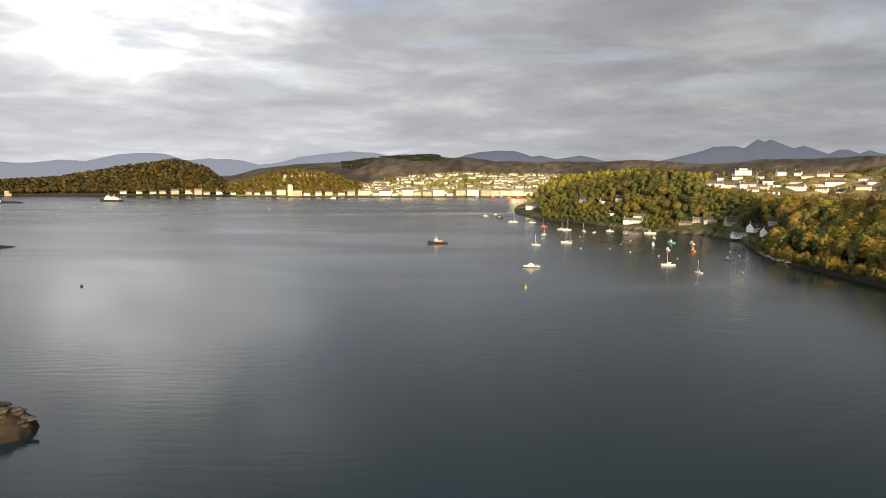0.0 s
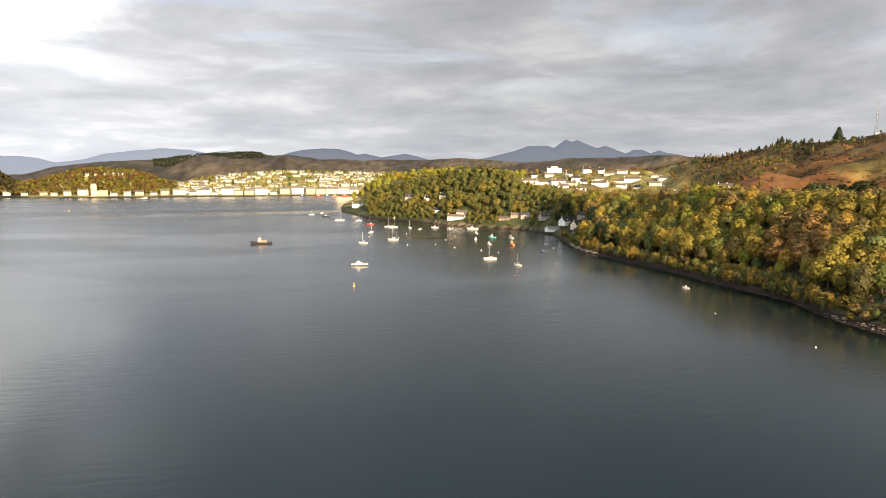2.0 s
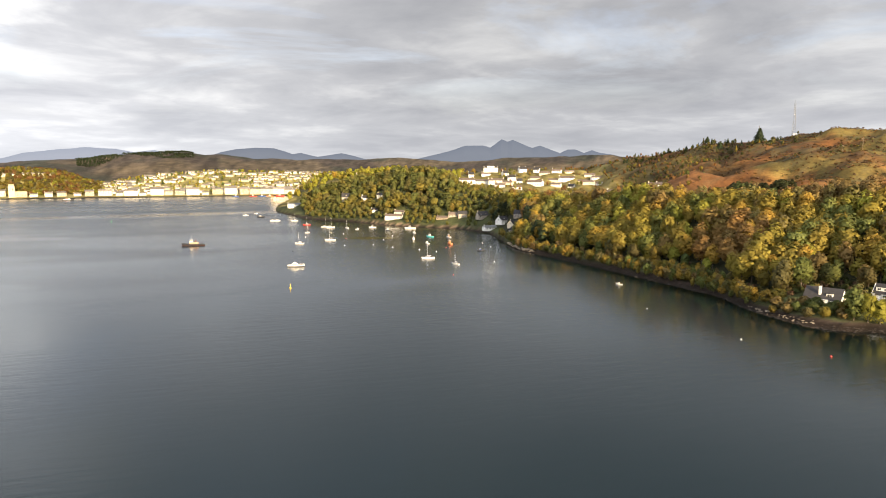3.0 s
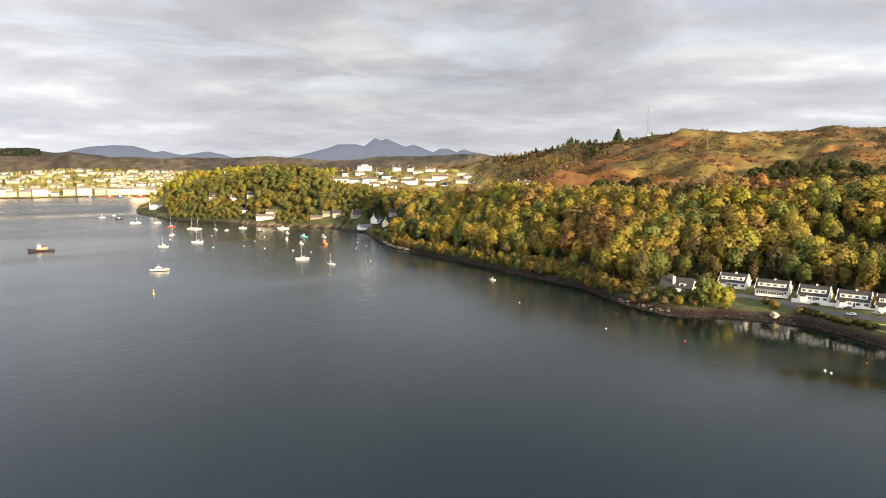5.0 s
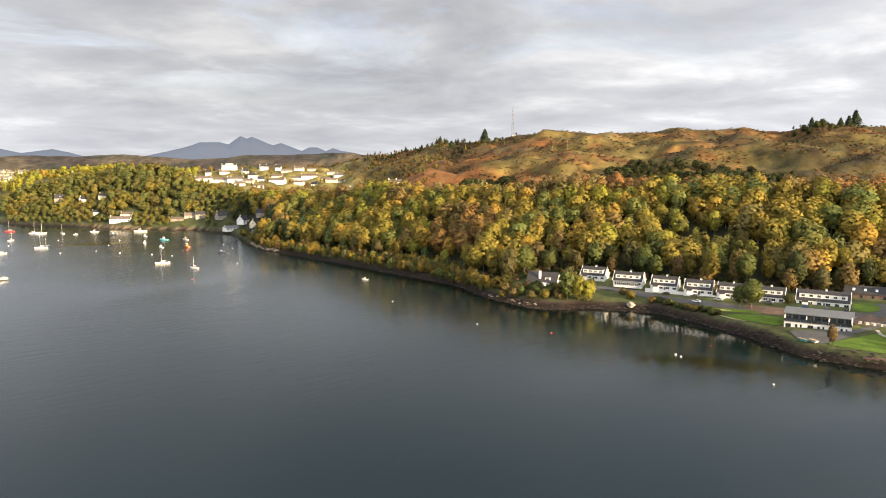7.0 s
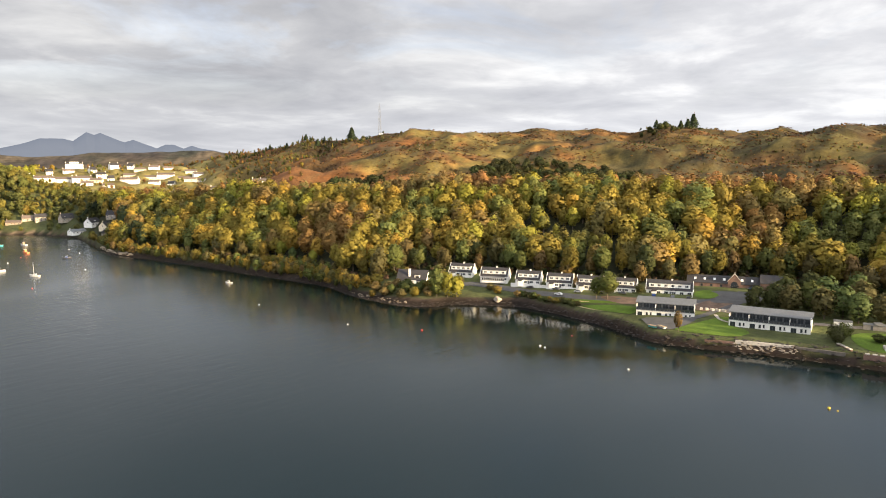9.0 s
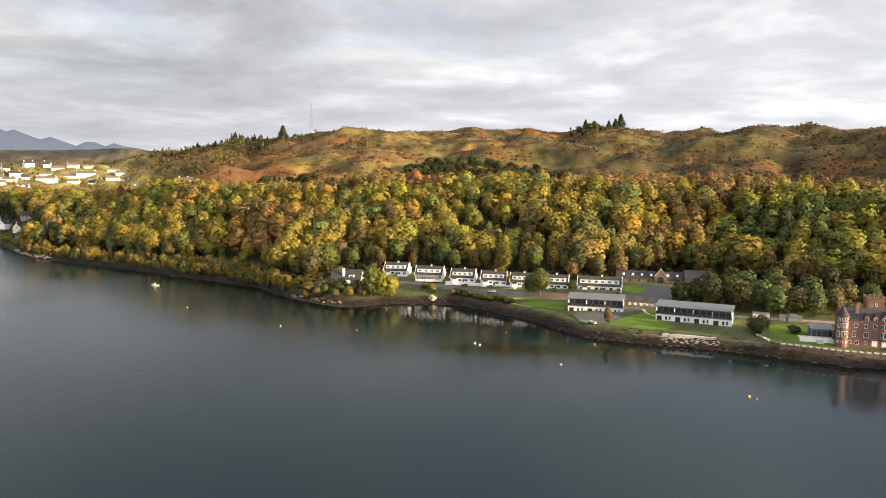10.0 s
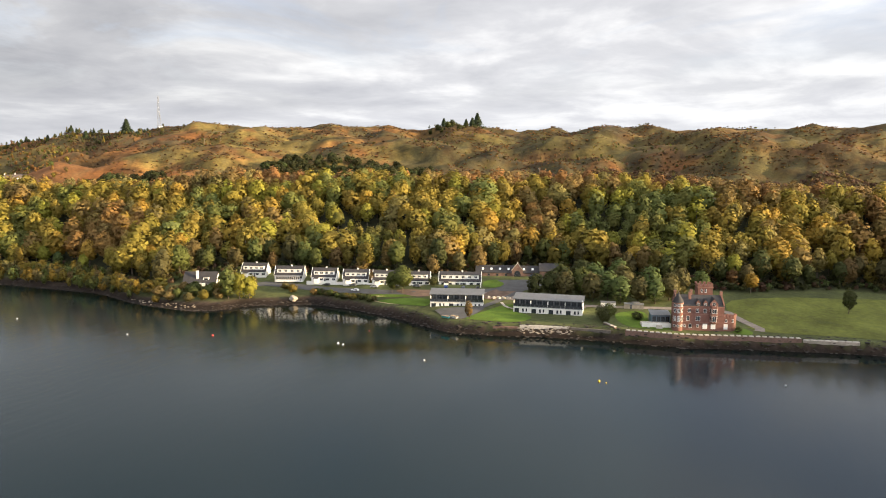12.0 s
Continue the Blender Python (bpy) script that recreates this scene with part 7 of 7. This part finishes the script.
def rail(bm, L, B, z, n=10):
    pts = [(-L / 2 + L * i / n, B / 2 * (1 if i < n * 0.6 else 1 - ((i / n - 0.6) / 0.4) ** 2)) for i in range(n + 1)]
    for s in (-1, 1):
        for (xa, ya), (xb, yb) in zip(pts[:-1], pts[1:]):
            bar(bm, (xa, s * ya, z + 0.9), (xb, s * yb, z + 0.9), 0.04, n=4)
            bar(bm, (xa, s * ya, z), (xa, s * ya, z + 0.9), 0.03, n=4)
    return bm


def workboat():
    b = thing("tugboat", pose(-8.4, 743.5, 0, 0, 0, 176) @ Matrix.Diagonal((0.88, 0.88, 0.88, 1)), "old black and rust-red work tug with a white wheelhouse", "tugboat")
    L = 24.0
    part("hull", hull(L, 6.6, 1.9, 1.2, 0.8, 1.5), HULL_BLACK, b)
    part("boot_top", hull(L * 1.003, 6.62, 0.30, 1.2, 0.8, 0.0), RUST, b, "rust-red waterline band")
    part("bulwark", rail(bmesh.new(), L * 0.94, 6.3, 1.9), HULL_BLACK, b)
    part("deckhouse", box(-5.5, -2.0, 1.8, 4.5, 2.0, 3.99), BUFF, b)
    part("wheelhouse", solid(bmesh.new(), [(0.5, -1.6, 4.0), (4.2, -1.4, 4.0), (4.2, 1.4, 4.0), (0.5, 1.6, 4.0)], [(0.7, -1.5, 6.6), (3.8, -1.3, 6.6), (3.8, 1.3, 6.6), (0.7, 1.5, 6.6)]), HULL_WHITE, b)
    part("wheelhouse_roof", box(0.3, -1.8, 6.6, 4.2, 1.8, 6.8), HULL_WHITE, b)
    for s in (-1, 1):
        part("wheelhouse_window", box(1.0, s * 1.52 - 0.06, 5.3, 3.6, s * 1.52 + 0.06, 6.2), GLASS, b)
        for i in range(4):
            part("porthole", bar(bmesh.new(), (-6 + i * 2, s * 2.0, 3.0), (-6 + i * 2, s * 2.06, 3.0), 0.25, n=10), GLASS, b)
    part("funnel", drum(-2.5, 0, 3.5, 6.2, 0.7, 0.6, 14), RUST, b)
    part("mast", bar(bmesh.new(), (2.2, 0, 6.8), (2.2, 0, 12.0), 0.14, 0.06), ALLOY, b)
    part("stern_gantry", bar(bar(bar(bmesh.new(), (-10, -1.5, 1.9), (-10, -1.5, 4.4), 0.12), (-10, 1.5, 1.9), (-10, 1.5, 4.4), 0.12), (-10, -1.5, 4.4), (-10, 1.5, 4.4), 0.12), HULL_BLACK, b)


workboat()


def tour_boat():
    b = thing("tour_boat", pose(69.8, 556.6, 0, 0, 0, 178) @ Matrix.Diagonal((0.86, 0.86, 0.86, 1)), "white passenger boat with a rear deck, at anchor", "boat")
    L = 15.0
    part("hull", hull(L, 4.6, 1.3, 0.6, 0.9, 0.6), HULL_WHITE, b)
    part("rubbing_strake", hull(L * 1.006, 4.68, 0.52, 0.6, 0.9, 0.0), HULL_BLACK, b, "dark waterline band")
    part("saloon", solid(bmesh.new(), [(-1.5, -1.8, 1.25), (4.6, -1.4, 1.35), (4.6, 1.4, 1.35), (-1.5, 1.8, 1.25)], [(-1.5, -1.65, 3.1), (3.6, -1.25, 3.1), (3.6, 1.25, 3.1), (-1.5, 1.65, 3.1)]), HULL_WHITE, b)
    part("flybridge", box(0.2, -1.1, 3.1, 2.4, 1.1, 4.0), HULL_WHITE, b)
    for s in (-1, 1):
        part("saloon_window", solid(bmesh.new(), [(-1.0, s * 1.78, 2.0), (3.6, s * 1.46, 2.0), (3.2, s * 1.40, 2.8), (-1.0, s * 1.72, 2.8)], [(-1.0, s * 1.72, 2.0), (3.6, s * 1.40, 2.0), (3.2, s * 1.34, 2.8), (-1.0, s * 1.66, 2.8)]), GLASS, b)
    part("deck_rail", rail(bmesh.new(), L * 0.94, 4.3, 1.3), ALLOY, b)
    part("mast", bar(bmesh.new(), (1.2, 0, 4.0), (1.2, 0, 6.4), 0.07, 0.04), ALLOY, b)
    part("deck", box(-7.0, -1.9, 1.27, -1.51, 1.9, 1.36), DECK, b)


tour_boat()


def car_ferry(x, y, turn, L, label):
    b = thing("ferry", pose(x, y, 0, 0, 0, turn), label, "ferry")
    part("hull", hull(L, L * 0.22, L * 0.075, 2, 0.9, 1.5), HULL_BLACK, b, "black hull")
    part("main_deck", box(-L * 0.40, -L * 0.09, L * 0.074, L * 0.28, L * 0.09, L * 0.155), HULL_WHITE, b)
    part("upper_deck", box(-L * 0.25, -L * 0.08, L * 0.155, L * 0.24, L * 0.08, L * 0.21), HULL_WHITE, b)
    part("bridge", box(L * 0.10, -L * 0.09, L * 0.21, L * 0.20, L * 0.09, L * 0.26), HULL_WHITE, b)
    part("bridge_windows", box(L * 0.12, -L * 0.092, L * 0.23, L * 0.203, L * 0.092, L * 0.247), GLASS, b)
    part("funnel", drum(-L * 0.14, 0, L * 0.21, L * 0.30, L * 0.04, L * 0.03, 12), HULL_RED, b)
    part("mast", bar(bmesh.new(), (L * 0.13, 0, L * 0.26), (L * 0.13, 0, L * 0.40), L * 0.006), ALLOY, b)
    for i in range(9):
        for s in (-1, 1):
            part("deck_window", box(-L * 0.36 + i * L * 0.065, s * L * 0.091 - 0.1, L * 0.105, -L * 0.33 + i * L * 0.065, s * L * 0.091 + 0.1, L * 0.13), GLASS, b)


car_ferry(-850, 1765, 172, 58, "white car ferry with a black hull crossing the bay")
car_ferry(-306, 1895, 5, 22, "small white ferry in the bay")
car_ferry(165, 1330, 20, 34, "white ship moored behind the headland")
for x, y, turn, L, lab, hm, masts in ((94.4, 722.8, 150, 9.5, "white sloop on a mooring", None, 1), (119.5, 841, 40, 8, "small white sloop on a mooring", None, 1), (130.6, 747.5, 170, 11, "white ketch on a mooring", None, 2), (158, 903, 20, 12, "white sloop lying beside another", None, 1), (153, 917, 10, 10, "white sloop lying beside another", None, 1),
                                      (177, 890, 100, 9, "white sloop near the shore", None, 1), (135.7, 960, 165, 10, "red-hulled sloop on a mooring", HULL_RED, 1), (129, 1037, 180, 9, "white sloop off the headland", None, 1), (183.1, 567, 175, 11, "white sloop with a tall mast at anchor", None, 1), (192.6, 524.8, 115, 8, "small white sloop at anchor", None, 1), (104, 1047, 175, 10, "white sloop off the headland's tip", None, 1), (68.5, 1187, 170, 9, "far white sloop in the bay", None, 1)):
    yacht(x, y, turn, L, lab, hm, masts)
for x, y, turn, L, lab, hm, wm, tall in ((210.8, 888.9, 170, 9, "white motor cruiser by the shore", None, None, 1.0), (253, 857, 160, 14, "white motor yacht by the beach", None, None, 1.3), (219, 842, 120, 7, "small dark launch on a mooring", HULL_BLACK, None, 0.9), (218, 727, 80, 8, "white launch on a mooring", None, None, 0.9), (239.6, 797, 100, 7, "small white launch on a mooring", None, None, 0.9),
                                         (218.3, 679.4, 100, 7, "white day boat on a mooring", None, None, 1.0), (242.9, 745.6, 120, 10, "turquoise fishing boat with a white wheelhouse", TURQUOISE, None, 1.3), (260.9, 733.4, 100, 9, "white workboat with a buff wheelhouse on a mooring", None, BUFF, 1.2), (238.7, 667.6, 95, 9.5, "orange and white fishing boat", ORANGE, ORANGE, 1.4), (247, 604.3, 165, 6.5, "dark small boat with a cover", HULL_BLACK, HULL_BLUE, 0.7), (261.7, 397, 120, 4.6, "white dinghy with an outboard on a mooring", None, None, 0.6),
                                         (88.6, 1138, 160, 12, "dark low barge off the headland", HULL_BLACK, None, 0.8), (98.7, 1047, 175, 8, "white cruiser off the headland", None, None, 1.0), (186.3, 869.8, 20, 5, "small open white boat by the shore", None, None, 0.6), (87.9, 1226, 10, 6, "far white launch in the bay", None, None, 0.8), (270.7, 657.8, 40, 4, "small dark tender near the shore", HULL_BLACK, None, 0.5)):
    launch(x, y, turn, L, lab, hm, wm, tall)
for a, L, hm, lab in ((3.9, 18, HULL_RED, "red trawler at the town quay"), (4.6, 20, HULL_BLUE, "blue trawler at the town quay"), (5.2, 18, ORANGE, "orange trawler at the town quay"), (6.0, 22, HULL_RED, "red trawler beside the quay"), (2.6, 16, HULL_BLUE, "blue fishing boat at the town quay")):
    x, y = polar(a, 1975)
    launch(x, y, 170, L, lab, hm, None, 2.2, "trawlers at the quay", "trawler")
x, y = 167.8, 1121
bt = launch(x, y, 60, 13, "white boat drawn up on the grass", None, None, 1.0, "boats ashore")
bt.location.z = level(x, y) + 0.5

# ---- buoys ----
def buoy(x, y, size, mat, label, kind="ball"):
    b = thing("buoy", pose(x, y, 0), label, "buoy", "mooring buoys" if kind == "ball" else "")
    bm = bmesh.new()
    if kind == "ball":
        bmesh.ops.create_uvsphere(bm, u_segments=12, v_segments=8, radius=size, matrix=Matrix.Translation((0, 0, size * 0.45)))
        part("float", bm, mat, b, smooth=True)
        part("eye", drum(0, 0, size * 1.35, size * 1.7, 0.06, 0.06, 6), STEEL, b)
    else:
        part("float", drum(0, 0, -0.5, 0.6, size * 0.30, size * 0.26, 14), mat, b)
        part("tower", drum(0, 0, 0.6, size, size * 0.15, 0.10, 10), mat, b)
        part("topmark", drum(0, 0, size + 0.05, size + 0.6, 0.28, 0.03, 8), mat, b)


buoy(53.3, 457, 2.3, YELLOW, "yellow pillar buoy with a topmark", "pillar")
buoy(-123.5, 1107, 3.4, material("green_buoy_paint", (0.02, 0.16, 0.07), 0.5, vary=0.1), "green conical channel buoy", "pillar")
buoy(-355, 1396, 4.5, YELLOW, "yellow channel buoy in the bay", "pillar")
buoy(-247, 464, 0.9, HULL_BLACK, "dark round mooring float in open water")
for x, y, s, k in ((231, 322.7, 0.42, 0), (229.4, 250, 0.42, 0), (243, 214.4, 0.5, 1), (253.6, 156.8, 0.5, 0), (252.6, 153.8, 0.45, 0), (245, 113, 0.45, 0), (246, 45.8, 0.48, 2), (245.2, 43.2, 0.25, 2), (267, -15, 0.35, 0), (278, 155, 0.3, 1), (157.9, 814, 0.6, 0), (185.2, 730.8, 0.6, 0), (176.4, 660, 0.6, 0), (135.6, 693.5, 0.55, 0), (194.4, 629.7, 0.7, 0), (172.5, 474.9, 0.4, 1), (228, 528, 0.4, 0), (164, 690, 0.5, 0), (205, 610, 0.5, 0), (225, 640, 0.45, 1), (268, 630, 0.5, 0), (150, 760, 0.5, 1), (110, 790, 0.6, 0), (206, 770, 0.6, 0), (80, 660, 0.6, 3)):
    buoy(x, y, s, (HULL_WHITE, HULL_RED, YELLOW, HULL_BLACK)[k], ("white", "red", "yellow", "black")[k] + " round mooring buoy")
# the built-once patterns are no longer needed
for ob in VILLAS + BLOCKS + HOMES:
    for o in (*ob.children_recursive, ob):
        bpy.data.objects.remove(o)
